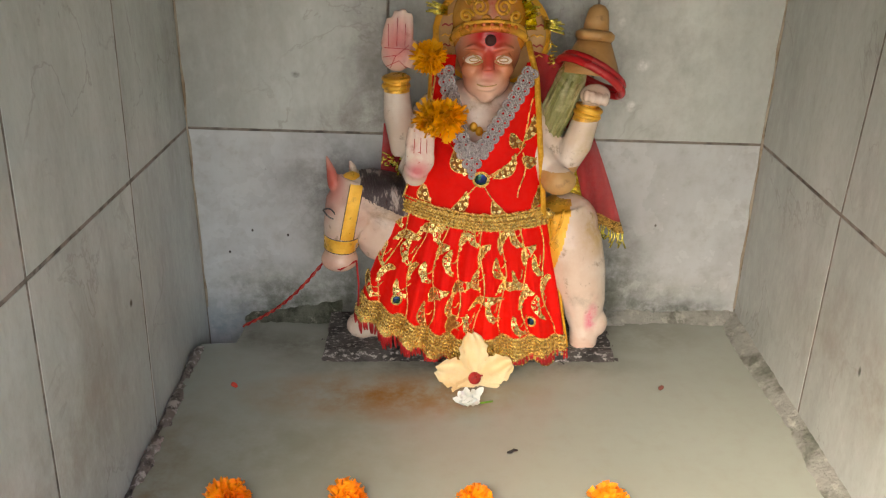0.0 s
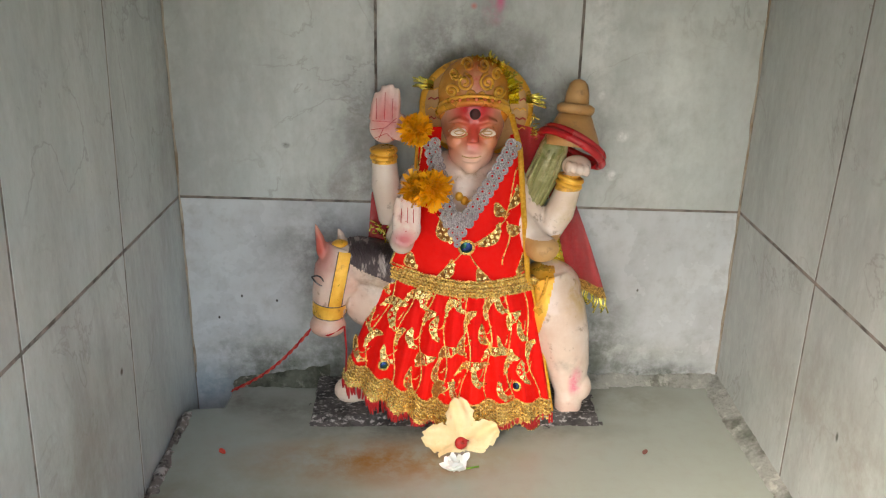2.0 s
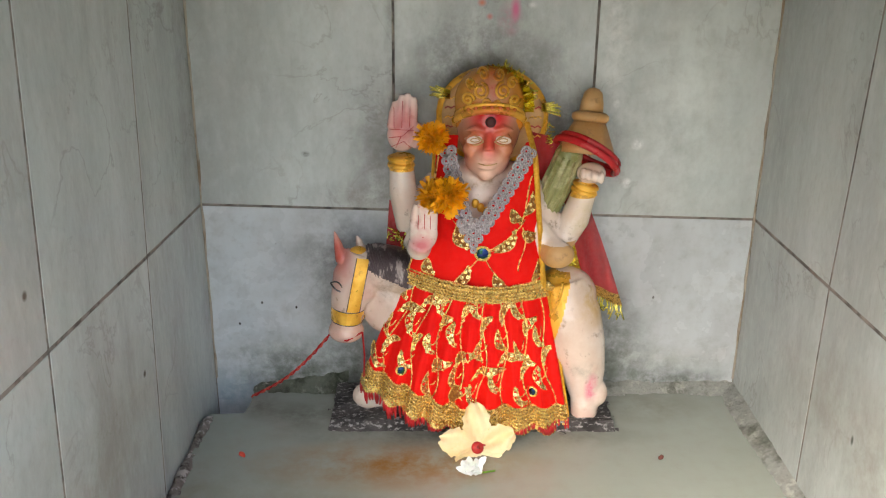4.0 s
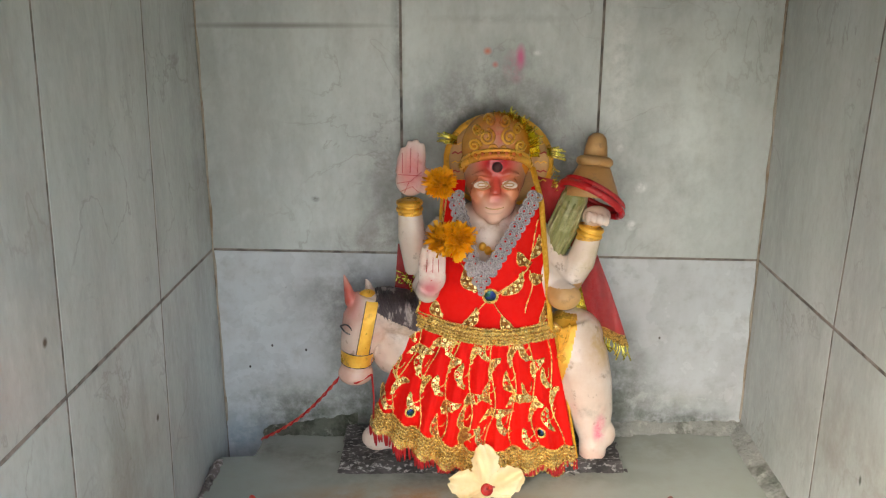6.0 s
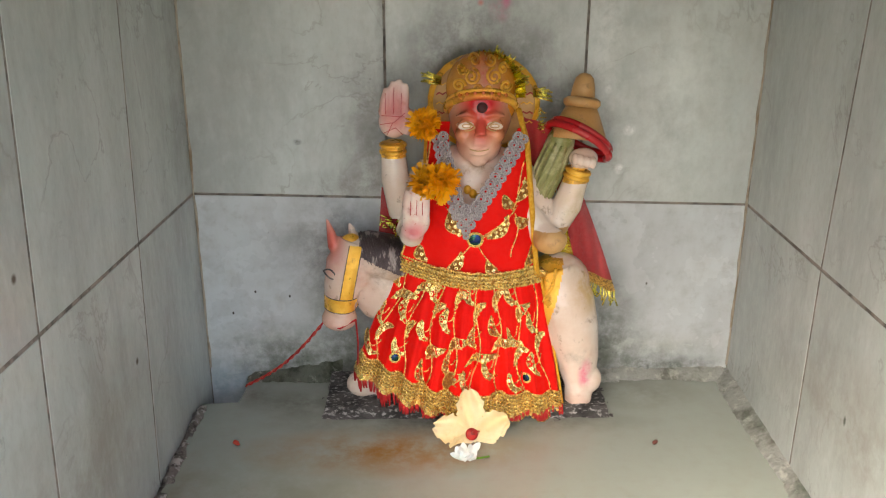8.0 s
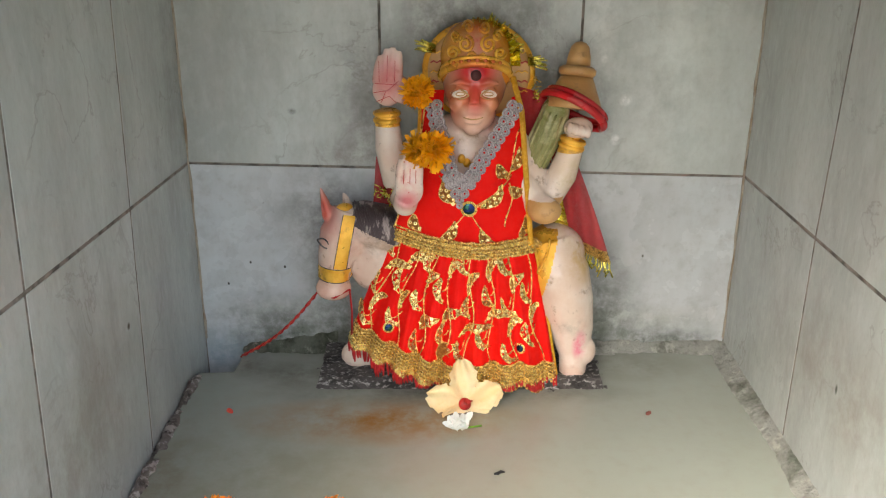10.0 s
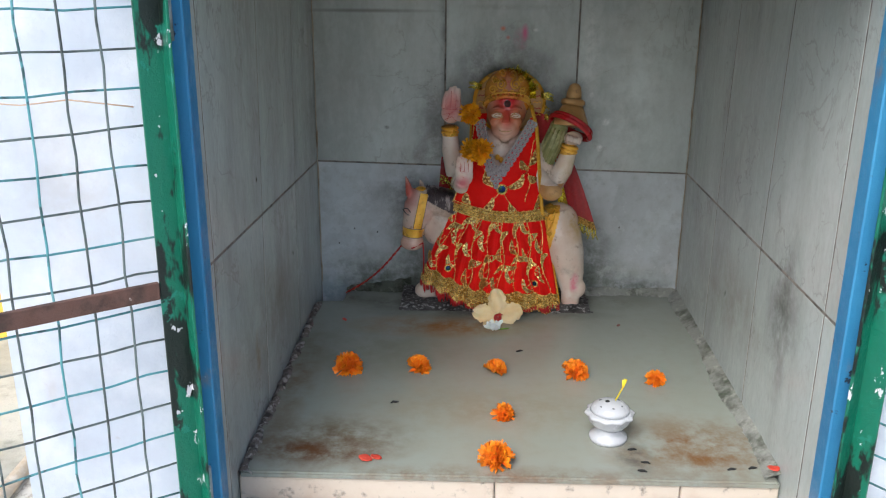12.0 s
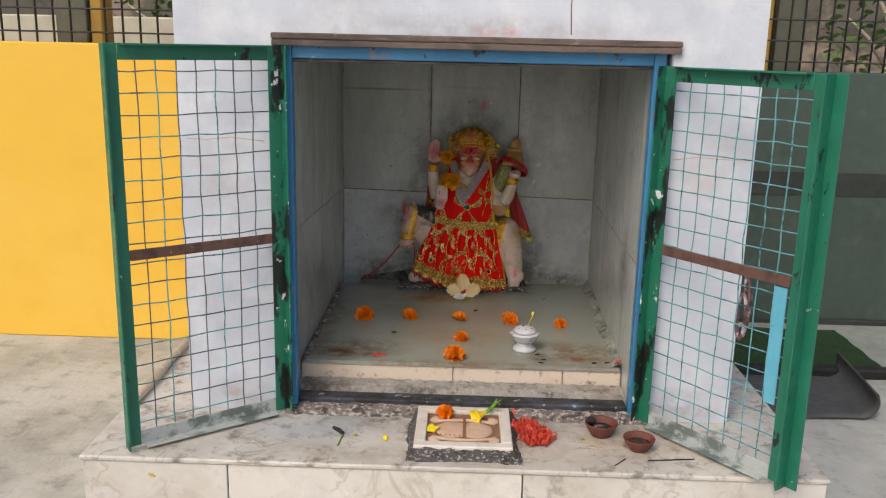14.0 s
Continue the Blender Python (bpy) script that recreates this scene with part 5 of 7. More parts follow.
M["red_thread"] = surface("red_thread", (0.45, 0.01, 0.012), rough=0.8, bump=0.3, bump_scale=500)
M["tinsel"] = surface("gold_tinsel", (1.0, 0.86, 0.22), [((0.7, 0.64, 0.08), 60, 0.45, 0.6, 0.8, ONE)], rough=0.18, metal=1.0, bump=0.4, bump_scale=200)
M["net"] = surface("red_net_cloth", (0.5, 0.02, 0.025), [((0.36, 0.012, 0.02), 18, 0.42, 0.66, 0.8, (1, 1, 0.4))], rough=0.7, bump=0.4, bump_scale=500, alpha=0.82)
M["trim_yellow"] = surface("yellow_gold_piping", (0.72, 0.36, 0.02), [((0.85, 0.5, 0.06), 200, 0.45, 0.6, 0.8, ONE)], rough=0.5, metal=0.25, bump=0.6, bump_scale=300)

PL = 8.5


def skirt(u, v, lift=0.0):
    """u across the front, v from the waist to the hem."""
    s = max(0.0, math.sin(math.pi * min(1, max(0, u))))
    x0, y0, z0 = 0.018 + 0.206 * u, -0.1 - 0.036 * s ** 0.8, 0.952 - 0.018 * u - 0.008 * s
    x1 = -0.06 + 0.33 * u
    y1 = -0.095 - 0.07 * s ** 0.6 - 0.026 * max(0.0, u) ** 3
    z1 = 0.722 + 0.046 * (1 - u) ** 4 - 0.019 * u ** 2 + 0.004 * math.sin(u * 11)
    ph = 2 * math.pi * (PL * u + 0.22 * math.sin(5 * u) + 0.05 * math.sin(v * 3 + u * 9))
    fold = math.sin(ph) + 0.35 * math.sin(2 * ph + 1.0)
    amp = 0.0015 + 0.0075 * max(0.0, v) ** 0.8
    vp = max(0.0, v)
    e = vp ** 0.92 if v > 0 else v
    x = x0 + (x1 - x0) * e + 0.003 * v * math.cos(ph)
    y = y0 + (y1 - y0) * vp ** 0.7 - amp * fold * (0.5 + 0.5 * s)
    z = z0 + (z1 - z0) * v + 0.002 * v * math.cos(ph + 0.6)
    p = Vector((x, y, z))
    if lift:
        h = 0.004
        n = (skirt(u + h, v) - skirt(u - h, v)).cross(skirt(u, v + h) - skirt(u, v - h))
        if n.y > 0:
            n = -n
        p = p + n.normalized() * lift
    return p


def bodice(u, v, lift=0.0):
    """v from the shoulders to the waist."""
    s = max(0.0, math.sin(math.pi * min(1, max(0, u))))
    xl = 0.066 - 0.012 * math.sin(math.pi * min(1, v * 0.8)) - 0.04 * max(0, v - 0.55) / 0.45 * 1.0 - 0.004 * v
    xr = 0.2 + 0.022 * v
    z = (1.138 + 0.012 * u) * (1 - v) + (0.948 - 0.018 * u - 0.008 * s) * v
    x = xl + (xr - xl) * u
    y = -0.078 - 0.026 * v - (0.028 + 0.012 * math.sin(math.pi * v)) * s ** 0.7 - 0.002 * math.sin(7 * u + 9 * v) - 0.0015 * math.sin(23 * u - 6 * v)
    p = Vector((x, y, z))
    if lift:
        h = 0.004
        n = (bodice(u + h, v) - bodice(u - h, v)).cross(bodice(u, v + h) - bodice(u, v - h))
        if n.y > 0:
            n = -n
        p = p + n.normalized() * lift
    return p


def in_neck(u, v):
    p = bodice(u, v)
    d = 1.026
    if p.z < d:
        return False
    k = (p.z - d) / (1.15 - d)
    return 0.115 - 0.046 * k < p.x < 0.115 + 0.074 * k


dress = holder("dress", "red embroidered dress with gold trim and sequins on the statue", "dress")
bm = bmesh.new()
grid_strip(bm, lambda u, v: skirt(u, v), 200, 60)
ob = part("skirt", bm, "red_cloth", dress, "pleated red skirt")
mod = ob.modifiers.new("cloth", "SOLIDIFY")
mod.thickness, mod.offset = 0.0012, 0
bm = bmesh.new()
grid_strip(bm, lambda u, v: bodice(u, v), 110, 110, skip=in_neck)
ob = part("bodice", bm, "red_cloth", dress)
mod = ob.modifiers.new("cloth", "SOLIDIFY")
mod.thickness, mod.offset = 0.0012, 0


def ribbon(name, fn, nu, nv, mat, label, rows=()):
    bm = bmesh.new()
    grid_strip(bm, fn, nu, nv)
    for v, r, step in rows:
        tube(bm, [fn(k / step, v + 0.05 * math.sin(k * 1.57) * (r < 0.0018)) + Vector((0, -r * 0.7, 0)) for k in range(step + 1)], [r * (1 + 0.45 * math.sin(k * 1.57)) for k in range(step + 1)], 6, mi=1)
    return part(name, bm, [mat, "gold"], dress, label)


ribbon("waistband", lambda u, v: skirt(u, -0.045 + 0.115 * v, 0.0035 + 0.002 * math.sin(math.pi * v)), 160, 8, "gold_dark", "woven gold waistband", [(0.05, 0.0019, 240), (0.25, 0.0015, 200), (0.42, 0.0015, 200), (0.6, 0.0015, 200), (0.78, 0.0015, 200), (0.95, 0.0019, 240)])
ribbon("hem_trim", lambda u, v: skirt(u, 0.815 + 0.145 * v, 0.0018), 220, 8, "gold_dark", "bronze gold woven hem band", [(0.04, 0.0018, 340), (0.24, 0.0012, 300), (0.42, 0.0013, 300), (0.6, 0.0013, 300), (0.78, 0.0012, 300), (0.95, 0.0018, 340)])
ribbon("hem_lace", lambda u, v: skirt(u, 0.965 + 0.045 * v + 0.006 * math.sin(u * 300) * v, 0.0022), 300, 3, "gold", "scalloped gold hem edge")
rnd = random.Random(3)
bm = bmesh.new()
for k in range(95):
    u = (k + rnd.uniform(0.1, 0.9)) / 95
    p = skirt(u, 1.005, 0.001)
    L = rnd.uniform(0.012, 0.022)
    q = p + Vector((rnd.uniform(-0.003, 0.003), rnd.uniform(-0.004, 0.001), -L))
    q.z = max(q.z, 0.7195)
    tube(bm, [p, (p + q) / 2 + Vector((0, -0.0015, 0)), q], [0.0016, 0.0021, 0.0012], 6)
tagged(part("fringe", bm, "red_thread", dress, "red thread fringe"), kind="stuff")
# gold piping down the open edge of the wrap
bm = bmesh.new()
edge = [Vector((0.19, -0.075, 1.175)), Vector((0.195, -0.084, 1.155))] + [bodice(1.0, k / 10, 0.003) + Vector((-0.002, -0.007, 0)) for k in range(1, 11)] + [skirt(1.0, k / 12, 0.003) for k in range(1, 13)] + [skirt(1.0, 1.0, 0.003) + Vector((0.004, -0.004, -0.008)), skirt(1.0, 1.0) + Vector((0.006, -0.006, -0.012))]
tube(bm, edge, [0.005] * 12 + [0.0026] * (len(edge) - 12), 8, squash=0.6)
part("piping", bm, "trim_yellow", dress, "yellow gold edge piping")
bm = bmesh.new()
a = edge[-1]
for k in range(9):
    o = Vector((0.0006 * (k - 4), -0.0006 * (k % 3), 0))
    tube(bm, [a + o * 0.3, a + o * 2 + Vector((0.001, 0, -0.01)), Vector((a.x + 0.001 + 0.001 * (k - 4), a.y - 0.0015 * (k % 3), max(0.704, a.z - 0.02)))], 0.0009, 5)
part("tassel", bm, "trim_yellow", dress)
bm = bmesh.new()
tube(bm, [bodice(0.0, k / 14, 0.002) for k in range(15)], 0.0017, 6)
part("piping", bm, "gold", dress)


def cord(fn, path, r=0.0012, lift=0.0014):
    bm = bmesh.new()
    tube(bm, [fn(u, v, lift) for u, v in path], r, 5)
    part("gold_cord", bm, "gold", dress)


sq = bmesh.new()
ringp = [(0.0009, 0.0), (0.0012, 0.0004), (0.0024, 0.0009), (0.0032, 0.0005), (0.0031, 0.0)]
lathe(sq, ringp, 9)
sequin_mesh = to_mesh("sequin", sq, "sequin")


def leaf(fn, u, v, ang, length, wide, su, sv, count):
    """An embroidered leaf laid on the cloth, with its sequins."""
    c = fn(u, v)
    du = (fn(u + 0.01, v) - fn(u - 0.01, v)).length / 0.02
    dv = (fn(u, v + 0.01) - fn(u, v - 0.01)).length / 0.02

    def at(a, b, lift):
        x, y = a * math.cos(ang) - b * math.sin(ang), a * math.sin(ang) + b * math.cos(ang)
        return fn(u + x / du, v + y / dv, lift)

    bm = bmesh.new()
    n = 10
    up = [at(length * (k / n - 0.5), wide * math.sin(math.pi * (k / n) ** 0.8) * 0.5 + 0.2 * length * math.sin(math.pi * k / n), 0.0012) for k in range(n + 1)]
    dn = [at(length * (k / n - 0.5), -wide * math.sin(math.pi * (k / n) ** 0.8) * 0.5 + 0.2 * length * math.sin(math.pi * k / n), 0.0012) for k in range(n + 1)]
    va, vb = [bm.verts.new(p) for p in up], [bm.verts.new(p) for p in dn]
    for k in range(n):
        bm.faces.new((va[k], va[k + 1], vb[k + 1], vb[k])).smooth = True
    tube(bm, up, 0.0011, 5, mi=1)
    tube(bm, dn, 0.0011, 5, mi=1)
    leaf_ob = part("leaf_motif", bm, ["leaf_fill", "gold"], dress)
    for k in range(count):
        t = (k + 0.5) / count
        a = length * (t * 0.8 - 0.4)
        b = 0.2 * length * math.sin(math.pi * (t * 0.8 + 0.1)) + (0.22 * wide if k % 2 else -0.22 * wide)
        p, q = at(a, b, 0.0016), at(a, b, 0.006)
        m = (q - p).to_track_quat("Z", "Y").to_matrix().to_4x4()
        o = new("sequin", sequin_mesh)
        o.parent = leaf_ob
        o.matrix_basis = Matrix.Translation(p) @ Matrix.Rotation(rnd.uniform(-0.5, 0.05), 4, "X") @ m @ Matrix.Rotation(rnd.uniform(-0.2, 0.2), 4, "X") @ Matrix.Rotation(rnd.uniform(-0.35, 0.35), 4, "Y")


for i in range(8):
    u0 = 0.07 + 0.123 * i
    path = [(u0 + 0.022 * math.sin(7 * k / 20 + i), 0.07 + 0.74 * k / 20) for k in range(21)]
    cord(skirt, path)
    for j in range(5):
        v = 0.12 + 0.15 * j + (0.05 if i % 2 else 0) + rnd.uniform(-0.02, 0.02)
        if v > 0.78:
            continue
        u = u0 + 0.022 * math.sin(7 * (v - 0.07) / 0.74 + i) + (0.028 if (i + j) % 2 else -0.028)
        if 0.03 < u < 0.97:
            leaf(skirt, u, v, radians(60 + rnd.uniform(-35, 35) + (70 if (i + j) % 2 else 0)), rnd.uniform(0.036, 0.05), 0.0125, 0, 0, 9)
            um = u0 + 0.022 * math.sin(7 * (v - 0.02) / 0.74 + i)
            cord(skirt, [(um + (u - um) * t, v - 0.06 * (1 - t) + 0.02 * math.sin(math.pi * t)) for t in (0, 0.25, 0.5, 0.75, 1)], 0.001)
for u, v, a, L, n in ((0.33, 0.6, 45, 0.046, 8), (0.68, 0.62, -50, 0.045, 9), (0.9, 0.4, -60, 0.038, 5), (0.91, 0.6, 15, 0.034, 5), (0.78, 0.45, 40, 0.03, 4), (0.37, 0.88, -65, 0.038, 6), (0.7, 0.92, 38, 0.046, 6), (0.94, 0.86, -65, 0.034, 5), (0.14, 0.87, 50, 0.03, 5)):
    leaf(bodice, u, v, radians(a), L, 0.016, 0, 0, n)
cord(bodice, [(0.83 + 0.03 * math.sin(k * 0.5), 0.55 + 0.35 * k / 12) for k in range(11)])
cord(bodice, [(0.2 + 0.1 * k / 12, 0.38 + 0.16 * k / 12) for k in range(13)])
cord(bodice, [(0.8 + 0.17 * k / 12, 0.52 - 0.3 * k / 12 + 0.04 * math.sin(k * 0.5)) for k in range(13)])


for u, v in ((0.33, 0.6), (0.68, 0.62), (0.37, 0.88), (0.7, 0.92), (0.2, 0.5), (0.86, 0.5)):
    cord(bodice, [(0.5 + (u - 0.5) * t, 0.7 + (v - 0.7) * t + 0.02 * math.sin(math.pi * t)) for t in (0.1, 0.25, 0.4, 0.55, 0.7, 0.85, 1)], 0.001)


def mirror_stud(fn, u, v, r):
    p, q = fn(u, v, 0.001), fn(u, v, 0.006)
    m = Matrix.Translation(p) @ (q - p).to_track_quat("Z", "Y").to_matrix().to_4x4()
    bm = bmesh.new()
    lathe(bm, [(r, 0), (r, 0.0012), (r * 0.9, 0.0022), (0.001, 0.0026)], 24, m)
    stud = part("mirror_stud", bm, "mirror_glass", dress, "round dark mirror stud")
    bm = bmesh.new()
    for rr in (1.05, 1.28):
        tube(bm, [m @ Vector((r * rr * math.cos(2 * math.pi * k / 24), r * rr * math.sin(2 * math.pi * k / 24), 0.0012)) for k in range(25)], 0.0011, 6)
    part("mirror_rim", bm, "gold", stud, "gold cord rim")


mirror_stud(bodice, 0.5, 0.7, 0.009)
mirror_stud(skirt, 0.16, 0.7, 0.0062)
mirror_stud(skirt, 0.83, 0.72, 0.0062)
# knot end of the waistband
bm = bmesh.new()
tube(bm, [skirt(1.0, 0.0, 0.004), skirt(1.0, 0.02, 0.004) + Vector((0.008, 0.004, -0.004)), skirt(1.0, 0.03, 0.004) + Vector((0.012, 0.008, -0.001))], [0.006, 0.005, 0.003], 8)
part("band_knot", bm, "gold", dress)

# necklace of lace discs
neck = holder("necklace", "silver grey lace necklace on the statue", "necklace")
tm = bmesh.new()
tube(tm, [(0.0062 * math.cos(2 * math.pi * k / 14), 0.0062 * math.sin(2 * math.pi * k / 14), 0.001) for k in range(15)], 0.0017, 6)
tube(tm, [(0.003 * math.cos(2 * math.pi * k / 10), 0.003 * math.sin(2 * math.pi * k / 10), 0.0015) for k in range(11)], 0.0014, 6)
lace_mesh = to_mesh("lace_disc", tm, "silver")


def lace(x, y, z, s=1.0):
    o = new("lace_disc", lace_mesh)
    o.parent = neck
    s = s * 1.08
    o.matrix_basis = Matrix.Translation((x, y - 0.001, z)) @ Matrix.Rotation(radians(90 + rnd.uniform(-14, 14)), 4, "X") @ Matrix.Rotation(rnd.uniform(-0.25, 0.25), 4, "Y") @ Matrix.Scale(s, 4)


for k in range(11):
    t = k / 10
    y = -0.104 - 0.034 * t ** 0.7
    for sx, x, in ((-1, 0.08 + 0.028 * t ** 1.15), (1, 0.187 - 0.067 * t ** 1.05)):
        z = 1.14 - 0.105 * t
        lace(x, y, z)
        lace(x + sx * 0.0095, y + 0.003, z - 0.004, 0.85)
for x, z, s in ((0.122, 1.034, 1.1), (0.112, 1.026, 1.0), (0.132, 1.026, 1.0), (0.104, 1.034, 0.9), (0.141, 1.035, 0.9), (0.122, 1.02, 1.0), (0.115, 1.011, 0.85), (0.129, 1.011, 0.85), (0.122, 1.002, 0.8), (0.122, 0.993, 0.6)):
    lace(x - 0.009, -0.1395, z + 0.008, s)
bm = bmesh.new()
tube(bm, [(0.122 + sx, yy, zz) for sx, yy, zz in ((-0.042, -0.1, 1.138), (-0.03, -0.12, 1.085), (-0.009, -0.132, 1.035), (0.03, -0.12, 1.085), (0.065, -0.1, 1.138))], 0.0012, 6)
part("necklace_cord", bm, "silver", neck)

# veil behind the shoulders
veil = holder("veil", "red net veil with gold brocade edge behind the statue", "veil")


def veil_r(u, v):
    w = 0.03 + 0.05 * v
    return Vector((0.262 + 0.028 * v + w * u * (1 - 0.2 * v) - 0.012 * (1 - v), -0.035 - 0.02 * v + 0.005 * math.sin(9 * u + 4 * v), 1.075 - (0.165 + 0.025 * u) * v))


bm = bmesh.new()
grid_strip(bm, veil_r, 24, 40)
part("veil_cloth", bm, "net", veil)
bm = bmesh.new()
grid_strip(bm, lambda u, v: veil_r(-0.35 + 0.4 * u, 0.35 + 0.65 * v) + Vector((0.0, -0.006 - 0.003 * math.sin(60 * v), 0)), 12, 60)
part("brocade_edge", bm, "tinsel", veil, "crinkled gold brocade edge")
bm = bmesh.new()
grid_strip(bm, lambda u, v: veil_r(u, 0.93 + 0.1 * v) + Vector((0.0, -0.003, 0)), 24, 4)
part("brocade_edge", bm, "gold_dark", veil)
bm = bmesh.new()
for k in range(16):
    p = veil_r(0.25 + 0.75 * k / 15, 1.02)
    tube(bm, [p, p + Vector((rnd.uniform(-0.003, 0.004), -0.002, -0.012)), p + Vector((rnd.uniform(-0.005, 0.007), -0.004, -rnd.uniform(0.016, 0.03)))], 0.0014, 5)
part("veil_fringe", bm, "tinsel", veil, "gold tinsel fringe")
bm = bmesh.new()
grid_strip(bm, lambda u, v: Vector((-0.012 + 0.05 * u - 0.008 * v, -0.05 + 0.004 * math.sin(8 * u), 1.05 - 0.1 * v - 0.01 * u)), 16, 20)
part("veil_cloth", bm, "net", veil)
bm = bmesh.new()
for k in range(30):
    p = Vector((-0.016 + 0.03 * rnd.random(), -0.058 - 0.008 * rnd.random(), 0.955 + 0.05 * rnd.random()))
    tube(bm, [p, p + Vector((rnd.uniform(-0.012, 0.008), rnd.uniform(-0.006, 0.0), rnd.uniform(-0.012, 0.012)))], [0.0018, 0.001], 5)
part("veil_fringe", bm, "tinsel", veil)
bm = bmesh.new()
grid_strip(bm, lambda u, v: Vector((0.056 + 0.035 * u - 0.004 * v, -0.07 + 0.003 * math.sin(9 * v), 1.155 - 0.075 * v)), 10, 24)
part("veil_cloth", bm, "red_cloth", veil)
bm = bmesh.new()
tube(bm, [(0.057 - 0.004 * k / 10, -0.073, 1.155 - 0.0075 * k) for k in range(11)], 0.0026, 8)
part("piping", bm, "trim_yellow", veil)
bm = bmesh.new()
grid_strip(bm, lambda u, v: Vector((0.195 + 0.06 * u, -0.052 - 0.004 * math.sin(11 * u), 1.16 - 0.02 * u - 0.1 * v)), 16, 20)
part("veil_cloth", bm, "net", veil)

# tinsel round the crown
tin = holder("tinsel_garland", "gold tinsel strip tucked round the crown", "garland")
bm = bmesh.new()


def foil(u, v):
    """A crinkled foil strip from the top of the crown down its east side."""
    a = radians(100 - 105 * u)
    r = 0.046 + 0.015 * v
    return Vector((0.14 + r * math.cos(a), -0.07 - 0.006 * math.sin(u * 150) - 0.004 * math.sin(u * 61 + 3 * v), 1.193 + (r + 0.003) * math.sin(a) + 0.002 * math.sin(u * 90)))


grid_strip(bm, foil, 150, 3, smooth=False)
for k in range(16):
    p = foil(rnd.random(), 1.0)
    d = Vector((p.x - 0.14 + rnd.uniform(-0.04, 0.04), rnd.uniform(-0.06, 0.0), p.z - 1.193 + rnd.uniform(-0.05, 0.03))).normalized()
    tube(bm, [p, p + d * rnd.uniform(0.005, 0.011)], [0.0016, 0.001], 4)
tagged(part("tinsel", bm, "tinsel", tin), kind="stuff")
for bx, bz, sx in ((0.078, 1.213, -1), (0.212, 1.196, 1)):
    bm = bmesh.new()
    for k in range(14):
        tube(bm, [(bx, -0.062 - 0.001 * (k % 3), bz + 0.0008 * (k - 7)), (bx + sx * rnd.uniform(0.018, 0.03), -0.066 - 0.002 * (k % 3), bz + 0.0014 * (k - 7) + (0.006 if sx < 0 else -0.002) + rnd.uniform(-0.003, 0.003))], 0.0013, 4)
    part("tinsel_tuft", bm, "tinsel", tin)
bm = bmesh.new()
for k in range(26):
    c = Vector((0.226 + rnd.uniform(-0.004, 0.006), -0.05, 1.13 + 0.04 * rnd.random()))
    tube(bm, [c, c + Vector((rnd.uniform(-0.006, 0.01), rnd.uniform(-0.008, 0), rnd.uniform(-0.008, 0.006)))], 0.0009, 4)
part("tinsel_tuft", bm, "tinsel", tin)


# ---- flowers ----
def petal(bm, m, length, wide, cup, mi=0, nl=4, nw=2, ruffle=0.0, ph=0.0):
    rows = []
    for i in range(nl + 1):
        t = i / nl
        w = wide * (math.sin(math.pi * min(1, (0.1 if nl < 10 else 0.03) + t * (0.84 if nl < 10 else 0.88) * (0.75 + 0.25 * t))) ** 0.8) * (1 + (0.1 * math.sin(29 * t + ph) if nl > 9 else 0))
        rows.append([bm.verts.new(m @ Vector((w * (j / nw - 0.5), length * t, cup * t * t + 0.25 * abs(j / nw - 0.5) * w + ruffle * t * math.sin(ph + 5 * j / nw * 2 + 3 * t)))) for j in range(nw + 1)])
    for a, b in zip(rows, rows[1:]):
        for j in range(nw):
            f = bm.faces.new((a[j], a[j + 1], b[j + 1], b[j]))
            f.material_index, f.smooth = mi, True


def marigold(m, r, mat, label, seed, full=1.0, cat="flower"):
    rg = random.Random(seed)
    th = holder("marigold", label, cat, "offered marigolds", m=m)
    bm = bmesh.new()
    for k, (n, tilt, L) in enumerate(((40, 4, 1.0), (40, 15, 0.98), (38, 26, 0.95), (36, 37, 0.92), (32, 48, 0.88), (27, 59, 0.84), (21, 70, 0.8), (14, 80, 0.76))):
        for i in range(n):
            if rg.random() > full:
                continue
            a = 2 * math.pi * (i + 0.5 * (k % 2)) / n + rg.uniform(-0.12, 0.12)
            mm = Matrix.Translation((0, 0, r * (0.1 + 0.03 * k))) @ Matrix.Rotation(a, 4, "Z") @ Matrix.Rotation(radians(tilt + rg.uniform(-20, 20)), 4, "X") @ Matrix.Rotation(rg.uniform(-0.5, 0.5), 4, "Y")
            petal(bm, mm, r * L * rg.uniform(0.7, 1.0), r * 0.21, r * 0.1, ruffle=r * 0.16, ph=rg.uniform(0, 6))
    for i in range(int(70 * full)):
        mm = Matrix.Translation((rg.uniform(-0.35, 0.35) * r, rg.uniform(-0.35, 0.35) * r, r * 0.2)) @ Matrix.Rotation(rg.uniform(0, 6.28), 4, "Z") @ Matrix.Rotation(radians(rg.uniform(35, 95)), 4, "X")
        petal(bm, mm, r * rg.uniform(0.35, 0.62), r * 0.24, r * 0.1, ruffle=r * 0.16, ph=rg.uniform(0, 6))
    part("petals", bm, mat, th)
    bm = bmesh.new()
    lathe(bm, [(r * 0.08, 0.0), (r * 0.16, r * 0.05), (r * 0.22, r * 0.2), (r * 0.12, r * 0.3)], 10)
    part("calyx", bm, "leafgreen", th)
    return th


def lying(x, y, z, rx=0, ry=0, rz=0):
    return pose(x, y, z, rx, ry, rz)


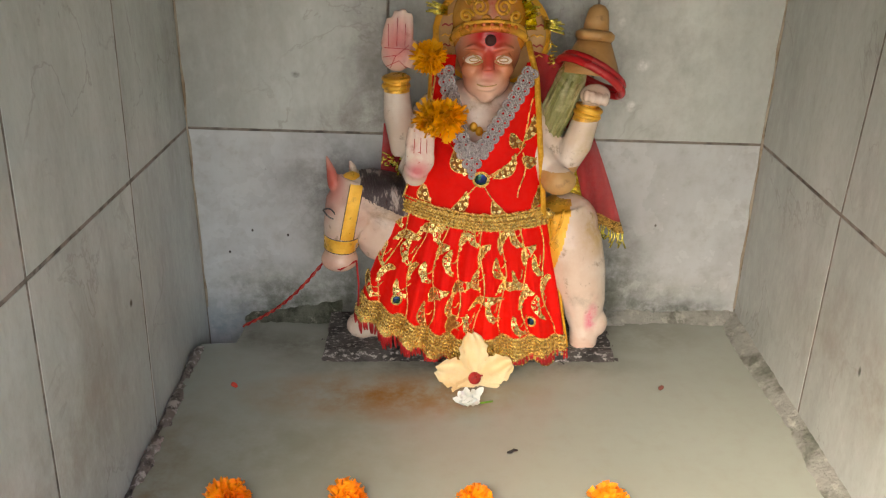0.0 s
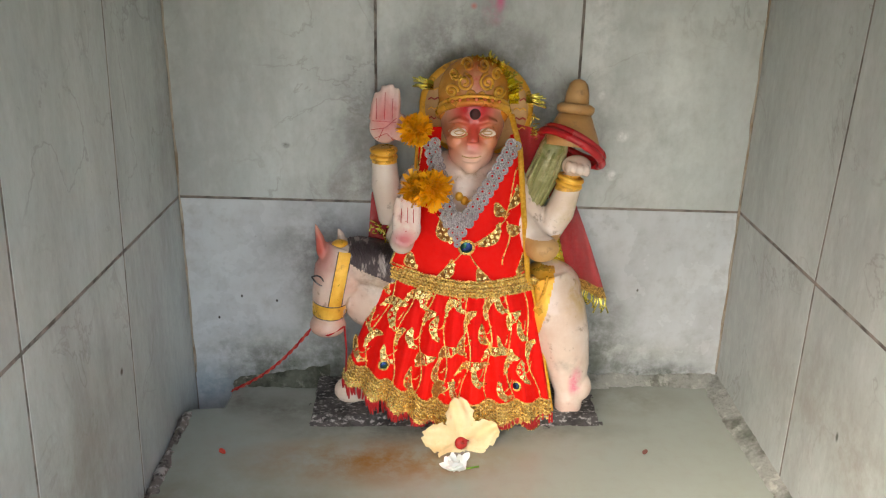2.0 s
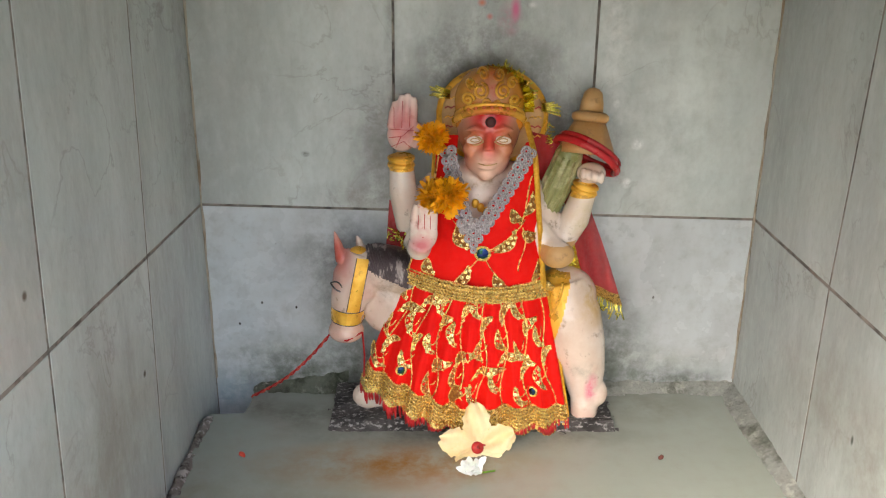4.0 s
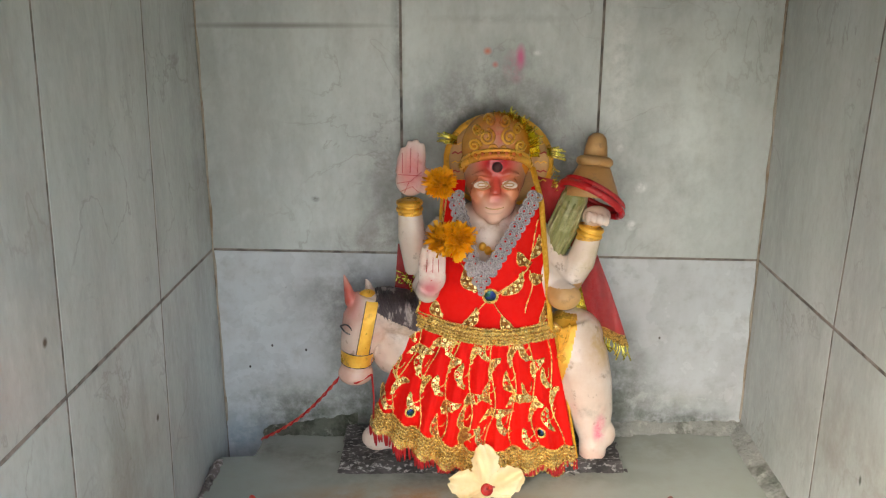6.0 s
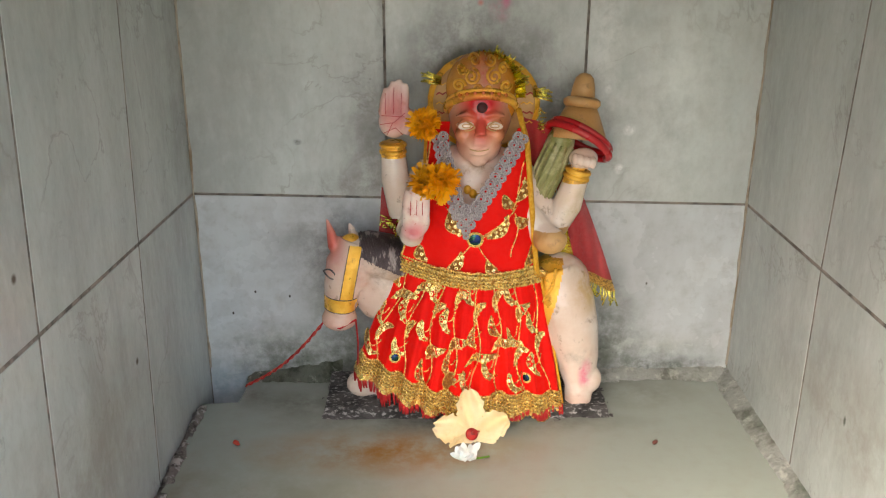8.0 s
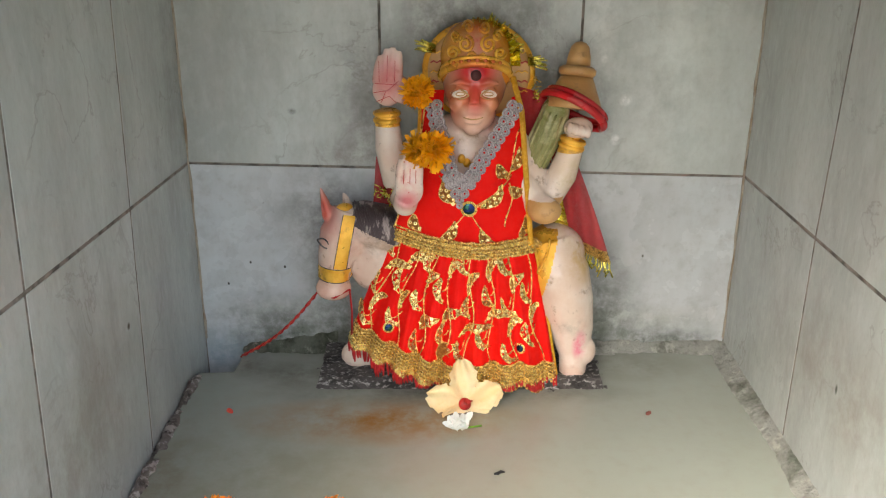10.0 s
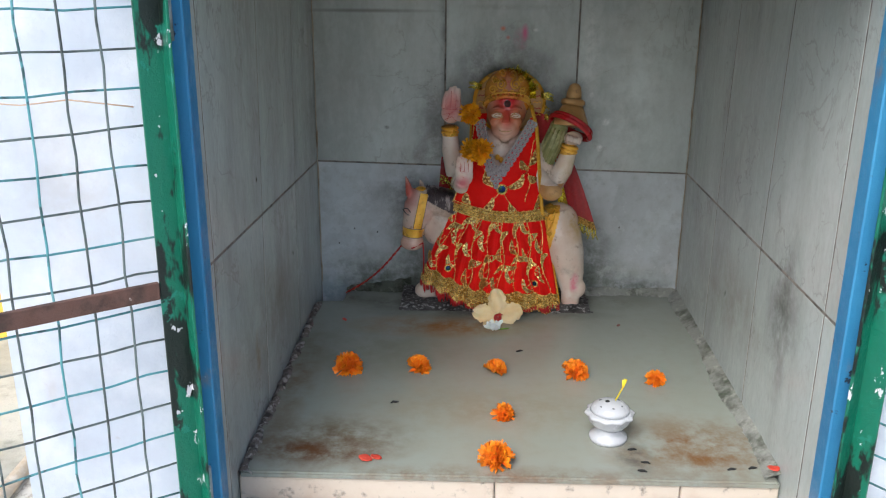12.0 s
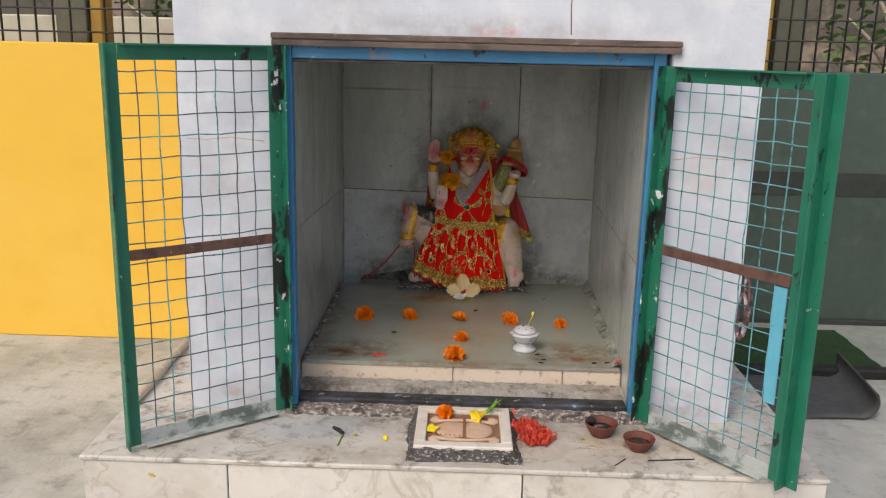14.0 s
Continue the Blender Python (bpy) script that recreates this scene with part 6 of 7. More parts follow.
for k, (x, y, r, rx, rz, full, lab) in enumerate((
        (-0.183, -0.468, 0.034, 22, 20, 1.0, "full orange marigold lying on the niche floor"), (-0.047, -0.462, 0.029, 35, 75, 0.75, "torn orange marigold lying on the niche floor"),
        (0.108, -0.472, 0.027, 40, 130, 0.7, "small orange marigold lying on the niche floor"), (0.264, -0.472, 0.031, 30, 60, 0.75, "orange marigold beside the white holder"),
        (0.419, -0.497, 0.023, 30, 10, 0.8, "small dark orange marigold lying on the floor"), (0.117, -0.645, 0.024, 50, 40, 0.8, "orange marigold on its side on the floor"),
        (0.101, -0.80, 0.034, 12, 30, 0.62, "loose open orange marigold near the floor edge"))):
    marigold(lying(x, y, ZF + 0.004, rx, 0, rz), r, "orange", lab, 40 + k, full)
marigold(lying(0.052, -0.105, 1.158, 80, 0, 10), 0.028, "amber", "yellow orange marigold tucked by the raised hand", 60)
marigold(lying(0.078, -0.138, 1.08, 62, 0, -20), 0.034, "amber", "yellow orange marigold resting on the lower palm", 61)
marigold(lying(0.05, -0.135, 1.082, 80, 0, 30), 0.028, "amber", "yellow orange marigold bunched on the lower palm", 62)

hib = holder("hibiscus", "cream hibiscus with a crimson heart leaning on the base", "flower", m=pose(0.122, -0.2, 0.709, 60, 0, 8))
for k, L in enumerate((0.066, 0.058, 0.052, 0.052, 0.06)):
    bm = bmesh.new()
    a = radians(0 + 72 * k)
    petal(bm, Matrix.Rotation(a, 4, "Z") @ Matrix.Rotation(radians(12), 4, "X"), L, 0.043, -0.008, nl=14, nw=12, ruffle=0.006, ph=k * 1.3)
    part("petal", bm, "creamfl", hib)
bm = bmesh.new()
blob(bm, (0, 0, 0.004), (0.0095, 0.0095, 0.005), seg=14)
part("flower_heart", bm, "crimson", hib, "crimson flower heart")
bm = bmesh.new()
tube(bm, [(0, 0, 0.004), (0.001, 0.003, 0.016), (0.003, 0.004, 0.026)], [0.0026, 0.002, 0.003], 8)
for k in range(10):
    blob(bm, (0.003 + 0.004 * math.cos(k * 2.1), 0.004 + 0.004 * math.sin(k * 2.1), 0.017 + 0.0012 * k), 0.0013, seg=6)
part("stamen", bm, "crimson", hib)

jas = holder("jasmine", "small white jasmine blossom with a green stem", "flower", m=pose(0.111, -0.262, 0.706, 25, 0, 0))
bm = bmesh.new()
rg = random.Random(8)
for k in range(26):
    a, t = rg.uniform(0, 6.28), rg.uniform(5, 80)
    petal(bm, Matrix.Translation((rg.uniform(-0.008, 0.008), rg.uniform(-0.006, 0.012), 0.003)) @ Matrix.Rotation(a, 4, "Z") @ Matrix.Rotation(radians(t), 4, "X"), rg.uniform(0.012, 0.02), 0.011, 0.004)
part("petals", bm, "whitefl", jas)
bm = bmesh.new()
tube(bm, [(0, 0, 0.002), (0.018, 0.0, 0.003), (0.034, 0.004, 0.001)], 0.0016, 6)
part("stem", bm, "leafgreen", jas)

# ---- offerings on the floor ----
def scalloped(a, z):
    return 1 + (0.06 * math.cos(10 * a) if 0.045 < z < 0.06 else 0)


hold = holder("incense_holder", "white glazed clay incense holder with a scalloped rim", "holder", m=pose(0.296, -0.712, ZF) @ Matrix.Scale(0.93, 4))
bm = bmesh.new()
lathe(bm, [(0.033, 0.0), (0.035, 0.004), (0.034, 0.009), (0.027, 0.013), (0.022, 0.019), (0.022, 0.025)], 30)
part("foot", bm, "glaze", hold)
bm = bmesh.new()
lathe(bm, [(0.022, 0.0252), (0.03, 0.03), (0.037, 0.038), (0.038, 0.047), (0.043, 0.051), (0.043, 0.055), (0.038, 0.058)], 40, wob=scalloped)
part("bowl", bm, "glaze", hold)
bm = bmesh.new()
lathe(bm, [(0.036, 0.0582), (0.034, 0.064), (0.028, 0.07), (0.019, 0.0745), (0.008, 0.077), (0.001, 0.0775)], 30)
top_dome = part("lid", bm, "glaze", hold)
for a, r in ((0.5, 0.017), (1.6, 0.02), (2.7, 0.017), (3.8, 0.021), (4.8, 0.02), (5.7, 0.02), (3.5, 0.006)):
    bm = bmesh.new()
    z = 0.0775 - 0.0065 * (r / 0.021) ** 2
    blob(bm, (r * math.cos(a), r * math.sin(a), z), (0.0045, 0.0045, 0.0018), seg=10)
    part("vent_hole", bm, "black", top_dome, "dark vent hole")
bm = bmesh.new()
tube(bm, [(0.008, -0.004, 0.08), (0.016, -0.004, 0.098), (0.02, -0.003, 0.106)], 0.0013, 6)
tube(bm, [(0.0195, -0.003, 0.105), (0.024, -0.003, 0.122)], [0.0018, 0.003], 6)
tube(bm, [(0.0195, -0.003, 0.105), (0.02, -0.002, 0.12)], [0.0015, 0.0024], 6)
part("flower_stub", bm, "yellowfl", hold, "yellow flower stub in the lid")


def scrap(name, x, y, z, r, mat, label, cat, seed, flat=0.35):
    rg = random.Random(seed)
    bm = bmesh.new()
    petal(bm, Matrix.Rotation(rg.uniform(0, 6), 4, "Z"), r * 2, r * 1.5, r * flat, nl=5, nw=4, ruffle=r * 0.25, ph=seed)
    ob = solid(name, bm, mat, label, cat)
    ob.location = (x, y, z)
    mod = ob.modifiers.new("thick", "SOLIDIFY")
    mod.thickness = 0.0006


scrap("fallen_petal", -0.222, -0.215, ZF + 0.002, 0.006, "redfl", "small red petal fallen on the floor", "petal", 1)
scrap("fallen_petal", 0.392, -0.22, ZF + 0.002, 0.005, "clay", "small brown petal scrap on the floor", "petal", 2)
scrap("fallen_petal", -0.1, -0.80, ZF + 0.002, 0.011, "redfl", "orange red petals pressed on the floor edge", "petal", 3)
scrap("fallen_petal", -0.085, -0.795, ZF + 0.002, 0.009, "redfl", "orange red petals pressed on the floor edge", "petal", 4)
scrap("fallen_petal", 0.535, -0.81, ZF + 0.012, 0.01, "redfl", "orange red petal on the east mortar", "petal", 5)
for x, y, sd in ((0.163, -0.363, 1), (-0.08, -0.6, 2), (0.33, -0.75, 3), (0.345, -0.79, 4), (0.48, -0.805, 5), (0.515, -0.8, 6), (0.335, -0.815, 7)):
    rg = random.Random(sd)
    bm = bmesh.new()
    d = rg.uniform(-0.5, 0.5)
    tube(bm, [(-0.007, 0, 0), (-0.002, d * 0.004, 0.001), (0.003, -d * 0.003, 0.001), (0.008, 0, 0)], [0.0013, 0.0022, 0.002, 0.001], 6)
    ob = solid("burnt_crumb", bm, "black", "burnt black crumb on the floor", "crumb")
    ob.matrix_world = pose(x, y, ZF + 0.0015, 0, 0, rg.uniform(-25, 25))

# thread from the horse's muzzle to the floor corner
bm = bmesh.new()
for ph in (0, math.pi):
    pts = []
    for k in range(61):
        t = k / 60
        c = Vector((-0.104, -0.094, 0.845)).lerp(Vector((-0.246, -0.035, 0.7025)), t) + Vector((0.004 * math.sin(3.1 * t), 0, -0.012 * math.sin(math.pi * t)))
        pts.append(c + Vector((0.0015 * math.cos(42 * t + ph), 0.0015 * math.sin(42 * t + ph), 0.001 * math.sin(42 * t + ph))))
    tube(bm, pts, 0.0014, 6, mi=0 if ph else 1)
tube(bm, [(-0.052, -0.118, 0.86), (-0.05, -0.115, 0.82), (-0.052, -0.11, 0.78)], 0.0015, 6)
tube(bm, [(-0.104, -0.094, 0.845), (-0.098, -0.112, 0.848), (-0.075, -0.128, 0.85), (-0.052, -0.118, 0.86)], 0.0016, 6)
solid("sacred_thread", bm, ["red_thread", "redfl"], "twisted red and orange thread tied to the horse muzzle", "thread")

# ---- carved plaque and offerings on the ledge ----
PX0, PX1, PY0, PY1 = 0.016, 0.242, -1.222, -1.002
bm = bmesh.new()


def skirt_ring(u, v):
    a = u * 4
    k = int(min(3.9999, a))
    f = a - k
    c = [(PX0, PY0), (PX1, PY0), (PX1, PY1), (PX0, PY1), (PX0, PY0)]
    x = c[k][0] + (c[k + 1][0] - c[k][0]) * f
    y = c[k][1] + (c[k + 1][1] - c[k][1]) * f
    cx, cy = (PX0 + PX1) / 2, (PY0 + PY1) / 2
    s = 1 + (0.01 + 0.19 * v) * (0.9 + 0.2 * math.sin(u * 31))
    return Vector((cx + (x - cx) * s, cy + (y - cy) * s, LEDGE + 0.024 - 0.026 * v))


grid_strip(bm, skirt_ring, 200, 8)
wobble(bm, 0.004, 50)
wobble(bm, 0.002, 150)
solid("plaque_mortar", bm, "sooty", "rough dark mortar skirt round the carved plaque", "mortar", kind="structure")
plq = holder("carved_plaque", "carved white marble plaque with an oval relief, set in the ledge", "plaque")
bm = bmesh.new()
b = 0.026
zt = LEDGE + 0.03
for bx in ((PX0, PX1, PY0, PY0 + b), (PX0, PX1, PY1 - b, PY1), (PX0, PX0 + b, PY0 + b, PY1 - b), (PX1 - b, PX1, PY0 + b, PY1 - b)):
    box(bm, *bx, LEDGE + 0.001, zt, 0.002)
part("border", bm, "white_marble", plq)
bm = bmesh.new()
box(bm, PX0 + b + 0.0005, PX1 - b - 0.0005, PY0 + b + 0.0005, PY1 - b - 0.0005, LEDGE + 0.001, zt - 0.009)
part("recessed_ground", bm, "carved_brown", plq)
cx, cy = (PX0 + PX1) / 2 + 0.002, (PY0 + PY1) / 2 - 0.006
bm = bmesh.new()
for sx in (-1, 1):
    blob(bm, (cx + sx * 0.026, cy, zt - 0.009), (0.042, 0.042, 0.008), seg=24)
relief = part("oval_relief", bm, "carved_skin", plq)
bm = bmesh.new()
box(bm, cx - 0.0035, cx + 0.0035, cy - 0.05, cy + 0.05, zt - 0.008, zt + 0.0005, 0.001)
part("relief_rib", bm, "carved_brown", plq, "dark brown rib across the relief")
for y, amp in ((-0.058, 0.014), (0.05, -0.014)):
    bm = bmesh.new()
    tube(bm, [(cx - 0.075 + 0.15 * k / 14, cy + y + amp * (2 * k / 14 - 1) ** 2, zt - 0.007) for k in range(15)], 0.0042, 8)
    part("relief_arc", bm, "carved_skin", plq)
for sx in (-1, 1):
    for sy in (-1, 1):
        bm = bmesh.new()
        blob(bm, (cx + sx * 0.07, cy + sy * 0.055, zt - 0.009), (0.012, 0.016, 0.006), (0, 0, sx * sy * 35), 14)
        part("relief_petal", bm, "carved_skin", plq)
for k in range(5):
    bm = bmesh.new()
    blob(bm, (cx - 0.055 + 0.011 * k, cy - 0.037 - 0.002 * k, zt - 0.0035 + 0.0006 * k), (0.0016, 0.004, 0.0012), seg=8)
    part("relief_mark", bm, "carved_brown", relief, "dark carved mark")
marigold(pose(0.083, -1.045, zt - 0.002, 25, 0, 0), 0.024, "orange", "orange marigold lying on the carved plaque", 80)
for k, (x, y, r) in enumerate(((0.052, -1.14, 0.012), (0.062, -1.148, 0.011), (0.046, -1.128, 0.01))):
    scrap("fallen_petal", x, y, zt - 0.002, r, "yellowfl", "yellow petal on the carved plaque", "petal", 20 + k)
tr = holder("yellow_trumpet_flower", "yellow trumpet flower with a green stalk on the plaque", "flower", m=pose(0.17, -1.065, zt, 0, 0, 42))
bm = bmesh.new()
lathe(bm, [(0.003, 0.0), (0.006, 0.012), (0.009, 0.024), (0.013, 0.032), (0.019, 0.038), (0.017, 0.0385), (0.01, 0.03)], 20, Matrix.Translation((0.02, 0, 0.01)) @ Matrix.Rotation(radians(-95), 4, "Y"), wob=lambda a, z: 1 + (0.16 * math.cos(5 * a) if z > 0.03 else 0))
part("trumpet", bm, "yellowfl", tr)
bm = bmesh.new()
tube(bm, [(0.018, 0, 0.01), (0.034, 0.002, 0.012), (0.052, 0.006, 0.018), (0.062, 0.008, 0.03)], [0.0045, 0.005, 0.004, 0.002], 8)
tube(bm, [(0.052, 0.006, 0.018), (0.07, 0.0, 0.03)], [0.003, 0.001], 6)
part("stalk", bm, "leafgreen", tr)

for k, (x, y, rz, sz) in enumerate(((0.282, -1.08, 0, 1.3), (0.312, -1.115, 50, 1.2), (0.29, -1.135, 110, 1.2))):
    rg = random.Random(90 + k)
    fl = holder("red_flower_cluster", "crushed coral red flower cluster on the ledge", "flower", "crushed red flowers", m=pose(x, y, LEDGE + 0.003, 10, 0, rz))
    bm = bmesh.new()
    for i in range(210):
        a, t = rg.uniform(0, 6.28), rg.uniform(0, 85)
        petal(bm, Matrix.Translation((rg.gauss(0, 0.011) * sz, rg.gauss(0, 0.011) * sz, abs(rg.gauss(0, 0.009)))) @ Matrix.Rotation(a, 4, "Z") @ Matrix.Rotation(radians(t), 4, "X"), rg.uniform(0.007, 0.014) * sz, 0.007, 0.004, ruffle=0.003, ph=i)
    part("petals", bm, "redfl", fl)
    bm = bmesh.new()
    lathe(bm, [(0.003, 0), (0.005, 0.004), (0.002, 0.008)], 8)
    part("calyx", bm, "leafgreen", fl)


def clay_bowl(x, y, r, h, label, extra):
    th = holder("clay_bowl", label, "bowl", "clay oil lamps", m=pose(x, y, LEDGE))
    bm = bmesh.new()
    lathe(bm, [(r * 0.55, 0.0), (r * 0.6, 0.002), (r * 0.85, h * 0.55), (r, h * 0.95), (r * 1.01, h), (r * 0.95, h * 1.01), (r * 0.9, h * 0.93), (r * 0.75, h * 0.55), (r * 0.5, h * 0.25), (0.001, h * 0.2)], 36)
    part("bowl_wall", bm, "clay", th)
    bm = bmesh.new()
    lathe(bm, [(r * 0.76, h * 0.55), (r * 0.5, h * 0.575), (0.001, h * 0.58)], 30)
    part("oil_residue", bm, "clay_dark", th, "dark oily residue")
    if extra:
        bm = bmesh.new()
        blob(bm, (-r * 0.55, r * 0.3, h * 0.95), (0.012, 0.01, 0.009), seg=12)
        wobble(bm, 0.003, 200)
        part("burnt_wick", bm, "black", th, "burnt black wick")
        bm = bmesh.new()
        tube(bm, [(-r * 0.4, 0, h * 0.62), (0, r * 0.1, h * 0.65), (r * 0.4, 0, h * 0.62)], [0.003, 0.005, 0.003], 8)
        part("cotton_ash", bm, "sooty", th, "grey white ash")


clay_bowl(0.462, -1.075, 0.040, 0.034, "small red clay oil lamp with a burnt wick", True)
clay_bowl(0.54, -1.145, 0.037, 0.03, "small dark oily clay lamp", False)
for k, (x, y, r, mat, lab) in enumerate(((-0.13, -1.118, 0.008, "yellowfl", "small yellow flower bud on the ledge"), (-0.054, -1.148, 0.008, "yellowfl", "small yellow petal on the ledge"), (0.43, -1.19, 0.007, "bamboo", "dry petal scrap on the ledge"), (0.415, -1.1, 0.006, "yellowfl", "small yellow petal on the ledge"), (0.66, -1.22, 0.006, "whitefl", "white petal scrap on the ledge"))):
    scrap("fallen_petal", x, y, LEDGE + 0.002, r, mat, lab, "petal", 30 + k, 0.8)
for pts, mat, lab in ((((0.41, -1.12), (0.46, -1.145), (0.475, -1.15)), "bamboo", "dry thin twig on the ledge"), (((0.40, -1.15), (0.445, -1.15), (0.49, -1.155)), "bamboo", "dry thin twig on the ledge"), (((0.55, -1.205), (0.66, -1.19)), "black", "thin burnt stick on the ledge"), (((0.47, -1.235), (0.5, -1.2)), "clay", "small red brown twig on the ledge")):
    bm = bmesh.new()
    tube(bm, [(x, y, LEDGE + 0.002) for x, y in pts], 0.0014, 6)
    solid("twig", bm, mat, lab, "twig")
ms = holder("burnt_match", "thin stick with a burnt black head on the ledge", "stick")
bm = bmesh.new()
tube(bm, [(-0.158, -1.12, LEDGE + 0.002), (-0.162, -1.18, LEDGE + 0.002)], 0.0018, 6)
part("stick_shaft", bm, "leafgreen", ms)
bm = bmesh.new()
tube(bm, [(-0.185, -1.09, LEDGE + 0.004), (-0.17, -1.105, LEDGE + 0.005), (-0.158, -1.12, LEDGE + 0.004)], [0.004, 0.0055, 0.004], 8)
part("burnt_head", bm, "black", ms)
M["ochre_dust"] = surface("ochre_pigment", (0.5, 0.36, 0.1), [((0.6, 0.48, 0.2), 40, 0.4, 0.65, 0.8, ONE)], rough=0.9)
# pale stick along the side edge of the ledge
bm = bmesh.new()
tube(bm, [(-0.712, -1.0, LEDGE + 0.013), (-0.71, -0.86, LEDGE + 0.013), (-0.716, -0.7, LEDGE + 0.013), (-0.712, -0.44, LEDGE + 0.013)], [0.013, 0.0135, 0.0125, 0.013], 12)
solid("bamboo_stick", bm, "bamboo", "pale bamboo stick lying along the ledge edge", "stick")
for x, z, r, mat in ((0.66, 0.555, 0.009, "redfl"), (0.74, 0.53, 0.013, "clay"), (0.8, 0.525, 0.006, "redfl"), (-0.57, 0.575, 0.009, "ochre_dust"), (0.5, 0.52, 0.008, "ochre_dust")):
    bm = bmesh.new()
    blob(bm, (x, -1.2622, z), (r, 0.0012, r * 0.5), (0, 25, 0), 12)
    solid("pigment_smear", bm, mat, "dry pigment smear on the plinth facing", "smear", kind="structure")

# ---- yard behind ----
WY = 1.2
bm = bmesh.new()
box(bm, -9, 0.6, WY, WY + 0.15, 0, 1.492, 0.006)
solid("wall_yard_yellow", bm, "yellow", "low glossy yellow painted yard wall", "wall", kind="structure")
GY = 1.78
bm = bmesh.new()
box(bm, 0.62, 9, GY, GY + 0.15, 0, 1.42, 0.006)
solid("wall_yard_grey", bm, "greywall", "dark grey green painted yard wall", "wall", kind="structure")
bm = bmesh.new()
box(bm, 0.63, 9, GY - 0.005, GY - 0.001, 0.75, 0.88, 0.001)
box(bm, 0.63, 9, GY - 0.03, GY - 0.001, 0.0, 0.04, 0.004)
solid("trim", bm, "darkband", "dark band along the grey wall", "trim", kind="structure")
bm = bmesh.new()
box(bm, 1.0, 9, 1.03, GY - 0.031, 0.0, 0.012, 0.003)
solid("painted_floor", bm, "greypaint", "light grey green painted floor strip", "floor", kind="structure")
bm = bmesh.new()
grid_strip(bm, lambda u, v: Vector((0.95 + 1.25 * u, 1.0 + 0.62 * v, 0.024 + 0.003 * math.sin(30 * u + 20 * v))), 60, 30)
box(bm, 0.95, 2.2, 1.0, 1.62, 0.0121, 0.018)
solid("turf_mat", bm, "turf", "green artificial turf mat on the floor", "mat")
bm = bmesh.new()
box(bm, 0.95, 4.5, 0.93, 0.998, 0.0, 0.05, 0.01)
solid("kerb_edge", bm, "black", "black rubber edge strip of the floor", "edge", kind="structure")
bm = bmesh.new()


def matcurl(u, v):
    r = 0.035
    s = u * 0.95
    flat = 0.72
    y = 0.36 + 0.55 * v + 0.1 * math.sin(u * 2.2)
    if s < flat:
        return Vector((1.12 + s + 0.05 * v, y, 0.006 + 0.002 * math.sin(12 * u)))
    a = (s - flat) / r * 0.45
    return Vector((1.12 + flat + 0.05 * v + 0.07 * math.sin(min(a, 2.2)), y, 0.006 + 0.07 * (1 - math.cos(min(a, 2.2)))))


grid_strip(bm, matcurl, 60, 12)
ob = solid("rubber_mat", bm, "rubber", "dark grey rubber mat with a curled end", "mat")
mod = ob.modifiers.new("thick", "SOLIDIFY")
mod.thickness = 0.006

M["olive"] = surface("olive_column_paint", (0.12, 0.12, 0.09), [((0.17, 0.17, 0.13), 5, 0.4, 0.7, 0.6, ONE)], rough=0.6)
M["ochre"] = surface("ochre_paint", (0.45, 0.27, 0.05), [((0.35, 0.2, 0.05), 8, 0.4, 0.7, 0.6, ONE)], rough=0.6)
M["cream"] = surface("cream_plaster", (0.55, 0.52, 0.42), [((0.42, 0.4, 0.32), 3, 0.4, 0.7, 0.7, ONE)], rough=0.8)
M["far"] = surface("dim_far_wall", (0.12, 0.11, 0.09), [((0.3, 0.24, 0.18), 1.6, 0.48, 0.6, 0.9, ONE), ((0.05, 0.05, 0.04), 3, 0.5, 0.65, 0.7, ONE)], rough=0.9)
M["bar"] = surface("dark_grille_steel", (0.025, 0.025, 0.025), [((0.06, 0.05, 0.04), 20, 0.5, 0.7, 0.6, ONE)], rough=0.6)
M["leaf"] = surface("tree_leaf", (0.07, 0.13, 0.03), [((0.14, 0.2, 0.05), 8, 0.4, 0.7, 0.7, ONE)], rough=0.6)


def grille(x0, x1, y, z0, z1, step, label):
    g = holder("window_grille", label, "grille", "yard grilles")
    n = int((x1 - x0) / step)
    for k in range(n + 1):
        bm = bmesh.new()
        tube(bm, [(x0 + step * k, y, z0), (x0 + step * k, y, z1)], 0.0055, 6)
        part("upright_bar", bm, "bar", g)
    for j in range(int((z1 - z0) / 0.11) + 1):
        bm = bmesh.new()
        tube(bm, [(x0, y - 0.008, z0 + 0.05 + 0.11 * j), (x1, y - 0.008, z0 + 0.05 + 0.11 * j)], 0.005, 6)
        part("cross_bar", bm, "bar", g)


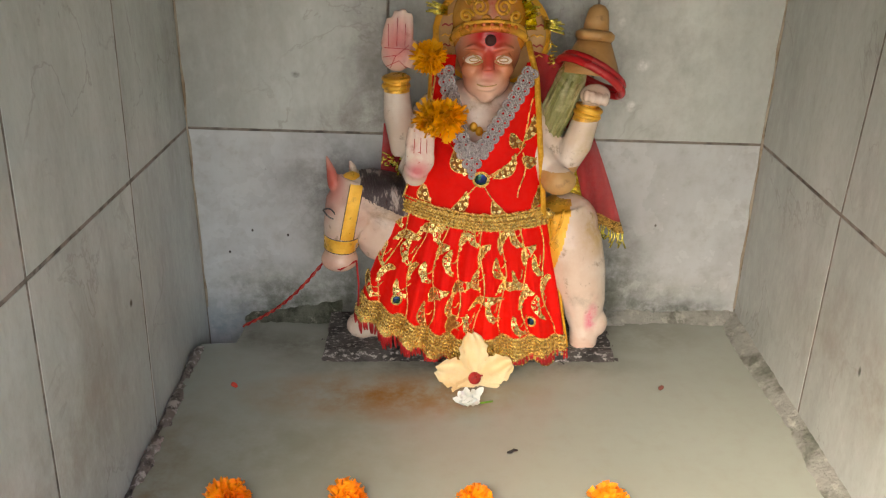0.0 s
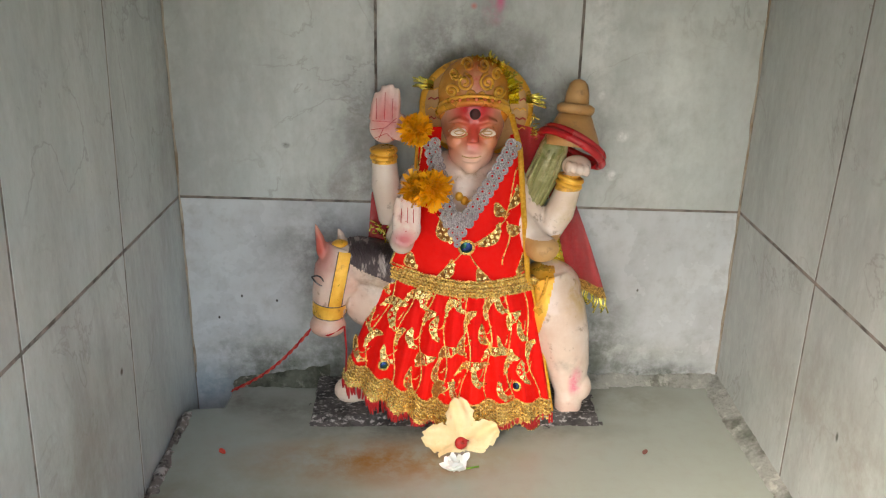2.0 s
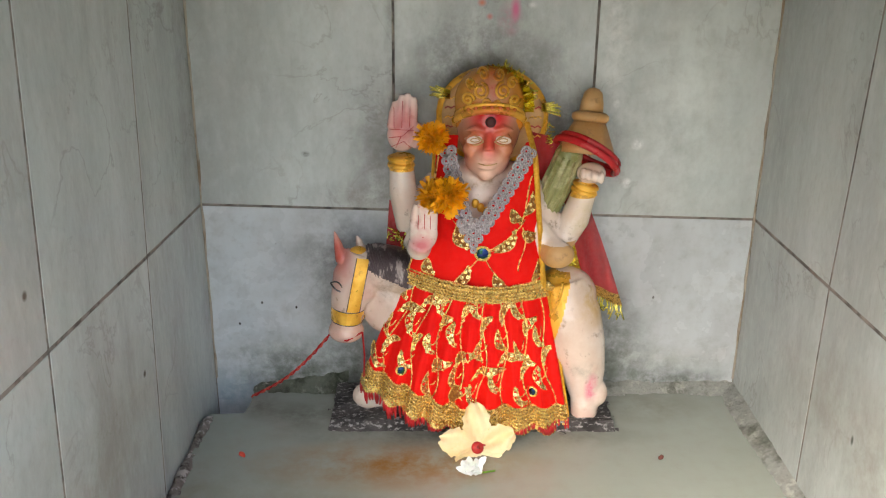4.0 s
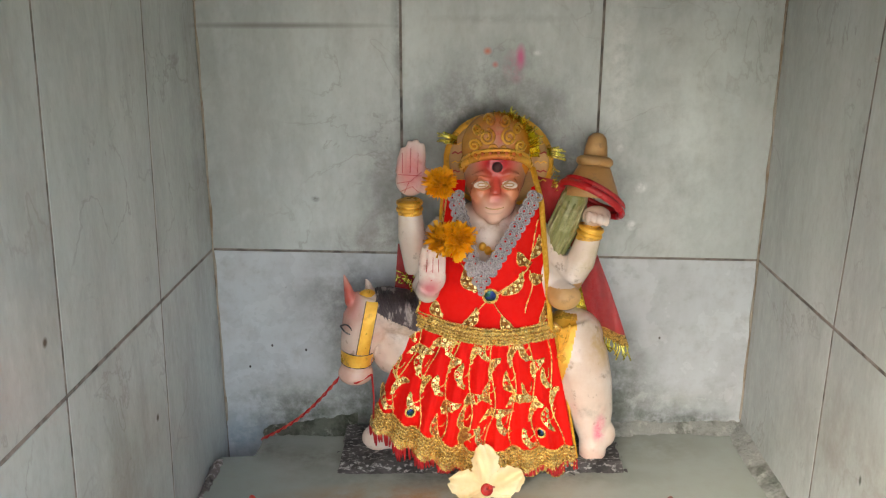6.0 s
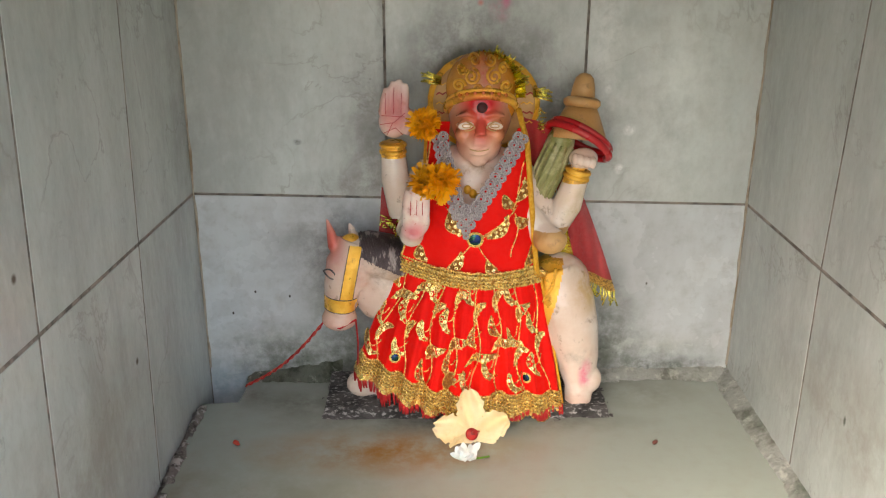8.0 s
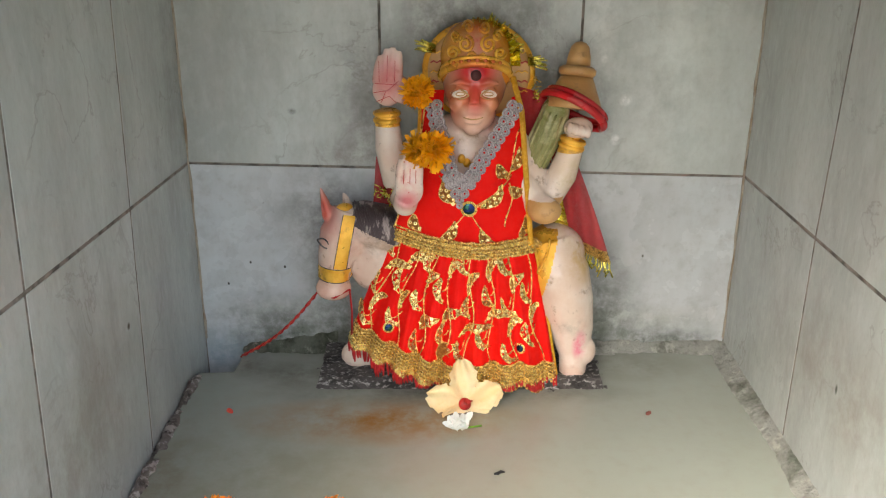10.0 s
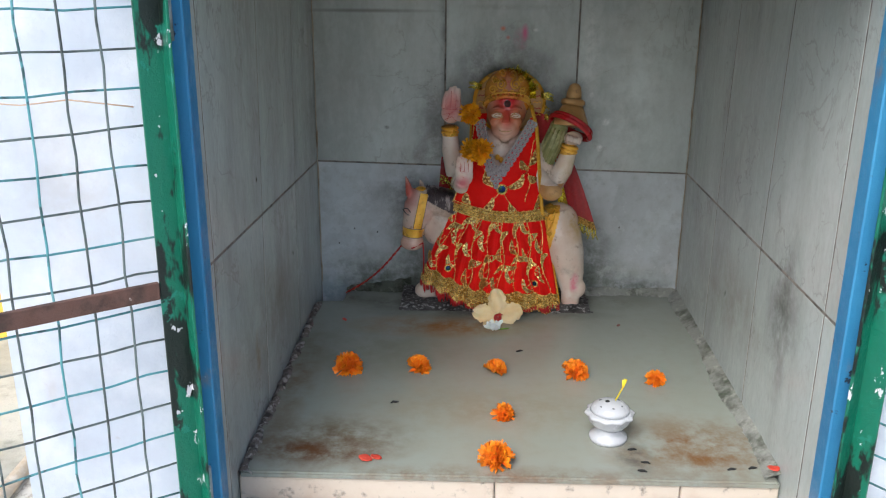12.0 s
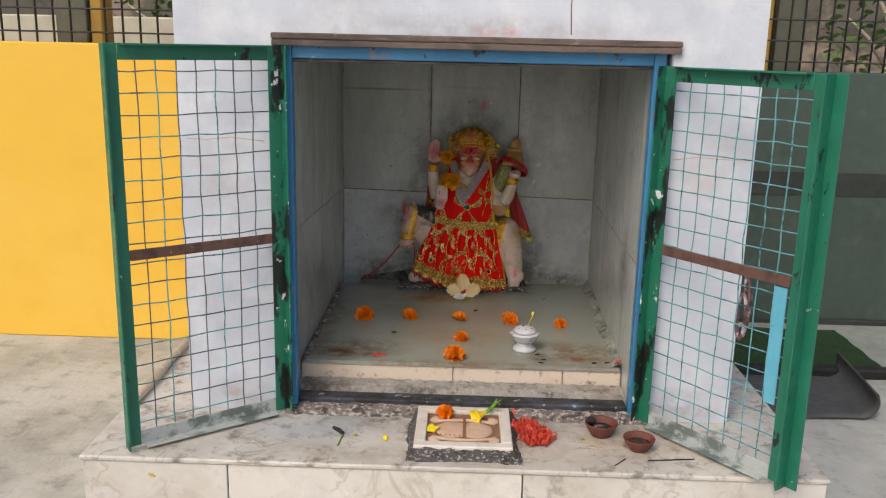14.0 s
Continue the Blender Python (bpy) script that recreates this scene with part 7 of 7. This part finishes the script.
grille(-3.6, 0.2, WY + 0.07, 1.493, 2.3, 0.085, "dark steel bar grille above the yellow wall")
grille(0.8, 4.2, GY + 0.07, 1.421, 2.3, 0.075, "dark steel grid grille above the grey wall")
for x0, x1, y, mat, lab in ((-1.95, -1.79, WY + 0.2, "olive", "olive painted square column"), (-1.785, -1.72, WY + 0.22, "ochre", "ochre painted narrow column"), (-1.34, -1.2, WY + 0.2, "olive", "olive brown square column"), (-2.75, -2.66, WY + 0.2, "olive", "olive painted square column"), (1.73, 1.8, GY + 0.2, "ochre", "ochre painted narrow column"), (1.82, 1.97, GY + 0.2, "olive", "grey green square column")):
    bm = bmesh.new()
    box(bm, x0, x1, y, y + 0.14, 0, 2.9, 0.008)
    solid("column", bm, mat, lab, "column")
bm = bmesh.new()
box(bm, -12, 0.9, 3.4, 3.55, 0, 1.66, 0.01)
solid("wall_far_cream", bm, "cream", "cream plastered wall beyond the grille", "wall", kind="structure")
bm = bmesh.new()
box(bm, -14, 14, 6.5, 6.7, 0, 6.0, 0.02)
solid("wall_far", bm, "far", "dim patchy wall of the building beyond the yard", "wall", kind="structure")
rg = random.Random(12)
for tx, ty in ((1.75, 3.2), (3.4, 4.0), (-2.4, 4.6)):
    tree = holder("shrub", "leafy green shrub beyond the grille", "shrub", "shrubs", m=pose(tx, ty, 0))
    bm = bmesh.new()
    tube(bm, [(0, 0, 0), (0.03, 0.02, 0.6), (-0.02, 0, 1.2), (0.02, 0, 1.9)], [0.05, 0.04, 0.03, 0.01], 8)
    for k in range(7):
        a = k * 2.4
        tube(bm, [(0, 0, 0.8 + 0.15 * k), (0.2 * math.cos(a), 0.2 * math.sin(a), 1.0 + 0.16 * k), (0.38 * math.cos(a), 0.38 * math.sin(a), 1.1 + 0.17 * k)], [0.02, 0.014, 0.005], 6)
    part("trunk", bm, "bamboo", tree)
    bm = bmesh.new()
    for k in range(420):
        a, r, z = rg.uniform(0, 6.28), 0.5 * math.sqrt(rg.random()), rg.uniform(0.9, 2.5)
        r *= 0.5 + 0.5 * math.sin(math.pi * (z - 0.8) / 1.8)
        petal(bm, Matrix.Translation((r * math.cos(a), r * math.sin(a), z)) @ Euler((rg.uniform(-1, 1), rg.uniform(-1, 1), rg.uniform(0, 6))).to_matrix().to_4x4(), 0.09, 0.05, 0.01, nl=3)
    tagged(part("crown", bm, "leaf", tree), kind="stuff")
